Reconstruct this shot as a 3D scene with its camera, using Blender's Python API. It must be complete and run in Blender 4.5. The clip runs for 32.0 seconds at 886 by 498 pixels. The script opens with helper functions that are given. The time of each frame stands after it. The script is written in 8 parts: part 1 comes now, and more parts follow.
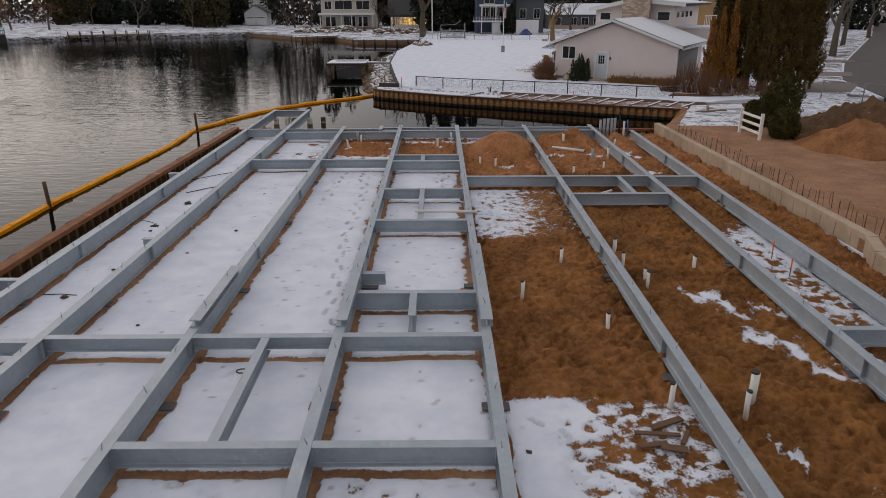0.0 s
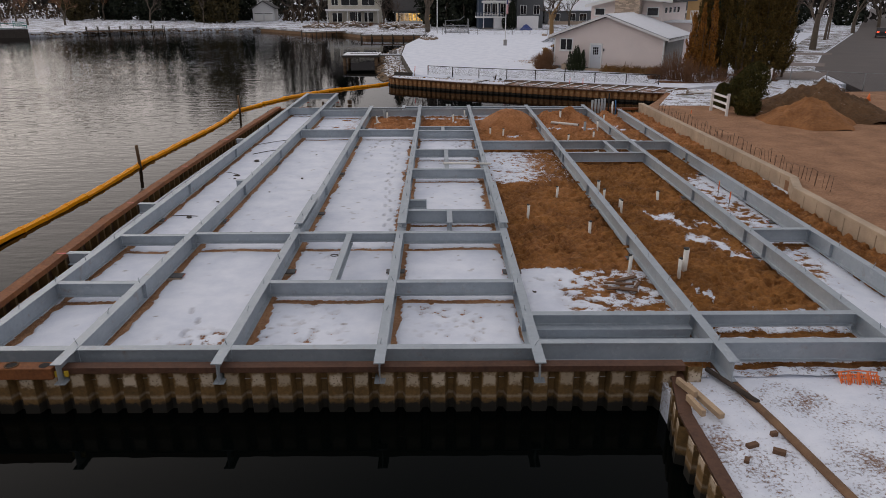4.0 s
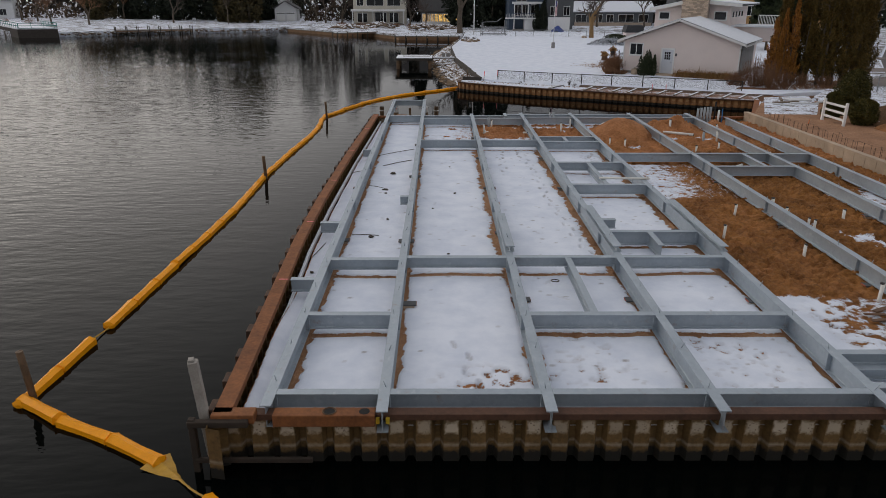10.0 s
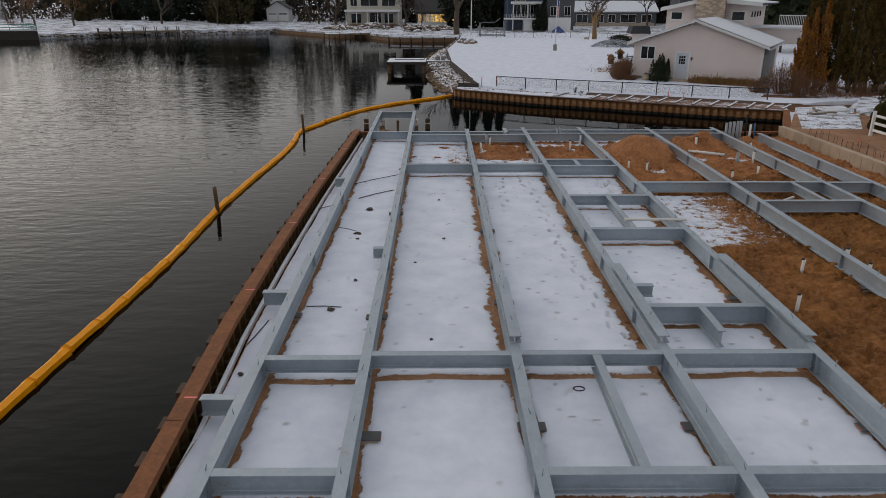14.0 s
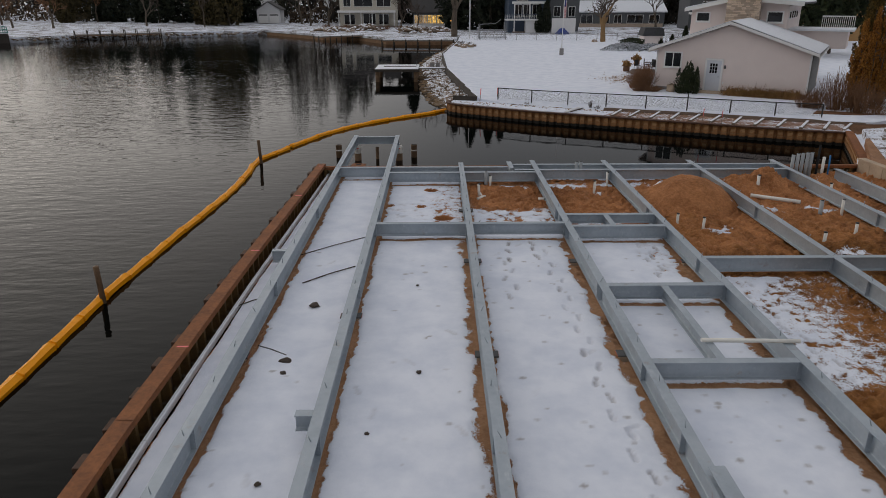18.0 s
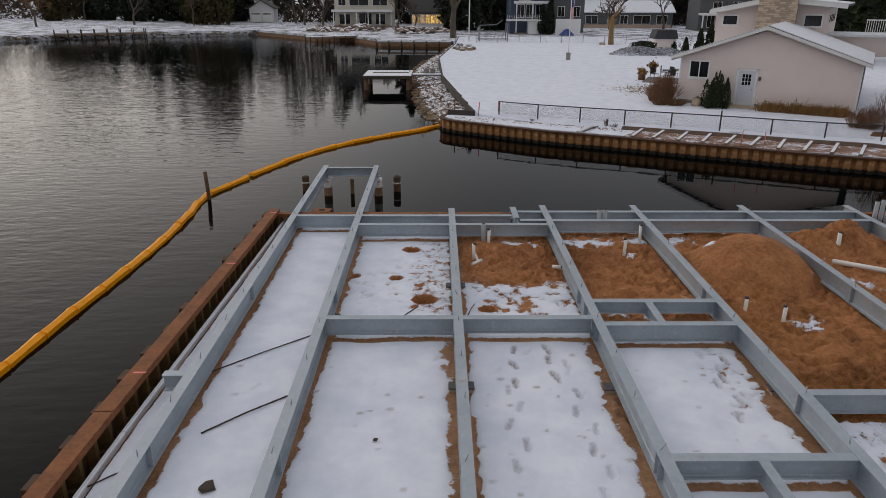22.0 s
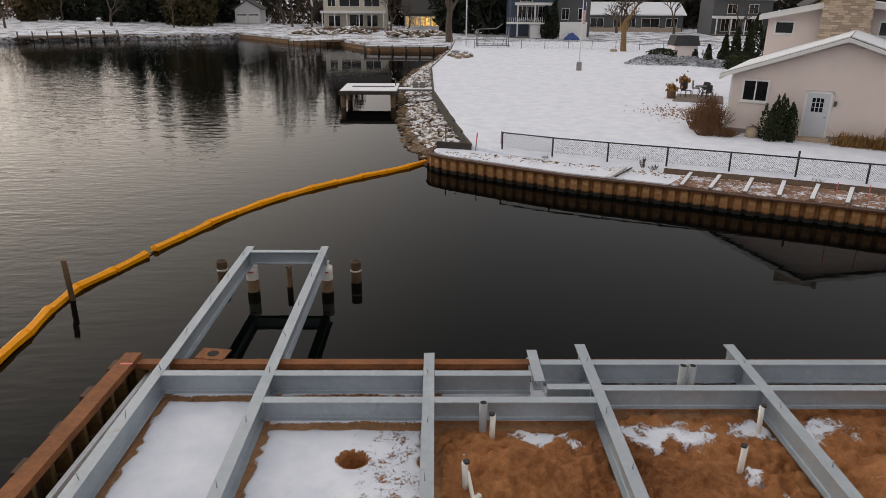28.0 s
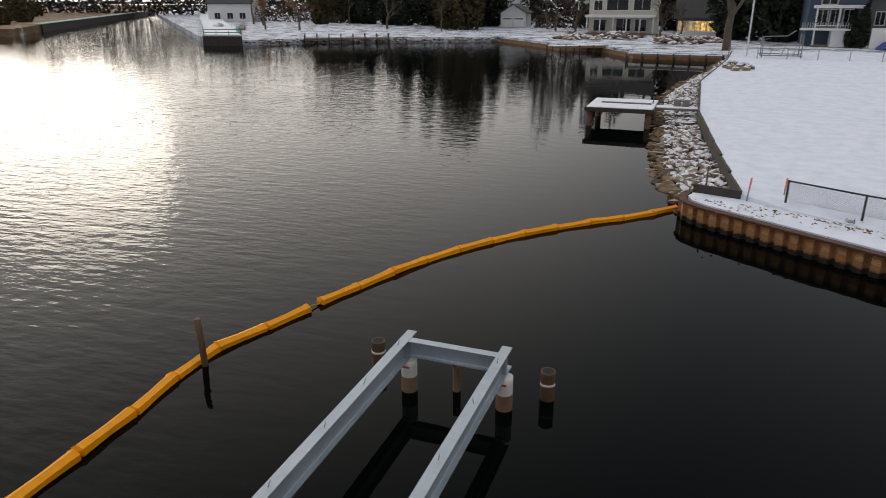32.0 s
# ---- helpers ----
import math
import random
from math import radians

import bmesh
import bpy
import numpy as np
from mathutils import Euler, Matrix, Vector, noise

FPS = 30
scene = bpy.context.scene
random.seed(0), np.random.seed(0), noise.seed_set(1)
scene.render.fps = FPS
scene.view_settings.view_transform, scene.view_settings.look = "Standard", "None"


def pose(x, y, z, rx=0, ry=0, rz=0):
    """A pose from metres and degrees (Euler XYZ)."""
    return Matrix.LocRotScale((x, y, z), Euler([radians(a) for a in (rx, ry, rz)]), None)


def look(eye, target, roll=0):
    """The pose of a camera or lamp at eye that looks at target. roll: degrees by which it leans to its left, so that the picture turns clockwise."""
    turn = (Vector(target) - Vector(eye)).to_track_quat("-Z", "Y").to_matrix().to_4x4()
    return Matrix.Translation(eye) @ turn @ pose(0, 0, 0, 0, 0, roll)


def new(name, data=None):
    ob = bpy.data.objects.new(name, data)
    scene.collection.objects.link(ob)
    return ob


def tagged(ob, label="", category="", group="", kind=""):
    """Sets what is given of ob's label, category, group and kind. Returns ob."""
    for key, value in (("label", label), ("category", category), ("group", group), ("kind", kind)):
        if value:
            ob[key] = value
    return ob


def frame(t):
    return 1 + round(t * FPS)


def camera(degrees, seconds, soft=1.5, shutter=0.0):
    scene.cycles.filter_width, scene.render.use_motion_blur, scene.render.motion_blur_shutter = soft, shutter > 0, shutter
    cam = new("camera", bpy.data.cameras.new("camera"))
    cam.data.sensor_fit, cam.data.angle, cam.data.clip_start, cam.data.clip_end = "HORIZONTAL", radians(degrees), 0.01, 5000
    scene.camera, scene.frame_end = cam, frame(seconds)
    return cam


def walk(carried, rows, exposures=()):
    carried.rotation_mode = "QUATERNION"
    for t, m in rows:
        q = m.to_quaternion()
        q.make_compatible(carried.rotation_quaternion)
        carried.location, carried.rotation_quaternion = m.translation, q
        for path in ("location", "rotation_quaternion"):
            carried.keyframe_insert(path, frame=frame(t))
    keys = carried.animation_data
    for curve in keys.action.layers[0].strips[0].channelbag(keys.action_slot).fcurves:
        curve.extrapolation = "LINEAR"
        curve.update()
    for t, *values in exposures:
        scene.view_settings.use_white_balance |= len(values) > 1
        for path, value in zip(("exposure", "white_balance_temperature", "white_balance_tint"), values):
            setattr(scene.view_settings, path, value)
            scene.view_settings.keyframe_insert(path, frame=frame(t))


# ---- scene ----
cam = camera(65.38, 32.0, 0.4, 0.3)
PATH = [
    (0, look((0.836, -0.956, 6.507), (0.8462, 0.9248, 5.8283), -0.12)),
    (0.5, look((0.768, -2.091, 6.492), (0.7768, -0.2102, 5.8121), -0.09)),
    (1, look((0.696, -3.223, 6.480), (0.7042, -1.3424, 5.7993), -0.13)),
    (1.5, look((0.615, -3.688, 6.500), (0.6240, -1.8079, 5.8192), -0.15)),
    (2, look((0.541, -4.441, 6.511), (0.5502, -2.5611, 5.8292), -0.18)),
    (2.5, look((0.464, -5.627, 6.490), (0.4737, -3.7472, 5.8079), -0.17)),
    (4.5, look((-0.900, -7.536, 6.545), (-0.8872, -5.6587, 5.8569), -0.04)),
    (5, look((-2.071, -7.460, 6.509), (-2.0588, -5.5812, 5.8231), -0.01)),
    (5.5, look((-3.250, -7.469, 6.539), (-3.2360, -5.5909, 5.8515), 0.07)),
    (6, look((-4.382, -7.364, 6.547), (-4.3667, -5.4862, 5.8585), 0.14)),
    (6.5, look((-5.358, -7.249, 6.519), (-5.3450, -5.3697, 5.8332), 0.18)),
    (7, look((-5.987, -7.144, 6.504), (-5.9745, -5.2645, 5.8194), 0.19)),
    (7.5, look((-6.249, -7.077, 6.514), (-6.2364, -5.1981, 5.8279), 0.21)),
    (8, look((-6.342, -7.033, 6.530), (-6.3291, -5.1553, 5.8416), 0.21)),
    (8.5, look((-6.385, -7.042, 6.733), (-6.3727, -5.1627, 6.0500), 0.20)),
    (9, look((-6.400, -7.052, 6.899), (-6.3884, -5.1735, 6.2117), 0.18)),
    (9.5, look((-6.391, -6.941, 6.886), (-6.3805, -5.0633, 6.1992), 0.12)),
    (10, look((-6.371, -6.381, 6.926), (-6.3599, -4.5043, 6.2361), 0.12)),
    (10.5, look((-6.343, -5.598, 6.942), (-6.3313, -3.7216, 6.2499), 0.17)),
    (11, look((-6.298, -4.854, 6.927), (-6.2851, -2.9782, 6.2338), 0.16)),
    (11.5, look((-6.238, -4.207, 6.887), (-6.2252, -2.3306, 6.1967), 0.10)),
    (12, look((-6.170, -3.625, 6.864), (-6.1572, -1.7472, 6.1750), 0.04)),
    (12.5, look((-6.099, -3.030, 6.875), (-6.0879, -1.1532, 6.1846), 0.01)),
    (13, look((-6.042, -2.344, 6.882), (-6.0299, -0.4675, 6.1902), 0.04)),
    (13.5, look((-5.992, -1.493, 6.863), (-5.9784, 0.3838, 6.1719), 0.08)),
    (14, look((-5.942, -0.569, 6.804), (-5.9269, 1.3080, 6.1148), 0.03)),
    (14.5, look((-5.895, 0.474, 6.689), (-5.8787, 2.3529, 6.0057), -0.11)),
    (16.5, look((-5.529, 4.699, 6.763), (-5.5147, 6.5755, 6.0702), -0.18)),
    (17, look((-5.456, 5.790, 6.750), (-5.4431, 7.6668, 6.0592), -0.21)),
    (17.5, look((-5.390, 6.886, 6.725), (-5.3775, 8.7638, 6.0357), -0.19)),
    (18, look((-5.339, 7.959, 6.694), (-5.3252, 9.8370, 6.0053), -0.12)),
    (18.5, look((-5.294, 9.038, 6.681), (-5.2781, 10.9152, 5.9916), -0.04)),
    (19, look((-5.231, 10.153, 6.690), (-5.2142, 12.0297, 5.9999), -0.02)),
    (19.5, look((-5.145, 11.255, 6.719), (-5.1280, 13.1316, 6.0280), -0.00)),
    (20, look((-5.053, 12.371, 6.749), (-5.0364, 14.2475, 6.0564), 0.05)),
    (20.5, look((-4.957, 13.438, 6.736), (-4.9412, 15.3146, 6.0449), 0.07)),
    (21, look((-4.872, 14.036, 6.706), (-4.8585, 15.9137, 6.0163), 0.04)),
    (21.5, look((-4.830, 14.317, 6.711), (-4.8165, 16.1942, 6.0202), 0.09)),
    (22, look((-4.804, 14.713, 6.733), (-4.7903, 16.5895, 6.0415), 0.13)),
    (22.5, look((-4.770, 15.305, 6.742), (-4.7574, 17.1810, 6.0504), 0.10)),
    (23, look((-4.738, 16.060, 6.734), (-4.7259, 17.9362, 6.0426), 0.08)),
    (23.5, look((-4.710, 16.778, 6.722), (-4.6965, 18.6553, 6.0320), 0.07)),
    (24, look((-4.677, 17.569, 6.718), (-4.6613, 19.4466, 6.0279), 0.11)),
    (24.5, look((-4.641, 18.342, 6.720), (-4.6236, 20.2191, 6.0288), 0.17)),
    (25, look((-4.605, 19.150, 6.715), (-4.5863, 21.0264, 6.0237), 0.22)),
    (25.5, look((-4.542, 20.096, 6.714), (-4.5238, 21.9727, 6.0221), 0.21)),
    (26, look((-4.452, 20.978, 6.728), (-4.4358, 22.8546, 6.0363), 0.18)),
    (26.5, look((-4.366, 21.900, 6.727), (-4.3512, 23.7762, 6.0352), 0.23)),
    (28.5, look((-4.188, 25.578, 6.734), (-4.1663, 27.4554, 6.0443), 0.37)),
    (29, look((-4.126, 26.439, 6.746), (-4.1041, 28.3156, 6.0560), 0.37)),
    (29.5, look((-4.057, 27.266, 6.761), (-4.0355, 29.1431, 6.0704), 0.38)),
    (30, look((-4.032, 28.109, 6.758), (-4.0357, 29.9857, 6.0673), 0.38)),
    (30.5, look((-4.087, 28.923, 6.741), (-4.2372, 30.7946, 6.0514), 0.32)),
    (31, look((-4.075, 29.556, 6.742), (-4.4263, 31.4013, 6.0545), 0.21)),
    (31.5, look((-4.120, 30.198, 6.739), (-4.6481, 32.0007, 6.0530), 0.04)),
    (32, look((-4.199, 30.929, 6.709), (-4.8583, 32.6890, 6.0263), -0.14)),
]
# the clip's own exposure and white balance drift
LIGHT = [(0, -.05, 6600, 12), (4.5, 0, 6600, 13), (7, .02, 6550, 12), (9, 0, 6450, 10), (12, -.12, 6350, 8), (17, -.18, 6500, 9), (19, -.18, 6500, 9), (21, -.06, 6500, 10), (23, .02, 6550, 10),
         (25, .16, 6750, 10), (26.5, .22, 6900, 11), (29, .34, 7000, 10), (30, .40, 7000, 10), (31, .44, 6750, 10), (32, .20, 6450, 8)]
walk(cam, PATH, LIGHT)


# ---- world and light ----
SUN_AZ, SUN_EL = 49.0, 11.0          # degrees left of north (+y), degrees up
CLOUDS, GLOW, SUN = 0.785, 0.012, 0.14
THIN = 0.85
a, e = radians(SUN_AZ), radians(SUN_EL)
sun_dir = Vector((-math.sin(a) * math.cos(e), math.cos(a) * math.cos(e), math.sin(e)))
world = bpy.data.worlds.new("world")
scene.world = world
world.use_nodes = True
wn, wl = world.node_tree.nodes, world.node_tree.links
wn.clear()
w_out = wn.new("ShaderNodeOutputWorld")
w_bg = wn.new("ShaderNodeBackground")
w_sky = wn.new("ShaderNodeTexSky")
w_sky.sky_type, w_sky.sun_disc = "NISHITA", False
w_sky.sun_elevation, w_sky.sun_rotation = radians(SUN_EL), radians(-SUN_AZ)
w_sky.dust_density, w_sky.air_density = 3.0, 1.0
# high overcast, brighter overhead than at the horizon, with the low sun's glow behind it
w_geo = wn.new("ShaderNodeTexCoord")
w_sep = wn.new("ShaderNodeSeparateXYZ")
wl.new(w_geo.outputs["Generated"], w_sep.inputs[0])
w_up = wn.new("ShaderNodeMapRange")
w_up.inputs[1].default_value, w_up.inputs[2].default_value = 0.0, 1.0
w_up.inputs[3].default_value, w_up.inputs[4].default_value = 0.46, 0.76
wl.new(w_sep.outputs[2], w_up.inputs[0])
# the cloud is thinner and warmer towards the sun
w_dot = wn.new("ShaderNodeVectorMath")
w_dot.operation = "DOT_PRODUCT"
wl.new(w_geo.outputs["Generated"], w_dot.inputs[0])
w_dot.inputs[1].default_value = sun_dir
w_near = wn.new("ShaderNodeMapRange")
w_near.interpolation_type = "SMOOTHERSTEP"
w_near.inputs[1].default_value, w_near.inputs[2].default_value = 0.55, 1.05
w_near.inputs[3].default_value, w_near.inputs[4].default_value = 0.0, THIN
wl.new(w_dot.outputs["Value"], w_near.inputs[0])
w_thin = wn.new("ShaderNodeBackground")
w_thin.inputs["Color"].default_value = (1.0, 0.90, 0.80, 1)
wl.new(w_near.outputs[0], w_thin.inputs["Strength"])
w_cloud = wn.new("ShaderNodeMix")
w_cloud.data_type = "RGBA"
w_cloud.blend_type = "MULTIPLY"
w_cloud.inputs[0].default_value = 1.0
w_cloud.inputs[6].default_value = (0.94, 0.94, 0.995, 1)
wl.new(w_up.outputs[0], w_cloud.inputs[7])
w_bg2 = wn.new("ShaderNodeBackground")
w_bg2.inputs["Strength"].default_value = CLOUDS
wl.new(w_cloud.outputs[2], w_bg2.inputs["Color"])
w_bg.inputs["Strength"].default_value = GLOW
w_hsv = wn.new("ShaderNodeHueSaturation")
w_hsv.inputs["Saturation"].default_value = 0.40
wl.new(w_sky.outputs[0], w_hsv.inputs["Color"])
wl.new(w_hsv.outputs[0], w_bg.inputs["Color"])
w_sum = wn.new("ShaderNodeAddShader")
wl.new(w_bg.outputs[0], w_sum.inputs[0])
wl.new(w_bg2.outputs[0], w_sum.inputs[1])
w_all = wn.new("ShaderNodeAddShader")
wl.new(w_sum.outputs[0], w_all.inputs[0])
wl.new(w_thin.outputs[0], w_all.inputs[1])
wl.new(w_all.outputs[0], w_out.inputs["Surface"])

sun = new("sun", bpy.data.lights.new("sun", "SUN"))
sun.data.energy, sun.data.angle, sun.data.color = SUN, radians(14), (1.0, 0.86, 0.72)
sun.matrix_world = look(sun_dir * 300, (0, 0, 0))


# ---- materials ----
def nodes_of(name):
    m = bpy.data.materials.new(name)
    m.use_nodes = True
    nt = m.node_tree
    return m, nt, nt.nodes["Principled BSDF"]


def add(nt, kind, **values):
    n = nt.nodes.new(kind)
    for key, v in values.items():
        n.inputs[key.replace("_", " ")].default_value = v
    return n


def ramp(nt, fac, stops):
    r = nt.nodes.new("ShaderNodeValToRGB")
    els = r.color_ramp.elements
    while len(els) < len(stops):
        els.new(0.5)
    for el, (p, c) in zip(els, stops):
        el.position = p
        el.color = (*c, 1) if len(c) == 3 else c
    nt.links.new(fac, r.inputs[0])
    return r.outputs[0]


def mix(nt, fac, c1, c2):
    m = nt.nodes.new("ShaderNodeMix")
    m.data_type = "RGBA"
    for sock, v in ((m.inputs[0], fac), (m.inputs[6], c1), (m.inputs[7], c2)):
        if isinstance(v, (int, float)):
            sock.default_value = v
        elif isinstance(v, tuple):
            sock.default_value = (*v, 1)
        else:
            nt.links.new(v, sock)
    return m.outputs[2]


def calc(nt, op, x, y=0.0, clamp=False):
    m = nt.nodes.new("ShaderNodeMath")
    m.operation, m.use_clamp = op, clamp
    for sock, v in ((m.inputs[0], x), (m.inputs[1], y)):
        if isinstance(v, (int, float)):
            sock.default_value = v
        else:
            nt.links.new(v, sock)
    return m.outputs[0]


def place(nt, scale=(1, 1, 1), local=False):
    """Texture place in metres: the world's, or the object's own."""
    t = nt.nodes.new("ShaderNodeTexCoord") if local else nt.nodes.new("ShaderNodeNewGeometry")
    mp = nt.nodes.new("ShaderNodeMapping")
    mp.inputs["Scale"].default_value = scale
    nt.links.new(t.outputs["Object" if local else "Position"], mp.inputs[0])
    return mp.outputs[0]


def noisy(nt, vec, scale, detail=6.0, rough=0.6):
    n = add(nt, "ShaderNodeTexNoise", Scale=scale, Detail=detail, Roughness=rough)
    nt.links.new(vec, n.inputs["Vector"])
    return n.outputs[0]


def relief(nt, bsdf, height, strength, distance):
    b = nt.nodes.new("ShaderNodeBump")
    b.inputs["Strength"].default_value, b.inputs["Distance"].default_value = strength, distance
    nt.links.new(height, b.inputs["Height"])
    nt.links.new(b.outputs[0], bsdf.inputs["Normal"])


def up_part(nt, low, high):
    """0 on steep faces to 1 on faces that look up."""
    g = nt.nodes.new("ShaderNodeNewGeometry")
    s = nt.nodes.new("ShaderNodeSeparateXYZ")
    nt.links.new(g.outputs["Normal"], s.inputs[0])
    r = nt.nodes.new("ShaderNodeMapRange")
    r.inputs[1].default_value, r.inputs[2].default_value = low, high
    nt.links.new(s.outputs[2], r.inputs[0])
    return r.outputs[0]


def plain(name, color, rough=0.6, metal=0.0, vary=0.25, scale=3.0, bump=0.15, grain=40.0, distance=0.004, spread=0.0, local=False):
    """A surface of one paint or stuff, mottled at two scales, with fine relief; spread: how far alike pieces differ."""
    m, nt, b = nodes_of(name)
    vec = place(nt, local=local)
    big, fine = noisy(nt, vec, scale), noisy(nt, vec, grain, 4.0)
    both = calc(nt, "ADD", calc(nt, "MULTIPLY", big, 0.65), calc(nt, "MULTIPLY", fine, 0.35))
    if spread:
        oi = nt.nodes.new("ShaderNodeObjectInfo")
        both = calc(nt, "ADD", both, calc(nt, "MULTIPLY", calc(nt, "SUBTRACT", oi.outputs["Random"], 0.5), spread))
    dark = tuple(c * (1 - vary) for c in color)
    light = tuple(min(1, c * (1 + vary)) for c in color)
    nt.links.new(ramp(nt, both, [(0.3, dark), (0.7, light)]), b.inputs["Base Color"])
    b.inputs["Roughness"].default_value, b.inputs["Metallic"].default_value = rough, metal
    relief(nt, b, fine, bump, distance)
    return m


SNOW_A, SNOW_B = (0.685, 0.725, 0.815), (0.81, 0.84, 0.91)
SAND_A, SAND_B = (0.19, 0.070, 0.024), (0.62, 0.275, 0.112)


def snow_color(nt, vec):
    return ramp(nt, noisy(nt, vec, 1.3, 8.0), [(0.32, SNOW_A), (0.62, SNOW_B)])


def earth_color(nt, vec, c1=SAND_A, c2=SAND_B):
    n = calc(nt, "ADD", calc(nt, "MULTIPLY", noisy(nt, vec, 0.7, 5.0), 0.5), calc(nt, "MULTIPLY", noisy(nt, vec, 9.0, 8.0, 0.75), 0.5))
    return ramp(nt, n, [(0.35, c1), (0.65, c2)])


def snowy_ground(name, attribute="", cover=0.5, c1=SAND_A, c2=SAND_B, patch=0.35, sharp=6.0, bump=0.6, fine=9.0, deep=0.05):
    """Earth under patchy snow. The cover is a mesh attribute or one number, broken up by noise."""
    m, nt, b = nodes_of(name)
    vec = place(nt)
    if attribute:
        at = nt.nodes.new("ShaderNodeAttribute")
        at.attribute_name = attribute
        base = at.outputs["Fac"]
    else:
        v = nt.nodes.new("ShaderNodeValue")
        v.outputs[0].default_value = cover
        base = v.outputs[0]
    n = calc(nt, "ADD", calc(nt, "MULTIPLY", noisy(nt, vec, patch * 4, 6.0, 0.65), 0.5), calc(nt, "MULTIPLY", noisy(nt, vec, fine, 6.0, 0.7), 0.5))
    edge = calc(nt, "ADD", base, calc(nt, "MULTIPLY", calc(nt, "SUBTRACT", n, 0.5), 2.3))
    fac = calc(nt, "ADD", calc(nt, "MULTIPLY", calc(nt, "SUBTRACT", edge, 0.5), sharp), 0.5, clamp=True)
    earth = earth_color(nt, vec, c1, c2)
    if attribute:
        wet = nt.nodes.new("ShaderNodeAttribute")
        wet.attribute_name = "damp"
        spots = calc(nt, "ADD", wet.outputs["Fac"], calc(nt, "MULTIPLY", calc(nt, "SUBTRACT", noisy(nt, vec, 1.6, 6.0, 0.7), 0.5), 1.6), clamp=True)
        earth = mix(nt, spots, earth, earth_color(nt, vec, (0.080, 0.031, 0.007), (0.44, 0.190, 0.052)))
        dry = nt.nodes.new("ShaderNodeAttribute")
        dry.attribute_name = "dry"
        earth = mix(nt, dry.outputs["Fac"], earth, earth_color(nt, vec, (0.26, 0.135, 0.068), (0.56, 0.34, 0.20)))
    snow = snow_color(nt, vec)
    if attribute:
        trod = nt.nodes.new("ShaderNodeAttribute")
        trod.attribute_name = "tread"
        slush = calc(nt, "MULTIPLY", trod.outputs["Fac"], calc(nt, "ADD", 0.45, noisy(nt, vec, 13.0, 5.0, 0.7)), clamp=True)
        snow = mix(nt, slush, snow, (0.27, 0.235, 0.21))
    nt.links.new(mix(nt, fac, earth, snow), b.inputs["Base Color"])
    b.inputs["Roughness"].default_value = 0.8
    b.inputs["Specular IOR Level"].default_value = 0.2
    h = calc(nt, "ADD", calc(nt, "MULTIPLY", calc(nt, "ADD", calc(nt, "MULTIPLY", noisy(nt, vec, 6.5, 8.0, 0.72), 0.75), calc(nt, "MULTIPLY", noisy(nt, vec, 24.0, 8.0, 0.75), 0.5)), calc(nt, "SUBTRACT", 1.0, calc(nt, "MULTIPLY", fac, 0.85))), calc(nt, "MULTIPLY", fac, 0.35))
    relief(nt, b, h, bump, deep)
    return m


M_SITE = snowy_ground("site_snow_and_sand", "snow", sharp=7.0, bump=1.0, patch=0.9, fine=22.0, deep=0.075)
M_EARTH = snowy_ground("bare_earth", cover=0.02, c1=(0.19, 0.095, 0.052), c2=(0.45, 0.25, 0.142), sharp=5, bump=0.9)
M_LAWN = snowy_ground("snowy_lawn", cover=1.0, c1=(0.07, 0.06, 0.03), c2=(0.14, 0.12, 0.06), bump=0.2)
M_SLIP = snowy_ground("slip_snow_and_sand", cover=0.60, patch=0.16, fine=16.0, sharp=6, bump=1.0, c1=(0.12, 0.06, 0.035), c2=(0.34, 0.19, 0.11))
M_STRIP = snowy_ground("snow_with_leaves", cover=0.78, c1=(0.07, 0.045, 0.025), c2=(0.19, 0.12, 0.07), sharp=7)
M_SHORE = snowy_ground("shore_snow", cover=0.56, c1=(0.05, 0.036, 0.022), c2=(0.14, 0.10, 0.06), patch=0.08)
M_BED = plain("lake_bed", (0.03, 0.03, 0.025), 0.9)


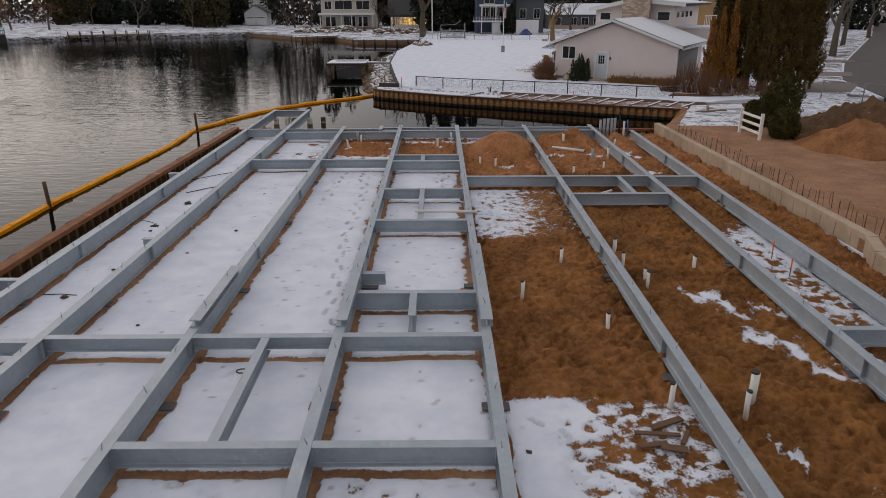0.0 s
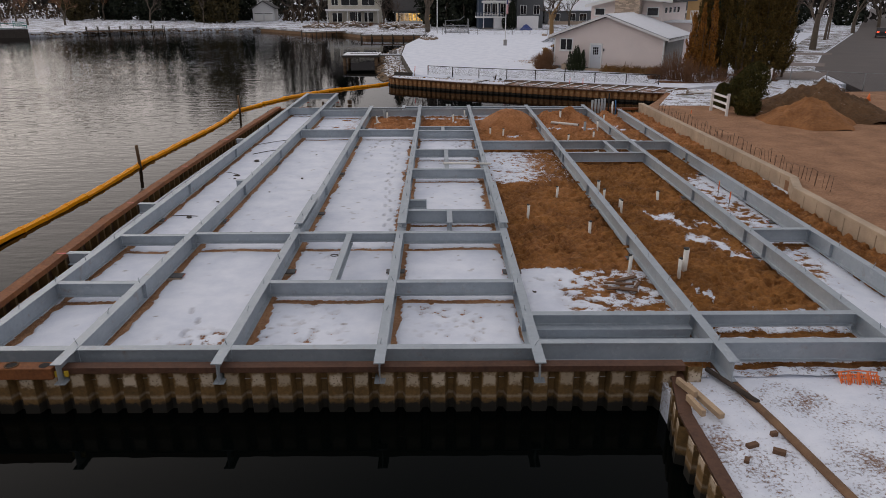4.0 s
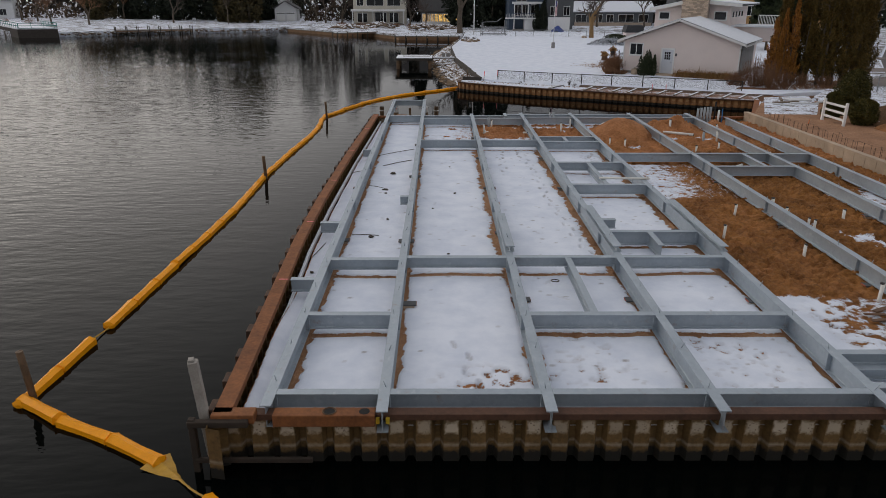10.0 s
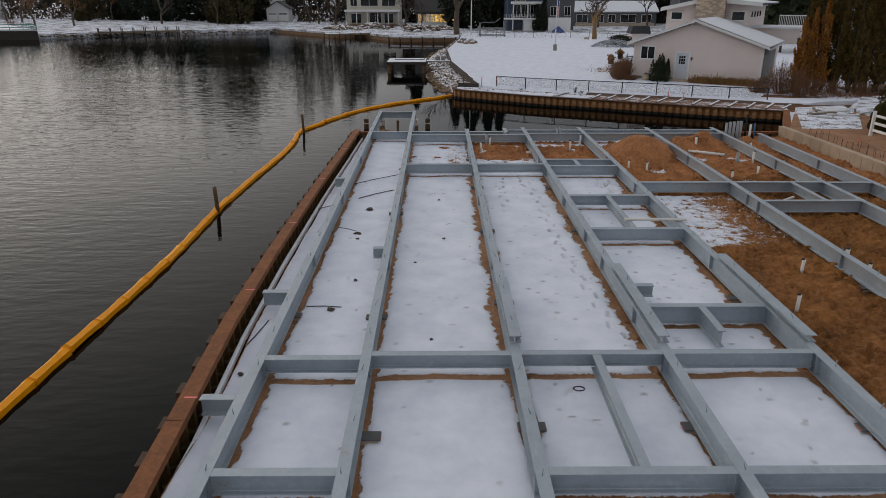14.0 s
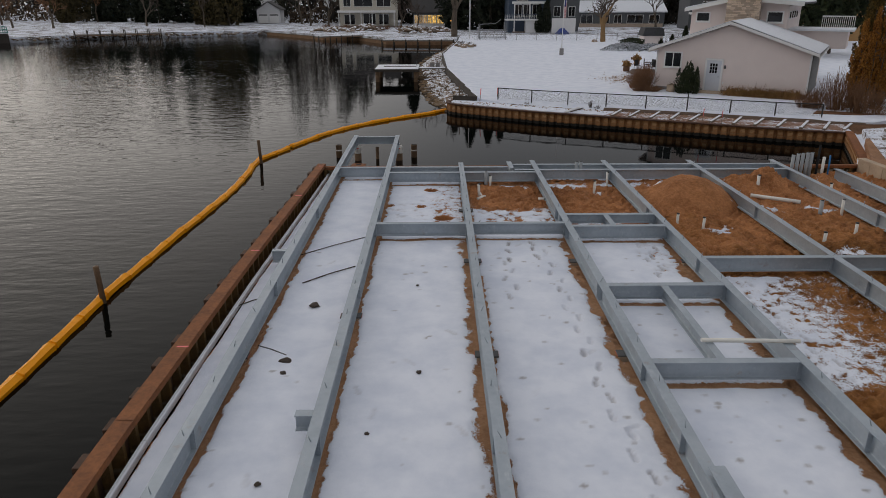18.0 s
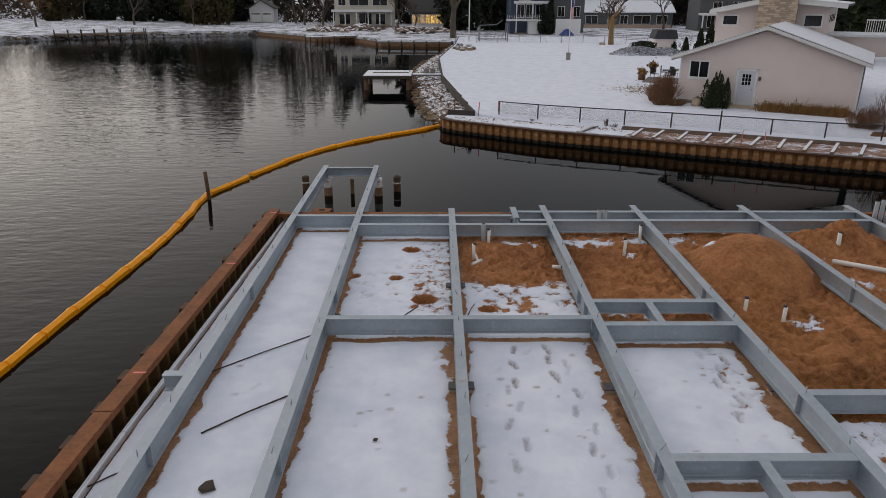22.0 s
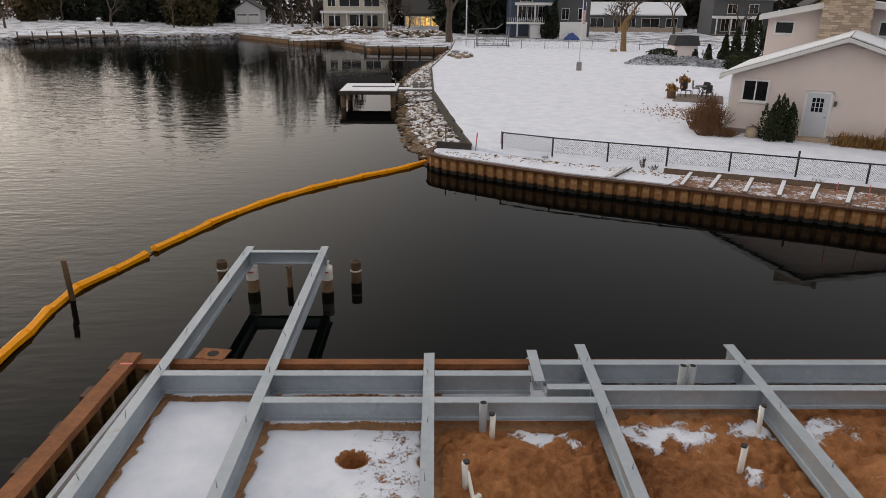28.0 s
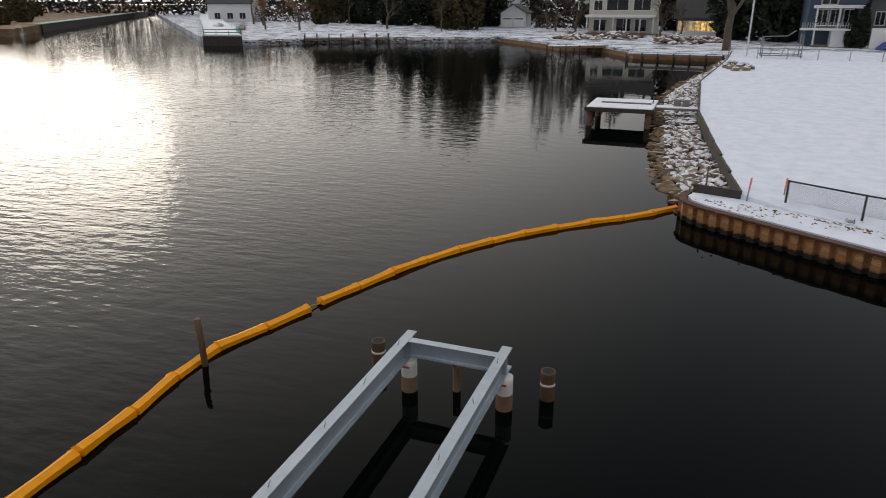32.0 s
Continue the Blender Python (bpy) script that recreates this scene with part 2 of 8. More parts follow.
def make_water():
    m, nt, b = nodes_of("lake_water")
    b.inputs["Base Color"].default_value = (0.0014, 0.0022, 0.0020, 1)
    b.inputs["Roughness"].default_value = 0.02
    b.inputs["IOR"].default_value = 1.155
    b.inputs["Specular Tint"].default_value = (0.02, 0.04, 0.05, 1)
    vec = place(nt, (0.7, 1.7, 1.0))
    # calm in the lee of the walls, rippled on the open lake to the west
    geo = nt.nodes.new("ShaderNodeNewGeometry")
    sp = nt.nodes.new("ShaderNodeSeparateXYZ")
    nt.links.new(geo.outputs["Position"], sp.inputs[0])
    ripple = noisy(nt, vec, 2.3, 2.0, 0.5)
    chop = noisy(nt, vec, 0.9, 2.0, 0.5)
    gust = noisy(nt, vec, 0.03, 3.0, 0.5)
    mr = nt.nodes.new("ShaderNodeMapRange")
    mr.inputs[1].default_value, mr.inputs[2].default_value = -9.0, -30.0
    mr.inputs[3].default_value, mr.inputs[4].default_value = 0.025, 0.80
    nt.links.new(sp.outputs[0], mr.inputs[0])
    amp = calc(nt, "MULTIPLY", mr.outputs[0], calc(nt, "ADD", 0.35, calc(nt, "MULTIPLY", gust, 1.3)))
    lee = nt.nodes.new("ShaderNodeMapRange")
    lee.inputs[1].default_value, lee.inputs[2].default_value = 38.0, 108.0
    lee.inputs[3].default_value, lee.inputs[4].default_value = 1.0, 0.24
    nt.links.new(sp.outputs[1], lee.inputs[0])
    amp = calc(nt, "MULTIPLY", amp, lee.outputs[0])
    h = calc(nt, "MULTIPLY", calc(nt, "ADD", ripple, calc(nt, "MULTIPLY", chop, 1.8)), amp)
    relief(nt, b, h, 1.0, 0.04)
    return m


M_WATER = make_water()


def make_steel():
    m, nt, b = nodes_of("galvanised_steel")
    vec = place(nt)
    spangle = nt.nodes.new("ShaderNodeTexVoronoi")
    spangle.inputs["Scale"].default_value = 9.0
    nt.links.new(vec, spangle.inputs["Vector"])
    blot = noisy(nt, vec, 1.1, 7.0, 0.7)
    f = calc(nt, "ADD", calc(nt, "MULTIPLY", spangle.outputs["Distance"], 0.12), calc(nt, "MULTIPLY", blot, 0.88))
    col = ramp(nt, f, [(0.25, (0.29, 0.33, 0.37)), (0.5, (0.37, 0.415, 0.455)), (0.75, (0.45, 0.49, 0.525))])
    dirt = noisy(nt, vec, 2.6, 8.0, 0.75)
    mud = calc(nt, "MULTIPLY", calc(nt, "SUBTRACT", dirt, 0.59), 9.0, clamp=True)
    col = mix(nt, calc(nt, "MULTIPLY", mud, 0.5), col, (0.30, 0.185, 0.115))
    # pale oxide bloom and small dark scuffs
    bloom = calc(nt, "MULTIPLY", calc(nt, "SUBTRACT", noisy(nt, place(nt, (1.0, 0.35, 1.0)), 5.5, 8.0, 0.75), 0.56), 7.0, clamp=True)
    col = mix(nt, calc(nt, "MULTIPLY", bloom, 0.45), col, (0.60, 0.625, 0.63))
    scuff = calc(nt, "MULTIPLY", calc(nt, "SUBTRACT", noisy(nt, vec, 19.0, 6.0, 0.7), 0.63), 10.0, clamp=True)
    col = mix(nt, calc(nt, "MULTIPLY", scuff, 0.5), col, (0.15, 0.13, 0.12))
    nt.links.new(col, b.inputs["Base Color"])
    b.inputs["Metallic"].default_value = 0.35
    nt.links.new(calc(nt, "ADD", 0.38, calc(nt, "MULTIPLY", blot, 0.25)), b.inputs["Roughness"])
    relief(nt, b, noisy(nt, vec, 30.0), 0.08, 0.004)
    return m


def make_rust(name, c1, c2, lime=None, pitch=0.5, low=-0.62, high=-0.30, algae=-0.84):
    """Rusted sheet steel; lime: pale deposits on the proud face of each pile, and black growth at the water line."""
    m, nt, b = nodes_of(name)
    vec = place(nt)
    f = calc(nt, "ADD", calc(nt, "MULTIPLY", noisy(nt, vec, 1.5, 7.0, 0.7), 0.6), calc(nt, "MULTIPLY", noisy(nt, vec, 14.0, 5.0), 0.4))
    col = ramp(nt, f, [(0.3, c1), (0.7, c2)])
    if lime:
        tc = nt.nodes.new("ShaderNodeTexCoord")
        sp = nt.nodes.new("ShaderNodeSeparateXYZ")
        nt.links.new(tc.outputs["Object"], sp.inputs[0])
        wob = calc(nt, "MULTIPLY", calc(nt, "SUBTRACT", noisy(nt, vec, 7.0, 6.0, 0.7), 0.5), 0.30)
        across = calc(nt, "SUBTRACT", 0.27, calc(nt, "ABSOLUTE", calc(nt, "SUBTRACT", calc(nt, "DIVIDE", sp.outputs[0], pitch), 0.61)))
        mid, half = (low + high) / 2, (high - low) / 2
        updown = calc(nt, "SUBTRACT", half, calc(nt, "ABSOLUTE", calc(nt, "SUBTRACT", sp.outputs[2], mid)))
        patch = calc(nt, "MULTIPLY", calc(nt, "ADD", calc(nt, "MINIMUM", across, updown), wob), 12.0, clamp=True)
        oi = nt.nodes.new("ShaderNodeObjectInfo")
        patch = calc(nt, "MULTIPLY", patch, calc(nt, "ADD", 0.45, calc(nt, "MULTIPLY", oi.outputs["Random"], 0.55)))
        col = mix(nt, patch, col, lime)
        # dark pits in the lime, and a tan tide line above the growth
        vor = nt.nodes.new("ShaderNodeTexVoronoi")
        vor.inputs["Scale"].default_value = 15.0
        nt.links.new(vec, vor.inputs["Vector"])
        pits = calc(nt, "MULTIPLY", calc(nt, "LESS_THAN", vor.outputs["Distance"], 0.24), patch)
        col = mix(nt, calc(nt, "MULTIPLY", pits, 0.8), col, (0.10, 0.055, 0.03))
        tide = calc(nt, "MULTIPLY", calc(nt, "SUBTRACT", calc(nt, "ADD", 0.055, calc(nt, "MULTIPLY", wob, 0.4)), calc(nt, "ABSOLUTE", calc(nt, "SUBTRACT", sp.outputs[2], algae + 0.09))), 16.0, clamp=True)
        col = mix(nt, calc(nt, "MULTIPLY", tide, 0.75), col, tuple(c * 0.62 for c in lime))
        wet = calc(nt, "MULTIPLY", calc(nt, "ADD", calc(nt, "SUBTRACT", algae, sp.outputs[2]), wob), 14.0, clamp=True)
        col = mix(nt, wet, col, (0.012, 0.010, 0.006))
    nt.links.new(col, b.inputs["Base Color"])
    b.inputs["Roughness"].default_value = 0.8
    relief(nt, b, f, 0.35, 0.01)
    return m


M_STEEL = make_steel()
M_CAP = make_rust("rusty_cap_steel", (0.10, 0.032, 0.009), (0.33, 0.120, 0.036))
M_CAPOLD = make_rust("dark_rusty_cap", (0.045, 0.020, 0.011), (0.135, 0.062, 0.034))
M_PILE = make_rust("weathered_sheet_pile", (0.055, 0.033, 0.009), (0.235, 0.132, 0.042), (0.56, 0.46, 0.34), 0.5, -0.62, -0.30, -0.93)
M_PILE_N = make_rust("rusty_sheet_pile", (0.15, 0.060, 0.018), (0.50, 0.228, 0.078), (0.50, 0.30, 0.14), 0.50, -0.82, -0.58, -0.97)
M_DARK = plain("dark_opening", (0.012, 0.011, 0.010), 0.9)
M_CONC = plain("cast_concrete", (0.41, 0.315, 0.225), 0.85, vary=0.32, scale=0.9, bump=0.3)
M_PVC = plain("white_plastic_pipe", (0.78, 0.76, 0.70), 0.35, vary=0.08)
M_CAPBLACK = plain("black_rubber", (0.02, 0.02, 0.02), 0.6)
M_BOOM = plain("orange_boom_fabric", (0.93, 0.34, 0.003), 0.5, vary=0.14, scale=5, bump=0.25, distance=0.02)
M_BOOM.node_tree.nodes["Principled BSDF"].inputs["Specular IOR Level"].default_value = 0.2
M_WOOD = plain("weathered_wood", (0.20, 0.155, 0.115), 0.85, vary=0.35, bump=0.4, scale=4)
M_RUSTPIPE = plain("rusty_pipe_steel", (0.12, 0.07, 0.035), 0.8, vary=0.45, bump=0.3, scale=4)
M_SIDING = plain("pale_pink_siding", (0.78, 0.68, 0.635), 0.6, vary=0.05, scale=0.8, bump=0.05, spread=0.15)
M_TRIM = plain("white_trim", (0.78, 0.77, 0.75), 0.5, vary=0.05)
M_GLASS = None


# ---- mesh helpers ----
def link(name, bm, material=None, parent=None, label="", m=None):
    me = bpy.data.meshes.new(name)
    bm.to_mesh(me)
    bm.free()
    ob = new(name, me)
    if material:
        me.materials.append(material)
    if m is not None:
        ob.matrix_basis = m
    if parent is not None:
        ob.parent = parent
    if label:
        ob["label"] = label
    return ob


def part(name, bm, material, parent, label="", m=None):
    return link(name, bm, material, parent, label, m)


def share(name, mesh, parent, m, label=""):
    ob = new(name, mesh)
    ob.parent = parent
    ob.matrix_basis = m
    if label:
        ob["label"] = label
    return ob


def empty(name, m=None, **tags):
    ob = new(name)
    ob.empty_display_size = 0.2
    if m is not None:
        ob.matrix_basis = m
    return tagged(ob, **tags)


def box(x0, y0, z0, x1, y1, z1, bevel=0.0, bm=None):
    own = bm is None
    bm = bm or bmesh.new()
    v = [bm.verts.new(p) for p in ((x0, y0, z0), (x1, y0, z0), (x1, y1, z0), (x0, y1, z0), (x0, y0, z1), (x1, y0, z1), (x1, y1, z1), (x0, y1, z1))]
    fs = [bm.faces.new([v[i] for i in q]) for q in ((3, 2, 1, 0), (4, 5, 6, 7), (0, 1, 5, 4), (1, 2, 6, 5), (2, 3, 7, 6), (3, 0, 4, 7))]
    if bevel and own:
        bmesh.ops.bevel(bm, geom=bm.edges[:], offset=bevel, segments=1, affect="EDGES")
    return bm


def prism(profile, length, axis="y", bm=None, closed=True, start=0.0):
    """A profile of (u, v) pairs swept straight along an axis; v is up."""
    own = bm is None
    bm = bm or bmesh.new()
    rings = []
    for s in (start, start + length):
        rings.append([bm.verts.new((u, s, v) if axis == "y" else (s, u, v) if axis == "x" else (u, v, s)) for u, v in profile])
    n = len(profile)
    for i in range(n if closed else n - 1):
        j = (i + 1) % n
        bm.faces.new((rings[0][i], rings[0][j], rings[1][j], rings[1][i]))
    if closed:
        bm.faces.new(rings[0][::-1])
        bm.faces.new(rings[1])
    if own:
        bmesh.ops.recalc_face_normals(bm, faces=bm.faces[:])
    return bm


def tube(points, radius, sides=8, bm=None, caps=True, taper=None):
    """A round bar along a line of points."""
    own = bm is None
    bm = bm or bmesh.new()
    pts = [Vector(p) for p in points]
    rings = []
    for i, p in enumerate(pts):
        d = (pts[min(i + 1, len(pts) - 1)] - pts[max(i - 1, 0)]).normalized()
        side = d.cross(Vector((0, 0, 1)) if abs(d.z) < 0.95 else Vector((1, 0, 0))).normalized()
        other = d.cross(side)
        r = radius if taper is None else radius + (taper - radius) * i / max(1, len(pts) - 1)
        rings.append([bm.verts.new(p + r * (math.cos(k * math.tau / sides) * side + math.sin(k * math.tau / sides) * other)) for k in range(sides)])
    for r0, r1 in zip(rings, rings[1:]):
        for k in range(sides):
            f = bm.faces.new((r0[k], r0[(k + 1) % sides], r1[(k + 1) % sides], r1[k]))
            f.smooth = True
    if caps:
        bm.faces.new(rings[0][::-1])
        bm.faces.new(rings[-1])
    if own:
        bmesh.ops.recalc_face_normals(bm, faces=bm.faces[:])
    return bm


def slab(outline, top, bottom, material, name, label, category="ground", kind="structure"):
    """A piece of land: a flat outline with sides down to the bottom."""
    bm = bmesh.new()
    up = [bm.verts.new((x, y, top)) for x, y in outline]
    dn = [bm.verts.new((x, y, bottom)) for x, y in outline]
    bm.faces.new(up)
    for i in range(len(up)):
        j = (i + 1) % len(up)
        bm.faces.new((up[i], dn[i], dn[j], up[j]))
    bmesh.ops.recalc_face_normals(bm, faces=bm.faces[:])
    return tagged(link(name, bm, material), label, category, kind=kind)


def along(p, q, t):
    return (p[0] + (q[0] - p[0]) * t, p[1] + (q[1] - p[1]) * t)


def resample(line, step):
    """Points at even steps along a broken line, with the heading at each."""
    out, left = [], 0.0
    for p, q in zip(line, line[1:]):
        d = math.dist(p, q)
        s = left
        while s < d:
            out.append((*along(p, q, s / d), math.atan2(q[1] - p[1], q[0] - p[0])))
            s += step
        left = s - d
    return out


# ---- plan ----
WATER = -1.20
SNOWZ = -0.52
# outer edge of the cap along the lake, x at y
LAKE_EDGE = [(-10.40, 4.2), (-10.62, 9.6), (-10.80, 13.5), (-10.84, 18.0), (-10.76, 25.0), (-10.66, 29.0), (-10.58, 32.0), (-10.47, 37.05)]
BX = [-9.50, -7.39, -4.36, -1.27, 1.81, 5.50, 9.12, 11.02]
FLANGE, DEPTH = 0.21, 0.45
Y_S, Y_N = 4.11, 37.33

# (first beam, second beam, y, depth) of the beams that run across
CROSS = [
    (0, 1, 4.78, .36), (1, 2, 4.78, .36), (2, 3, 4.78, .36), (3, 4, 4.78, .36), (4, 5, 4.98, .44), (5, 6, 4.98, .44),
    (4, 5, 6.29, .27), (5, 6, 6.28, .30),
    (0, 1, 8.145, .36), (2, 3, 8.145, .36), (3, 4, 8.145, .36),
    (0, 1, 11.69, .30), (1, 2, 11.85, .30), (2, 3, 11.87, .27), (3, 4, 11.89, .34),
    (3, 4, 14.13, .44), (3, 4, 19.83, .38), (3, 4, 23.64, .36),
    (1, 2, 28.61, .40), (2, 3, 28.61, .36), (3, 4, 28.29, .40), (3, 4, 29.50, .30),
    (4, 5, 25.50, .40), (5, 6, 25.50, .40), (6, 7, 25.42, .40), (5, 6, 22.90, .42), (6, 7, 12.10, .40),
    (0, 1, 36.18, .40), (1, 2, 36.18, .40), (1, 2, 35.26, .38), (2, 3, 35.26, .38),
    (3, 4, 36.60, .42), (4, 5, 36.60, .42), (5, 6, 36.60, .42), (3, 4, 35.66, .40), (4, 5, 35.66, .40), (5, 6, 35.66, .40),
    (0, 1, 42.80, .36),
]
# (x, from y, to y, depth) of short joists between the cross beams
JOIST = [(-2.74, 8.145, 11.87, .30), (0.22, 12.70, 14.13, .40), (0.22, 19.83, 23.64, .30), (0.12, 28.29, 29.50, .28), (7.86, 22.90, 25.50, .32)]


def ibeam(width, depth, length, axis, tf=0.022, tw=0.016, z=0.0, fillet=True):
    h, w, c = width / 2, tw / 2, 0.012
    a, bt = z - tf, z - depth + tf
    prof = [(-h, z), (h, z), (h, a), (w + c, a), (w, a - c), (w, bt + c), (w + c, bt), (h, bt), (h, z - depth), (-h, z - depth), (-h, bt), (-w - c, bt), (-w, bt + c), (-w, a - c), (-w - c, a), (-h, a)]
    return prism(prof, length, axis)


stud_mesh = None


def steel_beam(name, m, length, depth, width=FLANGE, label="", studs=True, stiff=(), group="floor beams"):
    """An I-beam along its own y, with studs on top, stiffener plates and bolt rows."""
    beam = tagged(link(name, ibeam(width, depth, length, "y"), M_STEEL, m=m), label, "steel beam", group)
    for s in stiff:
        for side in (-1, 1):
            x0, x1 = sorted((side * 0.008, side * (width / 2 - 0.006)))
            plate = part("stiffener_plate", box(x0, s - 0.008, -depth + 0.024, x1, s + 0.008, -0.024), M_STEEL, beam)
            bolts = bmesh.new()
            for k in range(4):
                zc = -depth * (0.25 + 0.16 * k)
                xb = side * (width / 2 - 0.04)
                tube([(xb, s - 0.024, zc), (xb, s + 0.024, zc)], 0.016, 6, bolts)
            part("bolt_row", bolts, M_STEEL, plate)
    if studs:
        n = max(1, int(length / 1.55))
        for k in range(n):
            s = (k + 0.5) * length / n + random.uniform(-0.12, 0.12)
            bm = tube([(random.uniform(-.03, .03), s, 0), (random.uniform(-.05, .05), s + random.uniform(-.02, .02), 0.13)], 0.009, 6)
            part("stud", bm, M_STEEL, beam)
    return beam


for i, bx in enumerate(BX):
    y0, y1 = Y_S, Y_N
    if i == 0:
        y0 = 4.30
    if i < 2:
        y1 = 43.20
    if i == 2:
        y1 = 36.96
    if i == 7:
        y1 = 35.6
    if i > 5:
        y0 = 3.2
    stiff = sorted({round(c[2] - y0, 2) for c in CROSS if i in c[:2]} | {7.6, 13.4, 19.7, 26.2})
    steel_beam("steel_beam", pose(bx, y0, 0), y1 - y0, DEPTH, FLANGE, "long galvanised steel I-beam with bolted stiffeners over snow and sand", True, [s for s in stiff if 0.1 < s < y1 - y0 - 0.1])

for a_, b_, y, d in CROSS:
    x0, x1 = BX[a_] + FLANGE / 2 + 0.004, BX[b_] - FLANGE / 2 - 0.004
    steel_beam("cross_beam", pose(x0, y, -0.004, 0, 0, -90), x1 - x0, d, 0.19, "grey galvanised steel cross beam bolted between two long beams", False, group="cross beams")
for x0, x1, y, d in ((BX[2] + .11, -2.42, 36.18, .40), (-2.18, BX[3] - .11, 36.60, .42), (-2.18, BX[3] - .11, 35.70, .30)):
    steel_beam("cross_beam", pose(x0, y, -0.004, 0, 0, -90), x1 - x0, d, 0.19, "short grey galvanised steel cross beam beside the inlet wall", False, group="cross beams")
for x, y0, y1, d in JOIST:
    steel_beam("floor_joist", pose(x, y0 + 0.1, -0.006), y1 - y0 - 0.2, d, 0.17, "short galvanised steel joist between two cross beams", False, group="floor joists")


# ---- water and lake bed ----
def sheet(name, x0, y0, x1, y1, z, material, label, category):
    bm = bmesh.new()
    bm.faces.new([bm.verts.new(p) for p in ((x0, y0, z), (x1, y0, z), (x1, y1, z), (x0, y1, z))])
    return tagged(link(name, bm, material), label, category, kind="structure")


sheet("ground", -2500, -2500, 2500, 2500, -3.5, M_BED, "dark lake bed and far ground out to the horizon", "ground")
sheet("water", -900, -600, 700, 1100, WATER, M_WATER, "dark rippled lake water reflecting a pale evening sky", "water")


# ---- site ground ----
def smooth(x, lo, hi):
    t = np.clip((x - lo) / (hi - lo), 0, 1)
    return t * t * (3 - 2 * t)


def lumps(X, Y, scale, seed, octaves=4):
    """Soft random relief, about -1 to 1, from summed waves."""
    r = np.random.RandomState(seed)
    out = np.zeros_like(X)
    for o in range(octaves):
        for _ in range(5):
            th, ph = r.uniform(0, math.tau), r.uniform(0, math.tau)
            k = math.tau / scale * 2 ** o * r.uniform(0.7, 1.4)
            out += np.sin(k * (X * math.cos(th) + Y * math.sin(th)) + ph) / 2 ** o * 0.28
    return out


def clods(X, Y, cell, seed):
    """Random relief, -1 to 1, that changes from cell to cell."""
    r = np.random.RandomState(seed)
    u, v = (X - X.min()) / cell, (Y - Y.min()) / cell
    g = r.uniform(-1, 1, (int(v.max()) + 3, int(u.max()) + 3))
    i, j = u.astype(int), v.astype(int)
    fu, fv = u - i, v - j
    fu, fv = fu * fu * (3 - 2 * fu), fv * fv * (3 - 2 * fv)
    return (g[j, i] * (1 - fu) + g[j, i + 1] * fu) * (1 - fv) + (g[j + 1, i] * (1 - fu) + g[j + 1, i + 1] * fu) * fv


def heap(X, Y, x, y, r, h, p=1.15):
    d = np.hypot(X - x, Y - y) / r
    return h * np.clip(1 - d, 0, 1) ** p


def blob(X, Y, x, y, rx, ry, turn=0.0):
    c, s = math.cos(radians(turn)), math.sin(radians(turn))
    u, v = (X - x) * c + (Y - y) * s, -(X - x) * s + (Y - y) * c
    return np.clip(1.25 - np.hypot(u / rx, v / ry), 0, 1)


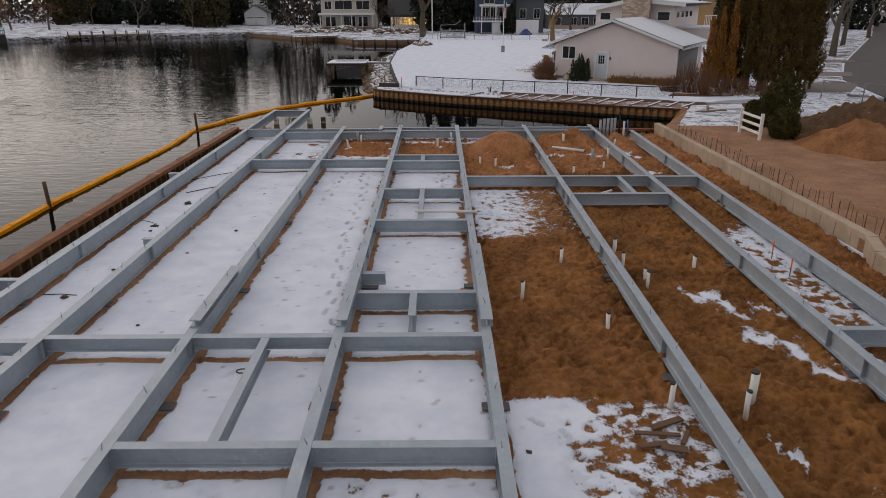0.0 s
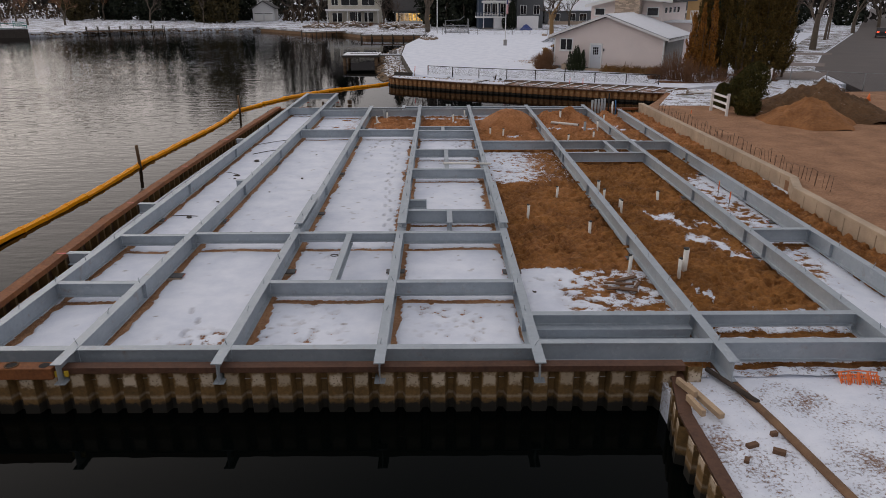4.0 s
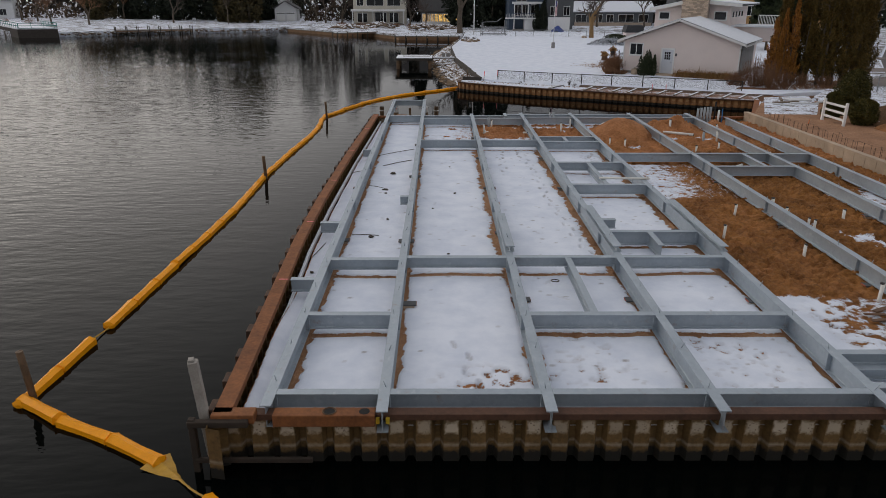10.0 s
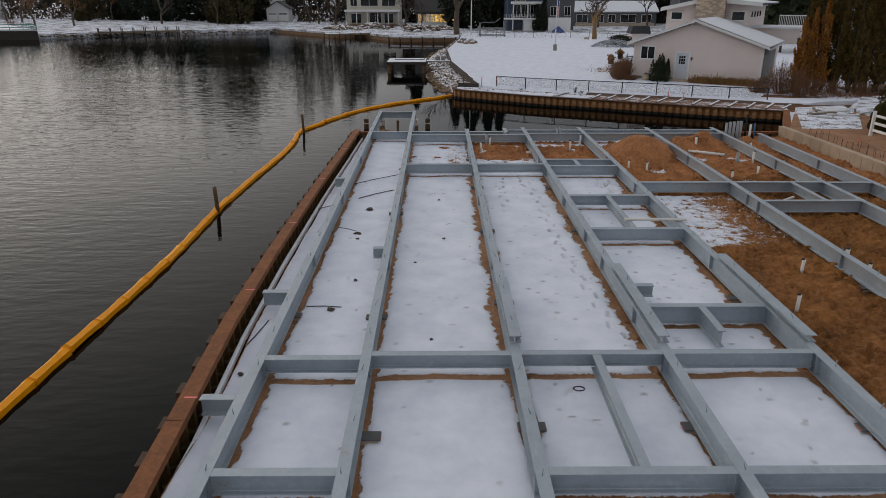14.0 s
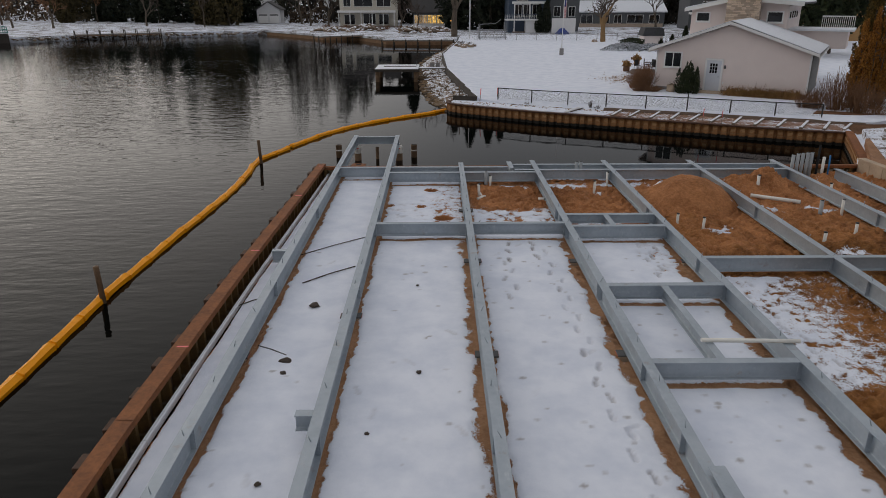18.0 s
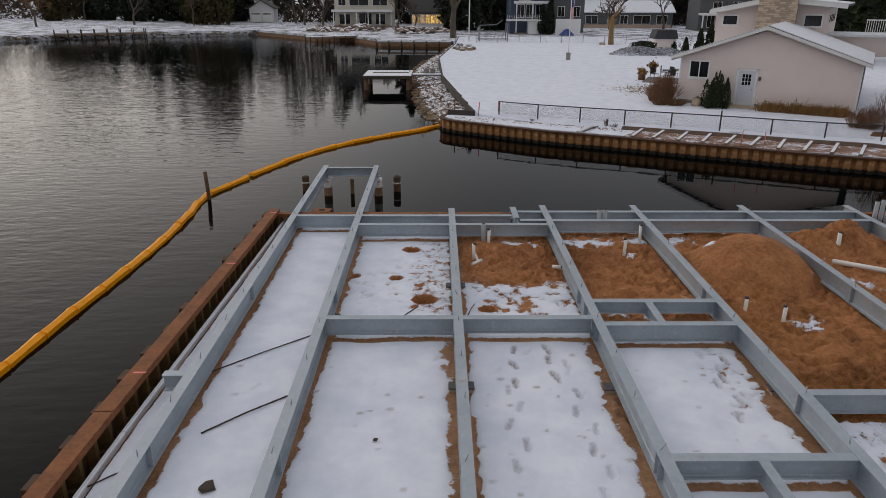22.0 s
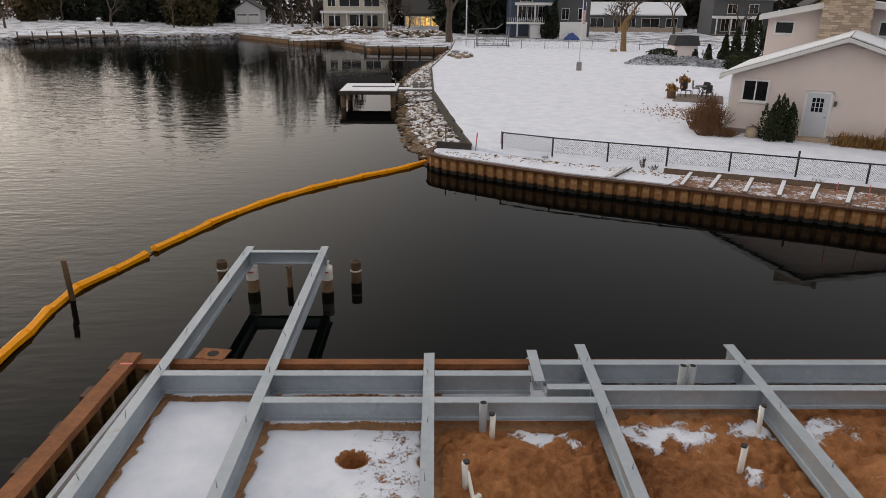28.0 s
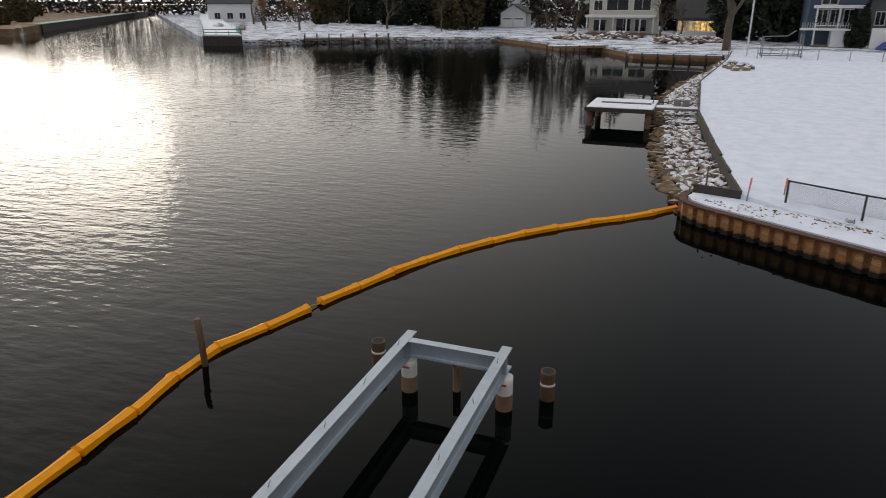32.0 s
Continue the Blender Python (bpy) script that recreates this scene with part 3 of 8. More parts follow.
def site_ground():
    step = 0.048
    xs, ys = np.arange(-10.75, 12.95, step), np.arange(4.45, 36.75, step)
    X, Y = np.meshgrid(xs, ys)
    east = smooth(X, 1.6, 2.0)
    north = smooth(Y, 28.9, 29.6)
    # snow cover of each bay
    snow = np.where(X < 1.81, 1.0, 0.0)
    tread = np.zeros_like(X)
    wob_x, wob_y = 0.30 * lumps(X, Y, 1.3, 61), 0.30 * lumps(X, Y, 1.1, 62)
    snow = np.where((Y > 29.3) & (X > -4.36), 0.12, snow)
    snow = np.where((Y > 28.9) & (X > -7.39) & (X < -4.36), 0.62 + 0.3 * smooth(-X, 4.9, 6.2), snow)
    snow = np.maximum(snow, np.where((X > -4.36) & (X < -1.27), smooth(-Y, -32.4, -31.2) * 0.86, 0))
    bay5 = (X > 1.81) & (X < 5.5)
    snow = np.where(bay5, 0.05, snow)
    snow = np.where(bay5 & (Y > 18.6) & (Y < 25.3), (0.36 + 0.42 * smooth(-X, -5.2, -2.8)) * smooth(Y, 18.6, 20.2), snow)
    snow = np.where(bay5 & (Y < 10.8), np.maximum(0.55, 1.0 - 0.28 * smooth(X, 2.8, 4.4)) * smooth(-Y, -10.6, -9.9), snow)
    for x, y, rx, ry, tn in ((2.2, 35.0, 1.6, 0.5, 0), (3.4, 33.7, 0.9, 0.35, 10), (3.9, 29.3, 0.5, 0.25, 0), (-0.3, 34.9, 1.2, 0.5, 0), (-0.2, 30.1, 1.1, 0.55, 0), (0.9, 30.3, 0.9, 0.5, 0), (-2.4, 34.8, 1.0, 0.3, 0), (0.9, 33.7, 0.5, 0.3, 30),
                             (6.9, 27.0, 1.0, 0.5, 20), (8.3, 31.5, 0.7, 0.35, 0), (6.3, 31.6, 1.0, 0.3, 0), (7.55, 14.6, 1.35, 0.42, -62), (8.3, 12.2, 1.7, 0.55, -62), (8.75, 13.9, 0.7, 0.3, -50), (8.75, 11.2, 0.5, 0.5, 0), (6.6, 8.6, 0.20, 0.75, 8), (8.2, 7.0, 1.6, 0.55, 5), (10.0, 27.8, 0.8, 0.4, 30), (9.9, 31.5, 0.6, 1.2, 10)):
        snow = np.maximum(snow, np.where(X > -4.3, blob(X + wob_x, Y + wob_y, x, y, rx, ry, tn) * 0.74, 0))
    snow = np.where((Y > 35.85) & (X < 9.0), np.maximum(snow, 0.72), snow)
    bay7 = (X > 9.12) & (X < 11.02)
    snow = np.where(bay7 & (Y < 21.5), np.maximum(snow, 0.80 * smooth(-Y, -21.8, -19.5)), snow)
    snow = np.where((X > 5.5) & (X < 9.12) & (Y < 6.9), np.maximum(snow, 0.62), snow)
    # bare strips beside and under the steel
    sheltered = np.zeros_like(X)
    for i, bx in enumerate(BX[:5]):
        off = (X - bx - 0.07) + 0.05 * (wob_x if i % 2 else wob_y)
        wide = (0.13 if i < 2 else 0.16) + 0.04 * lumps(X, Y, 2.4, 71 + i) + 0.05 * clods(X, Y, 0.15, 75 + i)
        sheltered = np.maximum(sheltered, smooth(-np.abs(off), -wide - 0.06, -wide + 0.07))
    for i, bx in enumerate(BX[2:5]):
        wide = (0.24 + 0.10 * lumps(X, Y, 3.1, 81 + i) + 0.08 * clods(X, Y, 0.15, 85 + i)) * smooth(Y, 9.0, 14.0)
        lee = np.where(X < bx, smooth(X - bx, -wide - 0.20, -wide + 0.10), 0)
        sheltered = np.maximum(sheltered, lee * smooth(-Y, -29.0, -28.0))
    for a2, b2, y, d in CROSS:
        inside = (X > BX[a2]) & (X < BX[b2])
        off = (Y - y + 0.04) + 0.05 * wob_y
        sheltered = np.maximum(sheltered, np.where(inside, smooth(-np.abs(off), -0.15, -0.07), 0))
    snow = snow * (1 - 0.85 * sheltered)
    # relief
    Z = np.full_like(X, SNOWZ) + 0.018 * lumps(X, Y, 3.0, 3)
    bare = 1 - smooth(snow, 0.3, 0.7)
    rough = bare * (1 - sheltered)
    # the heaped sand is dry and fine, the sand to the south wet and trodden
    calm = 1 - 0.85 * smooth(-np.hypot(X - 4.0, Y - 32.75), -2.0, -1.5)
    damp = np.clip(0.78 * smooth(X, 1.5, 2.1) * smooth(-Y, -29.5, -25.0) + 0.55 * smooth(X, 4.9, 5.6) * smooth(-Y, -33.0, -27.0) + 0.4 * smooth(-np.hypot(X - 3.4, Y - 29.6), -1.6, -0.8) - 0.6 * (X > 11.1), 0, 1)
    Z += rough * (0.035 * lumps(X, Y, 1.4, 5) + 0.06 * (0.4 - np.abs(clods(X, Y, 0.60, 6))) + calm * (0.08 * (0.4 - np.abs(clods(X, Y, 0.28, 7))) + 0.075 * clods(X, Y, 0.12, 8)))
    Z -= 0.045 * sheltered
    Z += np.where(bay5 & (Y > 10.4) & (Y < 19.2), 0.03 - 0.16 * smooth(-np.abs(X - 2.0), -0.9, -0.2), 0)
    for x, y, r, h in ((3.1, 31.0, 1.3, 0.15), (6.5, 34.4, 1.2, 0.60), (7.9, 34.9, 1.3, 0.75), (10.0, 34.6, 1.1, 0.55), (10.1, 23.0, 1.1, 0.35), (-0.2, 33.4, 1.0, 0.2), (-3.0, 34.0, 1.0, 0.18)):
        Z += heap(X, Y, x, y, r, h) * (1 + 0.12 * wob_y)
    dome = np.clip(1 - (np.hypot(X - 4.0, Y - 32.75) / (1.85 + 0.12 * wob_x)) ** 2, 0, 1)
    Z += 0.95 * dome ** 1.15 * (1 + 0.05 * wob_y)
    Z += np.where(X > 11.2, 0.12 + 0.08 * lumps(X, Y, 2.5, 13), 0)
    Z += np.where((X > 5.7) & (X < 8.9) & (Y < 22), 0.06 * lumps(X, Y, 2.2, 17), 0)
    # holes dug in the bay by the lake
    for x, y, r in ((-5.6, 34.2, 0.24), (-5.15, 30.6, 0.29), (-5.95, 32.05, 0.17), (-3.6, 30.1, 0.2), (-7.1, 32.2, 0.16)):
        d = np.hypot(X - x, (Y - y) * 1.1) / r
        Z -= 0.55 * smooth(-d, -1.0, -0.6)
        Z += 0.05 * np.exp(-((d - 1.25) / 0.25) ** 2)
        snow = np.where(d < 1.15, np.minimum(snow, 0.1), snow)
    def near(x, y, reach):
        i, j = int((x - xs[0]) / step), int((y - ys[0]) / step)
        k = int(reach / step) + 1
        return slice(max(0, j - k), max(0, j + k)), slice(max(0, i - k), max(0, i + k))

    # prints and scrapes in the loose sand
    r = random.Random(5)
    for _ in range(2600):
        x, y = r.uniform(-4.2, 12.7), r.uniform(4.8, 36.3)
        w = near(x, y, 0.3)
        if bare[w].size == 0 or bare[w].mean() < 0.7 or math.hypot(x - 4.0, y - 32.75) < 1.7:
            continue
        a2 = r.uniform(0, math.pi)
        c, s = math.cos(a2), math.sin(a2)
        u, v = (X[w] - x) * c + (Y[w] - y) * s, -(X[w] - x) * s + (Y[w] - y) * c
        d = np.hypot(u / r.uniform(0.10, 0.20), v / r.uniform(0.06, 0.10))
        Z[w] += -0.07 * smooth(-d, -1.0, -0.7) + 0.03 * np.exp(-((d - 1.3) / 0.3) ** 2)
    # trodden steps across the snow
    trails = [((-2.3, 28.0), (-2.05, 24.0), (-2.15, 19.5), (-1.75, 13.4)), ((-3.3, 26.4), (-3.5, 23.6)), ((0.9, 27.8), (0.8, 25.2)), ((-5.9, 7.6), (-5.6, 5.2)), ((3.0, 24.8), (4.2, 21.0)), ((2.4, 24.6), (3.0, 19.8)), ((2.6, 9.5), (4.4, 6.8)), ((9.6, 19.8), (10.5, 12.5)), ((9.9, 12), (9.6, 5.5))]
    def tramp(x, y, hd, deep, dark):
        """A boot print: sole and heel pressed in, with a darker wet rim."""
        w = near(x, y, 0.35)
        c, sn = math.cos(hd), math.sin(hd)
        u, v = (X[w] - x) * c + (Y[w] - y) * sn, -(X[w] - x) * sn + (Y[w] - y) * c
        d = np.minimum(np.hypot((u - 0.05) / 0.125, v / 0.058), np.hypot((u + 0.13) / 0.062, v / 0.050))
        Z[w] -= deep * smooth(-d, -1.15, -0.6)
        Z[w] += 0.3 * deep * np.exp(-((d - 1.45) / 0.25) ** 2)
        tread[w] = np.maximum(tread[w], dark * (0.55 * smooth(-d, -1.1, -0.7) + 0.45 * np.exp(-((d - 0.9) / 0.25) ** 2)))

    for trail in trails:
        for n, (x, y, hd) in enumerate(resample(trail, 0.58)):
            off = 0.10 * (1 if n % 2 else -1) + r.uniform(-.05, .05)
            tramp(x - off * math.sin(hd), y + off * math.cos(hd), hd + r.uniform(-.25, .25), r.uniform(.04, .07), r.uniform(.15, .75))
    for x, y, hd in ((-3.24, 27.37, 1.9), (-2.48, 27.6, 1.5), (-2.45, 26.95, 1.9), (-3.27, 26.67, 1.6), (-3.16, 28.06, 1.4), (-2.45, 28.1, 1.9), (1.25, 27.55, 1.7), (0.95, 26.86, 1.6)):
        tramp(x, y, hd, .08, 1.0)
    for _ in range(26):
        tramp(r.uniform(-9.8, 1.7), r.uniform(4.9, 28), r.uniform(0, math.tau), r.uniform(.01, .03), r.uniform(.05, .35))
    # crumbs and scraps of earth on the snow
    for _ in range(420):
        x, y = r.choice((r.uniform(-9.8, 1.7), r.gauss(-1.0, 2.6))), r.uniform(4.8, 28)
        w = near(x, y, 0.12)
        d = np.hypot((X[w] - x) / r.uniform(0.03, 0.09), (Y[w] - y) / r.uniform(0.03, 0.07))
        tread[w] = np.maximum(tread[w], r.uniform(.1, .8) * smooth(-d, -1.2, -0.5))
    # trampled places
    tramped = clods(X, Y, 0.20, 91) + 0.5 * clods(X, Y, 0.09, 92)
    for x, y, rx, ry, low in ((4.3, 8.6, 1.5, 2.0, 0.10), (4.6, 6.2, 1.2, 1.6, 0.35), (3.4, 21.8, 1.8, 3.4, 0.55), (10.0, 15.0, 0.9, 6.0, 0.1), (-3.2, 7.0, 1.0, 1.6, 0.6), (0.3, 7.0, 1.2, 1.8, 0.55), (-2.6, 30.8, 1.4, 1.2, 0.28), (-6.0, 31.6, 1.2, 2.0, 0.75), (1.2, 26.8, 0.6, 1.4, 0.3), (-5.3, 5.8, 1.3, 0.9, 0.3)):
        zone = smooth(blob(X, Y, x, y, rx, ry), 0.0, 0.5)
        mark = zone * smooth(tramped, low - 0.2, low + 0.5)
        snow -= 0.16 * zone * (1 - low) + 0.42 * mark
        Z -= 0.04 * mark
        tread = np.maximum(tread, 0.22 * zone * smooth(tramped, low - 0.4, low + 0.2))
    # scuffed snow by the lake wall
    snow -= 0.5 * blob(X, Y, -5.2, 5.6, 0.9, 0.7) * (lumps(X, Y, 0.5, 23) > 0.15)
    # the trench along the lake wall
    lake = np.interp(Y, [p[1] for p in LAKE_EDGE], [p[0] for p in LAKE_EDGE]) + 0.37 + 0.17 * smooth(Y, 7.0, 13.0) + 0.05 * wob_y
    Z += 0.16 * smooth(lake - X, -0.55, -0.05) * smooth(-Y, -10.5, -8.0)
    Z -= 1.0 * smooth(lake - X, 0.0, 0.16)
    snow = snow * smooth(X - lake, -0.02, 0.06)
    ny, nx = X.shape
    verts = np.stack([X, Y, Z], -1).reshape(-1, 3)
    idx = np.arange(nx * ny).reshape(ny, nx)
    quads = np.stack([idx[:-1, :-1], idx[:-1, 1:], idx[1:, 1:], idx[1:, :-1]], -1).reshape(-1, 4)
    me = bpy.data.meshes.new("site_ground")
    me.from_pydata(verts.tolist(), [], quads.tolist())
    me.polygons.foreach_set("use_smooth", np.ones(len(quads), bool))
    at = me.attributes.new("snow", "FLOAT", "POINT")
    at.data.foreach_set("value", snow.reshape(-1).astype(np.float32))
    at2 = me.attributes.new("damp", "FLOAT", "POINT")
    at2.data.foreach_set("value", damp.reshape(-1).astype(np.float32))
    at4 = me.attributes.new("dry", "FLOAT", "POINT")
    at4.data.foreach_set("value", (0.8 * sheltered * (X < 1.9)).reshape(-1).astype(np.float32))
    at3 = me.attributes.new("tread", "FLOAT", "POINT")
    at3.data.foreach_set("value", tread.reshape(-1).astype(np.float32))
    me.materials.append(M_SITE)
    me.update()
    return tagged(new("site_ground", me), "snow and trampled brown sand on the building site", "ground", kind="structure")


site_ground()


M_ROOFSNOW = plain("settled_snow", (0.78, 0.80, 0.84), 0.7, vary=0.08)


# ---- sheet pile walls ----
def pile_mesh(pitch, deep, top, bottom):
    """One corrugated steel sheet pile, along x from 0, proud towards -y."""
    t = 0.014
    u = [0, 0.20 * pitch, 0.32 * pitch, 0.88 * pitch, pitch]
    n = [0, 0, -deep, -deep, 0]
    line = list(zip(u, n))
    bm = bmesh.new()
    rings = []
    for z in (top, bottom):
        rings.append([bm.verts.new((x, y, z)) for x, y in line] + [bm.verts.new((x, y + t, z)) for x, y in line[::-1]])
    k = len(rings[0])
    for i in range(k):
        j = (i + 1) % k
        bm.faces.new((rings[0][i], rings[0][j], rings[1][j], rings[1][i]))
    bm.faces.new(rings[0])
    bmesh.ops.recalc_face_normals(bm, faces=bm.faces[:])
    me = bpy.data.meshes.new("sheet_pile")
    bm.to_mesh(me)
    bm.free()
    return me


def pile_wall(name, line, pitch, deep, top, material, label, cap=None, cap_material=None, cap_label="rusty steel cap"):
    """A wall of sheet piles along a line, proud to the right of its heading; cap: (inward, outward, up, lip)."""
    wall = empty(name, pose(line[0][0], line[0][1], 0), label=label, category="sheet pile wall", kind="structure")
    inv = Vector((line[0][0], line[0][1], 0))
    me = pile_mesh(pitch, deep, top, -2.6)
    me.materials.append(material)
    for x, y, hd in resample(line, pitch):
        share("sheet_pile", me, wall, pose(x - inv.x, y - inv.y, random.uniform(-.012, 0), 0, 0, math.degrees(hd)))
    if cap:
        i_, o_, up, lip = cap
        for p, q in zip(line, line[1:]):
            hd = math.atan2(q[1] - p[1], q[0] - p[0])
            ln = math.dist(p, q)
            prof = [(i_, up), (-o_, up), (-o_, up - lip), (-o_ + .02, up - lip), (-o_ + .02, up - .02), (i_ - .02, up - .02), (i_ - .02, up - lip), (i_, up - lip)]
            part("cap", prism(prof, ln + 0.02, "x"), cap_material or M_CAP, wall, cap_label, pose(p[0] - inv.x, p[1] - inv.y, 0, 0, 0, math.degrees(hd)))
    return wall


pile_wall("wall_south", [(-10.45, 4.47), (4.62, 4.47)], 0.50, 0.17, -0.22, M_PILE, "stained steel sheet pile wall along the dark water", (0.03, 0.20, -0.17, 0.12), M_CAPOLD)
west = pile_wall("wall_west", [(x + 0.18, y) for x, y in LAKE_EDGE[::-1]], 0.52, 0.24, -0.16, M_PILE, "rusty steel sheet pile wall beside the lake", (0.14, 0.18, -0.05, 0.14))
for p, q in zip([(-10.62, 8.6)] + LAKE_EDGE[1:], LAKE_EDGE[1:]):
    if math.dist(p, q) < 0.1:
        continue
    ln, hd = math.dist(p, q), math.degrees(math.atan2(q[1] - p[1], q[0] - p[0]))
    part("waler", box(0, -0.045, -0.62, ln, 0.045, -0.46, 0.02), M_ROOFSNOW, west, "snow-covered steel waler behind the piles", pose(p[0] + 0.43 - (LAKE_EDGE[-1][0] + 0.18), p[1] - LAKE_EDGE[-1][1], 0, 0, 0, hd))
M_STUB = make_rust("dark_pile_top", (0.030, 0.016, 0.009), (0.11, 0.055, 0.03))
for k, (x, y, hd) in enumerate(resample([(x, y) for x, y in LAKE_EDGE], 1.04)):
    part("pile_top", box(-.16, -.19, -1.7, .06, .19, -.10 - .03 * (k % 3), .01), M_STUB, west, m=pose(x - (LAKE_EDGE[-1][0] + .18), y + .3 - LAKE_EDGE[-1][1], 0, 0, 0, math.degrees(hd) - 90))
pile_wall("wall_north", [(13.4, 36.78), (-10.45, 36.78)], 0.50, 0.22, -0.22, M_PILE, "rusty steel sheet pile wall facing the inlet", (0.03, 0.18, -0.14, 0.12))
pile_wall("wall_slip", [(4.62, 4.5), (4.30, 3.0), (4.18, -14.0)], 0.50, 0.22, -0.42, M_PILE, "sheet pile wall of the boat slip below snow and timber", (0.06, 0.18, -0.41, 0.05), M_CAPOLD)
BULK = [(-3.95, 59.2), (-4.35, 58.7), (-4.50, 58.1), (-4.35, 57.4), (-3.7, 56.75), (-2.5, 55.95), (-0.95, 54.9), (1.3, 53.45), (3.5, 52.4), (6.0, 51.2), (8.1, 50.05), (10.1, 49.15), (12.0, 48.15), (14.7, 46.9), (17.5, 45.8)]
pile_wall("wall_inlet", BULK, 0.50, 0.14, -0.44, M_PILE_N, "rust-brown sheet pile wall along the neighbouring shore", (0.06, 0.24, -0.42, 0.07), M_CAPOLD)
pile_wall("wall_inlet_end", [(17.5, 45.8), (13.4, 36.9)], 0.55, 0.25, -0.40, M_PILE_N, "rust-brown sheet pile wall closing the inlet", (0.10, 0.28, -0.36, 0.12))

# ---- land ----
slab([(12.95, 36.9), (12.95, 8.0), (12.2, -30), (4.25, -30), (4.25, 4.3), (4.70, 4.66), (12.9, 4.66)][::-1], -0.56, -3.4, M_SLIP, "ground_south", "snowy ground with brown patches by the boat slip")
EAST = [(13.0, 36.95), (17.55, 45.85), (14.8, 47.05), (12.1, 48.3), (10.2, 49.3), (8.2, 50.2), (6.1, 51.35), (3.6, 52.55), (1.4, 53.6), (-0.85, 55.05), (-2.4, 56.1), (-3.6, 56.9), (-4.2, 57.5), (-4.35, 58.1), (-4.2, 58.6), (-2.6, 58.9), (-1.0, 58.5), (2.0, 57.0), (8.0, 54.6), (15.0, 51.6), (20.0, 50.2), (30.0, 50.4), (30.0, -40), (12.95, -40)]
slab(EAST, -0.40, -3.4, M_STRIP, "ground_inlet", "strip of snow and dead leaves along the sheet pile wall")
slab([(13.05, 36.5), (16.0, 42.0), (26.0, 43.5), (60, 44), (60, -40), (13.05, -40)], -0.02, -3.4, M_EARTH, "ground_east", "bare brown earth of the building yard")
LAWN = [(-2.5, 58.25), (-3.5, 67.0), (-4.40, 76.6), (-4.65, 93.2), (-2.4, 115.0), (-1.5, 130.0), (140, 130), (140, 44.2), (30, 48.9), (20, 47.9), (14.7, 49.8), (10.2, 51.9), (5.4, 53.9), (2.0, 55.3), (-1.0, 57.1)]


def lawn_z(x, y):
    """The lawn climbs a short bank at the fence and then rises gently inland."""
    z = np.interp((x + 1) * .412 + (y - 57.5) * .911, [-.6, .3, 4, 8, 80], [-.39, -.15, .02, .08, .46])
    flat = min(1, max(0, (x - 21) / 6))
    return float(z * (1 - flat) - .10 * flat)


lawn = slab(LAWN, -0.10, -3.4, M_LAWN, "lawn", "smooth snow-covered lawn behind the sheet pile wall", "lawn")
bm = bmesh.new()
bm.from_mesh(lawn.data)
for d in (-.3, .3, 1.2, 2.5, 4, 8, 80):
    bmesh.ops.bisect_plane(bm, geom=bm.verts[:] + bm.edges[:] + bm.faces[:], plane_co=(-1 + d * .412, 57.5 + d * .911, 0), plane_no=(.412, .911, 0))
for x in (21, 22.5, 24, 25.5, 27):
    bmesh.ops.bisect_plane(bm, geom=bm.verts[:] + bm.edges[:] + bm.faces[:], plane_co=(x, 0, 0), plane_no=(1, 0, 0))
for v in bm.verts:
    if v.co.z > -1:
        v.co.z = lawn_z(v.co.x, v.co.y)
bmesh.ops.triangulate(bm, faces=bm.faces[:])
bm.to_mesh(lawn.data)
bm.free()
FAR = [(-82.0, 140.0), (-74, 150), (-64, 156), (-42, 165), (-30, 150), (-27, 146), (-20, 144.5), (-14, 133), (-3, 131), (140, 129.9), (700, 140), (700, 900), (-700, 900), (-330, 390), (-89.0, 137.0)]
slab(FAR, -0.25, -3.4, M_SHORE, "ground_far_shore", "snowy far shore with gardens and drives")

# ---- concrete wall ----
conc = empty("concrete_wall", pose(13.0, 12, 0), label="low cast concrete retaining wall with a stepped footing", category="wall", kind="structure")


def conc_run(p, q, top, thick=0.24, foot=-0.62):
    hd = math.degrees(math.atan2(q[1] - p[1], q[0] - p[0]))
    ln = math.dist(p, q)
    n = max(1, int(ln / 0.82))
    for k in range(n):
        part("wall_panel", box(k * ln / n + 0.012, -thick, foot - 0.5, (k + 1) * ln / n - 0.012, 0, top - 0.10, 0.008), M_CONC, conc, m=pose(p[0] - 13.0, p[1] - 12, 0, 0, 0, hd))
    part("wall_top", box(0, -thick - 0.02, top - 0.10, ln, 0.05, top, 0.012), M_CONC, conc, "pale concrete top course", pose(p[0] - 13.0, p[1] - 12, 0, 0, 0, hd))


conc_run((12.85, 36.8), (13.30, 17.55), 0.17)
conc_run((13.28, 17.6), (12.78, 16.3), 0.15)
conc_run((12.78, 16.35), (12.80, -12.0), 0.14)


# ---- floating boom ----
def boom_float(length):
    bm = bmesh.new()
    rings = []
    for s, r in ((0, .05), (.05, .15), (.12, .135), (length * .5, .12), (length - .12, .135), (length - .05, .15), (length, .05)):
        rings.append([bm.verts.new((s, r * 1.15 * math.cos(math.tau * (k + .5) / 6), r * math.sin(math.tau * (k + .5) / 6) + 0.03)) for k in range(6)])
    for a2, b2 in zip(rings, rings[1:]):
        for k in range(6):
            bm.faces.new((a2[k], a2[(k + 1) % 6], b2[(k + 1) % 6], b2[k]))
    bm.faces.new(rings[0][::-1]), bm.faces.new(rings[-1])
    bmesh.ops.recalc_face_normals(bm, faces=bm.faces[:])
    me = bpy.data.meshes.new("float")
    bm.to_mesh(me)
    bm.free()
    me.materials.append(M_BOOM)
    return me


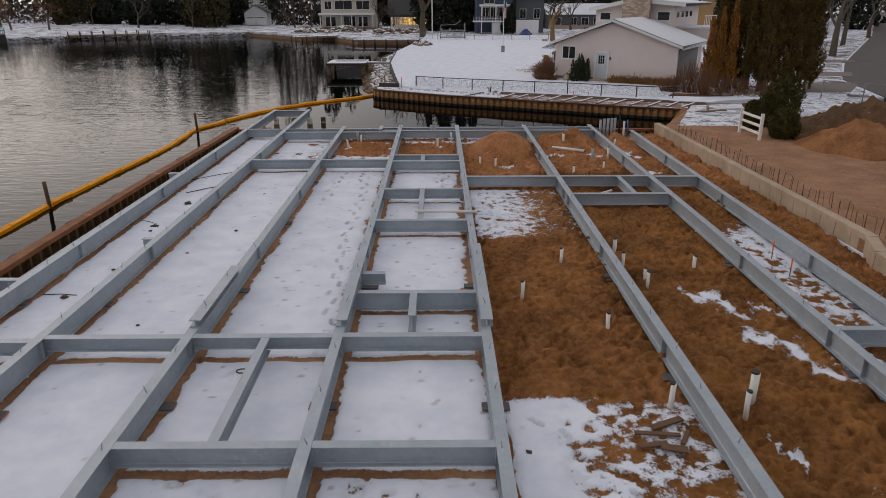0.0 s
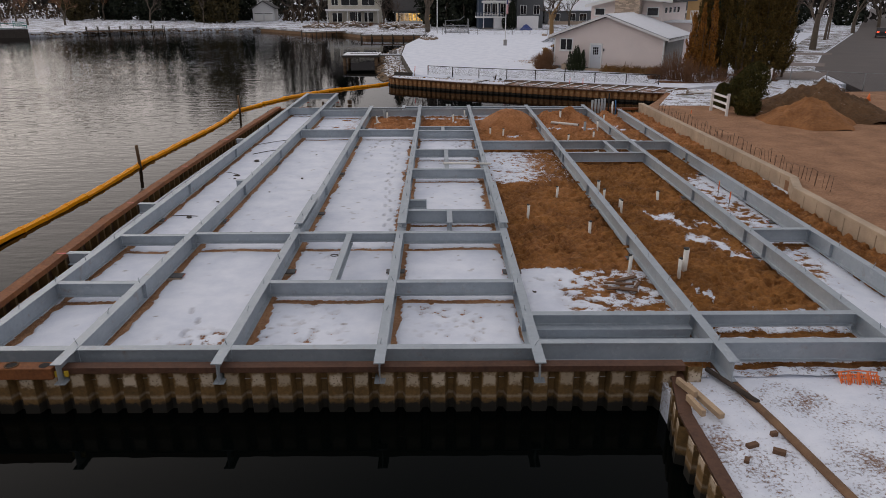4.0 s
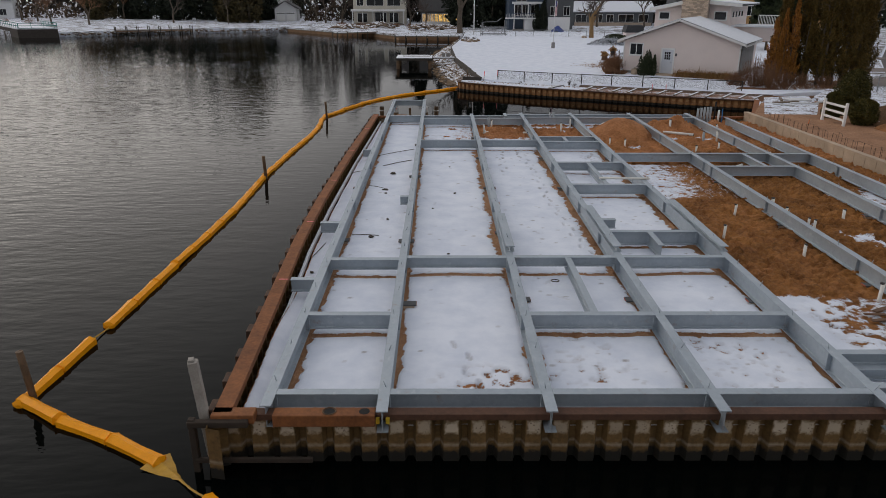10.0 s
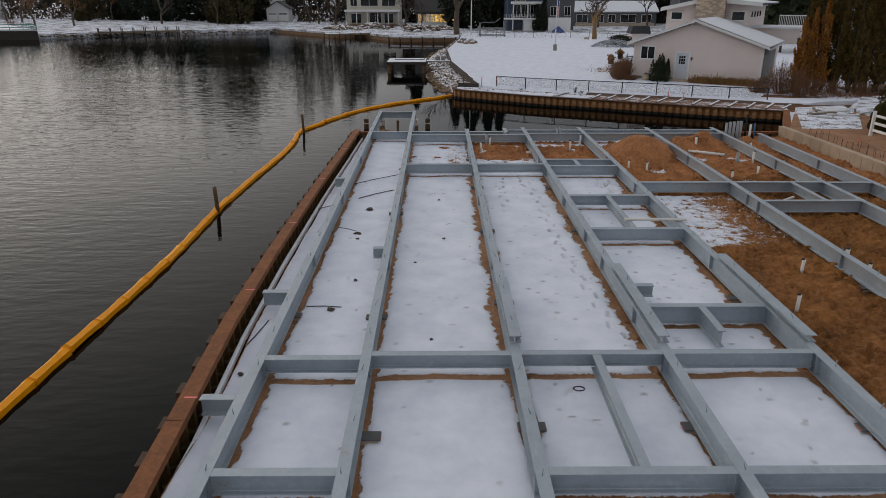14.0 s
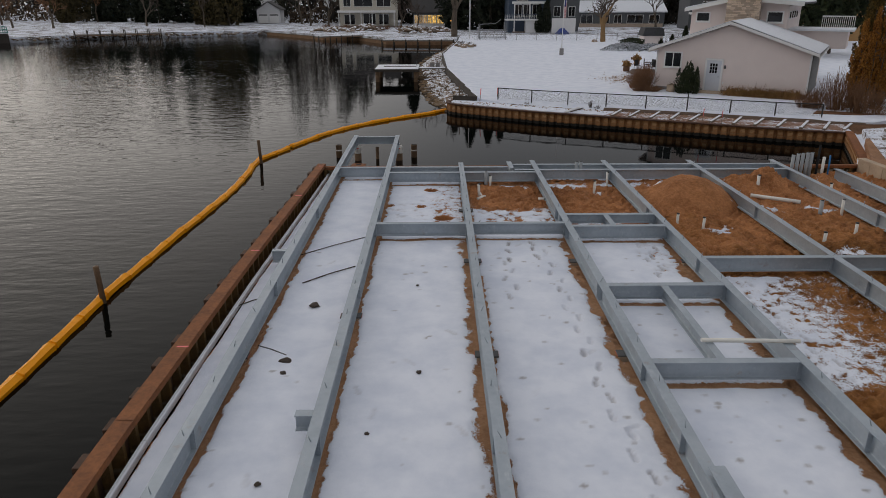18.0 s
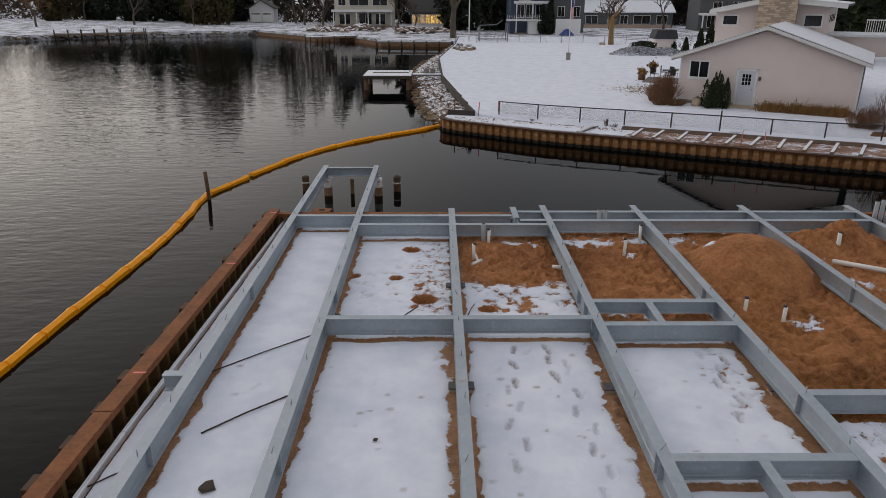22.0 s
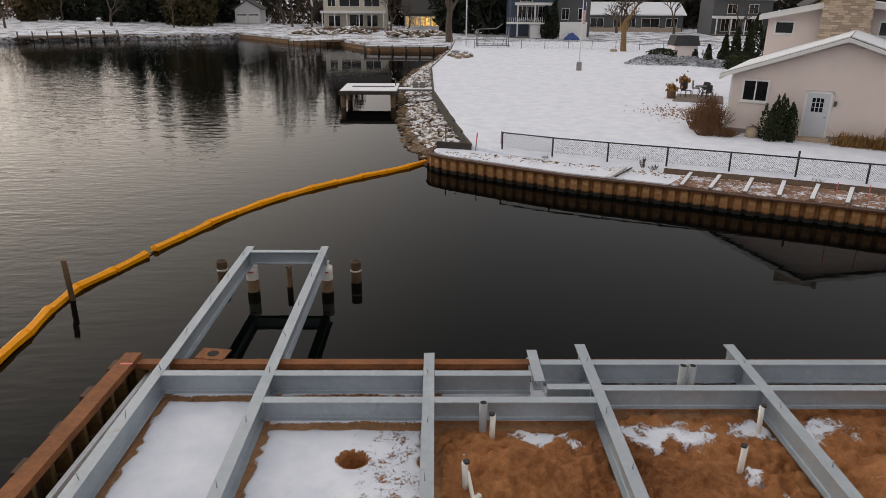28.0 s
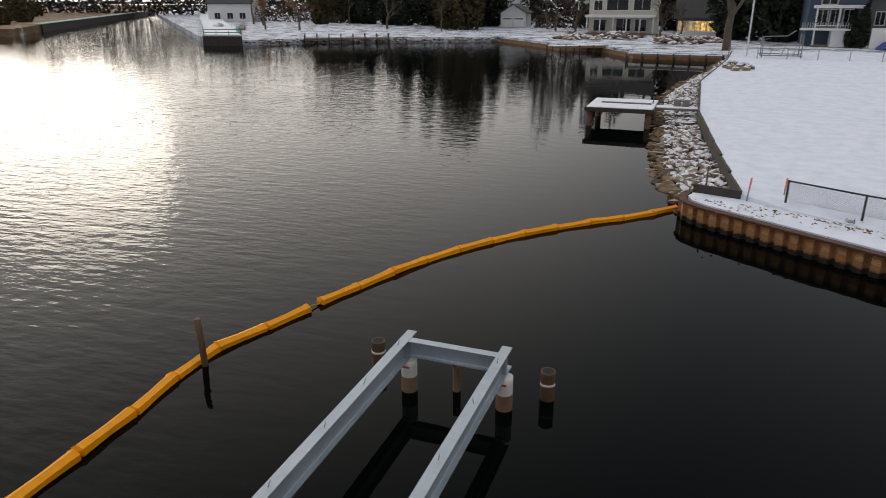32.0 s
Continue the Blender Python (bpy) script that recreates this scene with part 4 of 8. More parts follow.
FLOAT = boom_float(1.46)
M_LINK = plain("yellow_link_fabric", (0.50, 0.27, 0.02), 0.5)
M_SKIRT = plain("wet_yellow_skirt", (0.25, 0.13, 0.02), 0.4)


def boom(line):
    th = empty("floating_boom", pose(line[0][0], line[0][1], WATER), label="orange fabric containment boom floating on the lake", category="boom", group="floating booms")
    pts = resample(line, 1.44)
    for k, (x, y, hd) in enumerate(pts):
        if k + 1 < len(pts):
            hd = math.atan2(pts[k + 1][1] - y, pts[k + 1][0] - x)
        f = share("float", FLOAT, th, pose(x - line[0][0], y - line[0][1], 0.03 + random.uniform(-.015, .015), random.uniform(-10, 10), random.uniform(-1.2, 1.2), math.degrees(hd)))
        part("skirt", box(0.04, -0.012, -0.45, 1.40, 0.012, -0.05), M_SKIRT, f)
    return th


boom([(-4.75, 58.9), (-6.02, 57.19), (-7.05, 56.35), (-8.10, 55.37), (-9.1, 54.3), (-10.0, 53.25), (-10.85, 52.02), (-11.55, 50.87), (-12.14, 49.65), (-12.69, 48.19), (-13.2, 46.75)])
boom([(-13.54, 45.55), (-13.95, 44.26), (-14.45, 42.95), (-14.5, 41.6), (-14.3, 40.1), (-14.22, 38.4), (-14.2, 36.2), (-14.32, 33.4), (-14.48, 30.8), (-14.64, 26.2), (-14.58, 22.3), (-14.54, 20.2), (-14.66, 16.7), (-14.78, 13.6), (-14.92, 10.3)])
boom([(-14.98, 8.95), (-15.14, 6.4)])
boom([(-15.22, 6.3), (-14.02, 5.53), (-12.75, 4.94), (-11.60, 4.25)])
boom([(-10.36, 3.2), (-9.39, 2.46), (-7.4, 0.9), (-4.0, -1.6)])

# slack fabric between the sections: a torn tail that narrows to a rope
for p, q, wide in (((-13.2, 46.72), (-13.54, 45.58), .05), ((-14.92, 10.3), (-14.98, 8.95), .16), ((-11.62, 4.27), (-10.36, 3.22), .30)):
    bm = bmesh.new()
    d = (Vector((*q, 0)) - Vector((*p, 0)))
    side = Vector((-d.y, d.x, 0)).normalized()
    rings = []
    for k in range(9):
        u = k / 8
        w = max(.022, wide * (1 - u / .55)) if u < .55 else .022
        c = Vector((*p, WATER + .09 - .06 * math.sin(math.pi * u))) + d * u + side * .10 * math.sin(5 * u) * u * (1 - u)
        rings.append([bm.verts.new(c + side * sx * w + Vector((0, 0, sz - (.05 * abs(sx) if w > .03 else 0)))) for sx, sz in ((-1, .0), (0, .025), (1, .0), (0, -.025))])
    for r0, r1 in zip(rings, rings[1:]):
        for k in range(4):
            bm.faces.new((r0[k], r0[(k + 1) % 4], r1[(k + 1) % 4], r1[k]))
    bm.faces.new(rings[0]), bm.faces.new(rings[-1][::-1])
    bmesh.ops.recalc_face_normals(bm, faces=bm.faces[:])
    tagged(link("boom_link", bm, M_LINK), "slack yellow fabric link between two boom sections", "boom link", "boom links")


# ---- posts and piles in the water ----
def post(name, x, y, top, r, material, label, lean=(0.0, 0.0), category="post", sides=10, hollow=False):
    bm = tube([(0, 0, -3.2), (0, 0, -0.6), (0, 0, top)], r, sides)
    if hollow:
        tube([(0, 0, top - 0.02), (0, 0, top + 0.004)], r * 0.8, sides, bm)
    return tagged(link(name, bm, material, m=pose(x, y, 0, lean[0], lean[1], 0)), label, category)


for x, y, z in ((-15.08, 6.36, -0.02), (-14.56, 25.3, -0.12), (-14.26, 42.1, -0.02)):
    post("mooring_post", x, y, z, 0.075, M_RUSTPIPE, "dark rusty steel post holding the boom in the lake", (0, random.uniform(-4, -2)))
M_GREYWOOD = plain("grey_weathered_post", (0.36, 0.325, 0.285), 0.9, vary=0.3, bump=0.5, scale=5)
wp = tagged(link("wood_post", box(-.085, -.085, -3.0, .085, .085, .92, .012), M_GREYWOOD, m=pose(-10.62, 4.30, 0, 0, -4, 12)), "grey weathered square wooden post beside the lake wall", "post")
part("split_top", box(-.07, -.06, .92, .03, .07, .97, .01), M_GREYWOOD, wp)
tagged(link("corner_cap", box(-10.42, 4.06, -.23, -9.66, 4.34, -.05, .012), M_CAP), "rusty steel cap piece across the corner of the lake wall", "steel cap")
M_PILEWRAP = plain("white_pile_wrap", (0.70, 0.67, 0.62), 0.6, vary=0.12)
for x, y, z in ((-10.48, 43.5, -0.56), (-6.57, 43.45, -0.54), (-8.45, 43.1, -0.74)):
    r = 0.155 if z > -0.7 else 0.085
    p = post("steel_tube", x, y, z, r, M_RUSTPIPE, "rusty open steel pile standing in the inlet", category="pile", sides=16)
    part("tube_mouth", tube([(0, 0, z - 0.002), (0, 0, z + 0.004)], r * 0.82, 16), M_DARK, p)
    if z > -0.7:
        part("paint_band", tube([(0, 0, -0.86), (0, 0, -0.80)], r + 0.004, 16), M_PILEWRAP, p)
for x in (-9.42, -7.32):
    p = post("bearing_column", x, 42.8, -0.46, 0.17, M_PILEWRAP, "white-wrapped steel pile carrying the walkway beams", category="pile", sides=16)
    part("lower_column", tube([(0, 0, -3.2), (0, 0, -0.84)], 0.175, 16), M_RUSTPIPE, p, "wet dark lower pile")
    part("red_mark", box(-0.10, -0.178, -0.60, 0.08, -0.165, -0.56), plain("red_marking", (0.6, 0.06, 0.03)), p)

# ---- plastic pipes standing in the sand ----
for x, y, h, r in ((4.27, 17.35, .42, .045), (4.60, 12.97, .47, .048), (2.88, 14.8, .48, .045), (5.04, 9.93, .50, .05), (6.60, 10.1, .62, .075), (6.30, 9.6, .52, .048), (6.0, 18.2, .42, .06), (5.95, 17.0, .42, .045), (6.25, 15.6, .40, .045), (6.32, 16.1, .3, .04),
                   (7.85, 16.7, .42, .05), (7.2, 34.1, .62, .06), (8.75, 30.9, .55, .05), (8.1, 28.9, .35, .05), (6.6, 28.0, .35, .05), (-3.25, 34.9, .45, .05), (-3.75, 33.6, .45, .05), (0.75, 34.0, .45, .05), (1.5, 35.0, .55, .045), (2.7, 30.0, .35, .045), (3.35, 29.4, .4, .045), (6.0, 25.9, .4, .04), (9.6, 33.3, .5, .045)):
    p = tagged(link("standing_pipe", tube([(0, 0, -0.3), (random.uniform(-.03, .03), 0, h)], r, 12), M_PVC, m=pose(x, y, SNOWZ)), "white plastic drain pipe standing upright in the sand", "pipe", "standing pipes")
    part("pipe_mouth", tube([(0, 0, h - 0.01), (0, 0, h + 0.025)], r * 1.08, 12), M_CAPBLACK, p, "black end cap")

# ---- steel and litter on the site ----
for i in (2, 3, 4):
    y1 = (15.45, 16.4, 17.1)[i - 2]
    steel_beam("raised_beam", pose(BX[i] + 0.03, 12.25, 0.165), y1 - 12.25, 0.165, 0.25, "short raised steel beam bolted on top of a long beam", True, group="raised beams")
for y in (10.25, 15.0, 26.2):
    steel_beam("outrigger_beam", pose(BX[0] - 0.11, y, -0.002, 0, 0, 90), 0.62 if y < 20 else 0.40, 0.34, 0.19, "short steel outrigger between the long beam and the lake wall", False, group="outriggers")
steel_beam("bracket_beam", pose(BX[1] - 0.11, 18.1, -0.002, 0, 0, 90), 0.30, 0.30, 0.19, "short steel bracket on the side of a long beam", False, group="outriggers")
steel_beam("bracket_beam", pose(BX[3] + 0.11, 15.34, -0.002, 0, 0, -90), 0.62, 0.30, 0.19, "short steel bracket on the side of a long beam", False, group="outriggers")
steel_beam("bracket_beam", pose(-2.30, 35.85, 0.02), 1.20, 0.20, 0.20, "short steel piece lying over the inlet wall", False, group="outriggers")
# a spare beam beside the slip
steel_beam("spare_beam", pose(1.95, 6.06, -0.24, 0, 0, -90), 3.42, 0.25, 0.20, "spare dark grey steel beam lying along a cross beam", False, group="spare beams")

M_PLATE = plain("dull_plate_steel", (0.10, 0.10, 0.10), 0.6, 0.3, vary=0.3)
M_REDEDGE = plain("red_primer", (0.42, 0.10, 0.05), 0.7)
for x, y in ((-7.42, 14.5), (-7.20, 9.7), (-4.26, 9.96), (-4.28, 15.3), (-1.30, 9.95), (-1.0, 15.5), (1.85, 9.9), (1.72, 15.55), (-7.42, 22.9), (-4.32, 20.98), (-1.32, 26.45), (-1.30, 20.98), (1.88, 26.4), (-9.62, 20.97), (-4.35, 26.5), (5.45, 10.9), (5.5, 16.2), (5.5, 22.0), (9.1, 11.0), (9.1, 17.2), (11.0, 14.2), (11.0, 20.8), (-9.5, 14.6), (-7.4, 29.6), (-4.35, 31.5)):
    pad = tagged(link("bearing_plate", box(-0.25, -0.13, -0.035, 0.25, 0.13, 0, 0.004), M_PLATE, m=pose(x, y, -0.452)), "flat steel bearing plate under a long beam", "plate", "bearing plates")
    for s in (-1, 1):
        part("plate_edge", box(s * 0.250 - 0.004, -0.11, -0.034, s * 0.250 + 0.004, 0.11, -0.004), M_REDEDGE, pad, "red primed edge")
    part("pedestal", box(-0.20, -0.12, -0.40, 0.20, 0.12, -0.038), M_CONC, pad)

M_STICK = plain("dark_wet_wood", (0.05, 0.035, 0.025), 0.8, vary=0.4)
for p, q, r in (((-9.46, 27.1), (-7.63, 28.75), .022), ((-8.97, 25.0), (-7.7, 26.2), .026), ((-10.3, 23.6), (-9.75, 24.1), .02), ((-9.3, 21.5), (-8.6, 21.06), .018), ((-9.25, 15.2), (-8.35, 15.15), .02), ((-5.9, 29.2), (-5.2, 30.4), .022), ((-10.2, 13.2), (-10.0, 14.4), .02), ((-10.15, 7.2), (-9.95, 8.6), .022), ((-10.0, 5.6), (-9.85, 6.8), .02), ((-4.1, 29.7), (-3.9, 30.4), .018)):
    mid = (along(p, q, .5)[0] + random.uniform(-.04, .04), along(p, q, .5)[1], SNOWZ + r + 0.012)
    tagged(link("stick", tube([(*p, SNOWZ + r * .6), mid, (*q, SNOWZ + r * .6)], r * .6, 6), M_STICK), "thin dark stick lying on the snow", "stick", "sticks")
for x, y, s in ((-8.41, 23.6, .13), (-8.55, 20.8, .14), (-8.5, 20.3, .07), (-8.6, 15.0, .10), (-10.0, 11.9, .07), (-5.75, 20.3, .07), (-6.1, 13.4, .05), (2.3, 8.6, .06), (-8.2, 16.9, .06), (-5.9, 24.8, .05), (-6.6, 18.2, .05)):
    bm = bmesh.new()
    bmesh.ops.create_icosphere(bm, subdivisions=1, radius=s)
    for v in bm.verts:
        v.co += Vector((random.uniform(-.3, .3), random.uniform(-.3, .3), random.uniform(-.2, .2))) * s
        v.co.z *= 0.4
    tagged(link("debris_lump", bm, M_STICK, m=pose(x, y, SNOWZ + 0.02)), "small dark scrap lying on the snow", "debris", "debris")
bm = tube([(math.cos(k * .5) * .11, math.sin(k * .5) * .08, .012) for k in range(14)], .012, 6)
tagged(link("wire_loop", bm, M_STICK, m=pose(-3.15, 11.3, SNOWZ)), "loop of dark wire on the snow", "wire")

# pipes that lie about
def lying_pipe(p, q, r, label="white plastic pipe lying on the building site"):
    ob = tagged(link("loose_pipe", tube([p, q], r, 12), M_PVC), label, "pipe", "loose pipes")
    d = (Vector(q) - Vector(p)).normalized()
    part("pipe_mouth", tube([Vector(q) - d * .002, Vector(q) + d * .004], r * .85, 12), M_DARK, ob, "dark open end")


lying_pipe((0.05, 20.58, 0.05), (2.05, 20.50, 0.05), .045, "white plastic pipe laid across two steel beams")
lying_pipe((6.5, 33.1, -0.42), (7.9, 32.1, -0.40), .075)
lying_pipe((6.2, 23.5, -0.36), (7.3, 24.1, -0.22), .045)
lying_pipe((-3.85, 33.0, -0.48), (-3.55, 33.3, -0.46), .05)
lying_pipe((-3.65, 33.2, -0.48), (-3.75, 34.3, -0.48), .035)
lying_pipe((-1.62, 32.55, -0.36), (-1.40, 32.45, -0.34), .05)
M_GREYPIPE = plain("grey_conduit", (0.33, 0.35, 0.36), 0.5, vary=0.15)
for x, y, h in ((-3.40, 35.0, .62), (0.42, 36.05, .75), (0.60, 36.05, .75), (8.05, 31.0, .5), (9.55, 36.3, .95), (9.75, 36.3, 1.0), (9.95, 36.3, 1.02), (10.15, 36.3, 1.04), (10.32, 36.3, 1.05)):
    g = tagged(link("conduit", tube([(0, 0, -.4), (0, 0, h)], .07, 12), M_GREYPIPE, m=pose(x, y, SNOWZ)), "grey plastic conduit standing upright", "pipe", "conduits")
    part("pipe_mouth", tube([(0, 0, h - .004), (0, 0, h + .004)], .058, 12), M_DARK, g)
tagged(link("steel_post", tube([(0, 0, -.6), (0, 0, 1.25)], .05, 8), M_DARK, m=pose(10.55, 36.2, -.4)), "thin black steel post by the inlet wall", "post")
tagged(link("blue_pipe", tube([(0, 0, -.4), (.02, .05, .5), (-.03, .0, .95)], .035, 8), plain("blue_plastic", (0.02, 0.17, 0.42), .4), m=pose(10.95, 36.0, -.5)), "bright blue plastic pipe standing upright", "pipe")
tagged(link("standing_pipe", tube([(0, 0, -.4), (0, 0, .85)], .06, 12), M_PVC, m=pose(10.8, 36.2, -.5)), "white plastic drain pipe standing upright", "pipe", "standing pipes")

# marker flags
M_FLAG = plain("orange_marker", (0.95, 0.22, 0.05), .6, vary=.1)
M_PINK = plain("pink_marker", (0.85, 0.20, 0.20), .6, vary=.1)


def marker(x, y, z, h, mat, label):
    s = tagged(link("survey_stake", box(-.02, -.012, -.2, .02, .012, h), M_WOOD, m=pose(x, y, z, random.uniform(-5, 5), random.uniform(-6, 6), random.uniform(0, 90))), label, "stake", "survey stakes")
    part("ribbon", box(-.028, -.018, h * .45, .028, .018, h + .005), mat, s)


marker(10.4, 17.6, SNOWZ, .55, M_FLAG, "wooden survey stake with orange ribbon")
marker(10.3, 16.3, SNOWZ, .50, M_FLAG, "wooden survey stake with orange ribbon")
marker(14.4, 32.4, -.02, .42, M_FLAG, "wooden survey stake with orange ribbon")
for x, y, z in ((-1.05, 58.35, -.3), (-2.3, 58.0, -.3), (10.4, 49.0, -.4), (11.4, 48.6, -.4)):
    marker(x, y, z, .8, M_PINK, "tall thin survey stake sprayed pink")
for x, y in ((-10.2, 10.3), (-10.25, 15.2), (-10.85, 20.6), (-10.85, 26.3), (-10.75, 32.0), (-10.62, 36.6)):
    xe = np.interp(y, [p[1] for p in LAKE_EDGE], [p[0] for p in LAKE_EDGE])
    tagged(link("paint_mark", box(xe + .10, y - .02, -.049, xe + .34, y + .03, -.046), M_PINK), "pink spray paint mark on the rusty cap", "paint mark", "paint marks", kind="structure")

# the plate and end piece on the caps
pl = tagged(link("holed_plate", box(-.30, -.22, 0, .30, .22, .03, .004), M_CAP, m=pose(-8.75, 37.15, -.155, 0, 0, -8)), "rusty steel plate with a round hole on the inlet wall", "plate")
part("plate_hole", tube([(0, 0, .02), (0, 0, .033)], .12, 14), M_DARK, pl)
bp = tagged(link("corner_beam", box(-9.36, 4.16, -.36, -7.52, 4.44, -.12, .012), M_CAP), "rusty steel beam lying along the end of the lake wall", "steel beam")
for x in (-8.35, -7.72):
    part("beam_hole", tube([(x, 4.30, -.13), (x, 4.30, -.116)], .10, 12), M_DARK, bp)
part("beam_ring", tube([(-8.35 + .12 * math.cos(k * .6), 4.30 + .12 * math.sin(k * .6), -.11) for k in range(12)], .012, 5), M_RUSTPIPE, bp)
# old timber frame at the wall's corner
M_TIMBEROLD = plain("dark_old_timber", (0.035, 0.024, 0.016), .9, vary=.4, bump=.4)
fr = empty("timber_guard", pose(-10.75, 4.05, 0), label="old dark timber guard at the corner of the lake wall", category="timber guard")
for b in (box(-.06, -.06, -1.5, .06, .06, -.10, .01), box(-.06, -.10, -.24, 1.0, .02, -.12, .01), box(0, -.08, -.99, 2.1, .0, -.90, .01)):
    part("timber", b, M_TIMBEROLD, fr)

# yellow clips where the beams pass the wall
M_YELLOW = plain("yellow_paint", (0.62, 0.42, 0.03), .5)
for x in (BX[1] - .09, BX[1] + .09):
    tagged(link("clip", box(x - .035, 4.22, -.34, x + .035, 4.28, -.22, .006), M_YELLOW), "small yellow steel clip beside the beam end", "clip", "clips")

# timber and rubble
def plank(x, y, z, ln, w, h, turn, mat=M_WOOD, label="weathered timber lying on the snow", tilt=0.0):
    return tagged(link("timber", box(-ln / 2, -w / 2, 0, ln / 2, w / 2, h, .008), mat, m=pose(x, y, z, 0, tilt, turn)), label, "timber", "loose timber")


M_BOARD = plain("brown_board", (0.13, 0.068, 0.036), .8, vary=.3)
for x, y, ln, w, t in ((4.55, 9.05, .9, .14, -6), (4.8, 9.35, .8, .2, 25), (4.4, 8.75, .6, .18, 10), (5.0, 8.95, .5, .12, 60), (4.7, 8.6, .5, .25, -15)):
    plank(x, y, -.50 + random.uniform(0, .04), ln * .85, w * .7, .035, t, M_BOARD, "broken brown board in the trampled snow")
M_PALEWOOD = plain("pale_cut_timber", (0.42, 0.30, 0.19), .8, vary=.25)
M_TIMBERTAN = plain("wet_tan_timber", (0.17, 0.095, 0.05), .8, vary=.35, bump=.4)
for x, y, z, ln, w, h, t in ((4.50, 3.75, -.40, .55, .09, .13, -72), (4.46, 3.15, -.40, .55, .09, .13, -80), (4.72, 3.45, -.47, 1.1, .12, .10, -76)):
    plank(x, y, z, ln, w, h, t, M_PALEWOOD, "pale timber block on the slip wall")
tagged(link("timber_pole", tube([(5.45, 4.9, -.50), (5.8, 2.7, -.51), (6.1, .4, -.51), (6.35, -2.5, -.51)], .075, 6), M_TIMBERTAN), "long brown timber pole lying in the snow", "pole")
tagged(link("timber_pole", tube([(5.2, 4.6, -.44), (5.7, 3.4, -.44)], .05, 8), M_STICK), "dark thin pole lying in the snow", "pole")
bm = bmesh.new()
for k in range(26):
    x0 = 7.7 + .03 * k
    tube([(x0, 4.2 + .05 * math.sin(k), -.55), (x0, 4.35 + .05 * math.sin(k + .5), -.40)], .012, 4, bm)
for z in (-.45, -.3, -.15):
    tube([(7.7, 4.3 + z * .5 + .2, -.47 + (z + .3) * .3), (8.1, 4.34 + z * .5 + .2, -.45 + (z + .3) * .3), (8.5, 4.28 + z * .5 + .2, -.47 + (z + .3) * .3)], .014, 4, bm)
tagged(link("safety_net", bm, M_FLAG), "orange plastic safety netting crumpled on the ground", "netting")
for k, (x, y, ln, w, t) in enumerate(((5.12, 2.25, .22, .10, 20), (5.48, 2.05, .20, .10, -30), (4.86, 1.85, .13, .08, 60), (5.62, 2.55, .12, .08, 10))):
    plank(x, y, -.57, ln, w, .07 + .02 * (k % 2), t, M_BOARD, "dark broken brick half buried in snow")

# rebar behind the concrete wall
M_REBAR = plain("rusty_rebar", (0.10, 0.055, 0.035), .8, vary=.3)
for k in range(34):
    y = 34.8 - k * .56
    x = np.interp(y, [17.5, 36.8], [13.75, 13.25])
    hgt = random.uniform(.35, .55)
    bm = bmesh.new()
    w = random.uniform(.12, .2)
    tube([(-w, 0, -.25), (-w, .02, hgt), (w, -.02, hgt + .02), (w, 0, -.25)], .010, 5, bm)
    tagged(link("rebar_hoop", bm, M_REBAR, m=pose(x + random.uniform(-.05, .05), y, 0, random.uniform(-4, 4), random.uniform(-4, 4), random.uniform(50, 120))), "thin rusty rebar hoop standing in the earth", "rebar", "rebar hoops")


# ---- plants ----
def leaf_mesh(name, pts, size, upright=0.0, seed=0, flat=1.0, wide=.42):
    """Many small leaf blades at the given places."""
    r = np.random.RandomState(seed)
    n = len(pts)
    d = r.normal(size=(n, 3))
    d[:, 2] = d[:, 2] * flat + upright
    d /= np.linalg.norm(d, axis=1)[:, None]
    s = np.cross(d, r.normal(size=(n, 3)))
    s /= np.linalg.norm(s, axis=1)[:, None] + 1e-9
    ln = size * r.uniform(.6, 1.4, (n, 1))
    c = np.asarray(pts)
    v = np.stack([c - d * ln, c + s * ln * wide, c + d * ln, c - s * ln * wide], 1).reshape(-1, 3)
    f = np.arange(4 * n).reshape(n, 4)
    me = bpy.data.meshes.new(name)
    me.from_pydata(v.tolist(), [], f.tolist())
    me.update()
    return me


def foliage(name, c1, c2, c3):
    m, nt, b = nodes_of(name)
    g = nt.nodes.new("ShaderNodeNewGeometry")
    n = noisy(nt, place(nt), 1.1, 4.0)
    f = calc(nt, "ADD", calc(nt, "MULTIPLY", g.outputs["Random Per Island"], .55), calc(nt, "MULTIPLY", n, .45))
    nt.links.new(ramp(nt, f, [(0.15, c1), (0.5, c2), (0.85, c3)]), b.inputs["Base Color"])
    b.inputs["Roughness"].default_value = .75
    b.inputs["Specular IOR Level"].default_value = .2
    return m


M_RUSSET = foliage("russet_cedar", (0.075, 0.034, 0.009), (0.32, 0.130, 0.022), (0.52, 0.25, 0.055))
M_BROWNGREEN = foliage("brown_green_cedar", (0.026, 0.022, 0.007), (0.105, 0.072, 0.018), (0.23, 0.135, 0.032))
M_GREEN = foliage("dark_conifer", (0.010, 0.016, 0.009), (0.030, 0.040, 0.018), (0.060, 0.070, 0.030))
M_SHRUB = foliage("clipped_evergreen", (0.016, 0.018, 0.005), (0.060, 0.055, 0.012), (0.14, 0.105, 0.026))
M_FARGREEN = foliage("far_conifer", (0.008, 0.011, 0.008), (0.020, 0.026, 0.016), (0.040, 0.044, 0.026))
M_OLIVE = foliage("olive_conifer", (0.022, 0.020, 0.010), (0.062, 0.050, 0.022), (0.11, 0.082, 0.034))
M_DRY = foliage("dry_grass", (0.10, 0.050, 0.018), (0.27, 0.145, 0.052), (0.44, 0.26, 0.10))
M_TWIG = plain("bare_twigs", (0.085, 0.062, 0.048), .85, vary=.3)
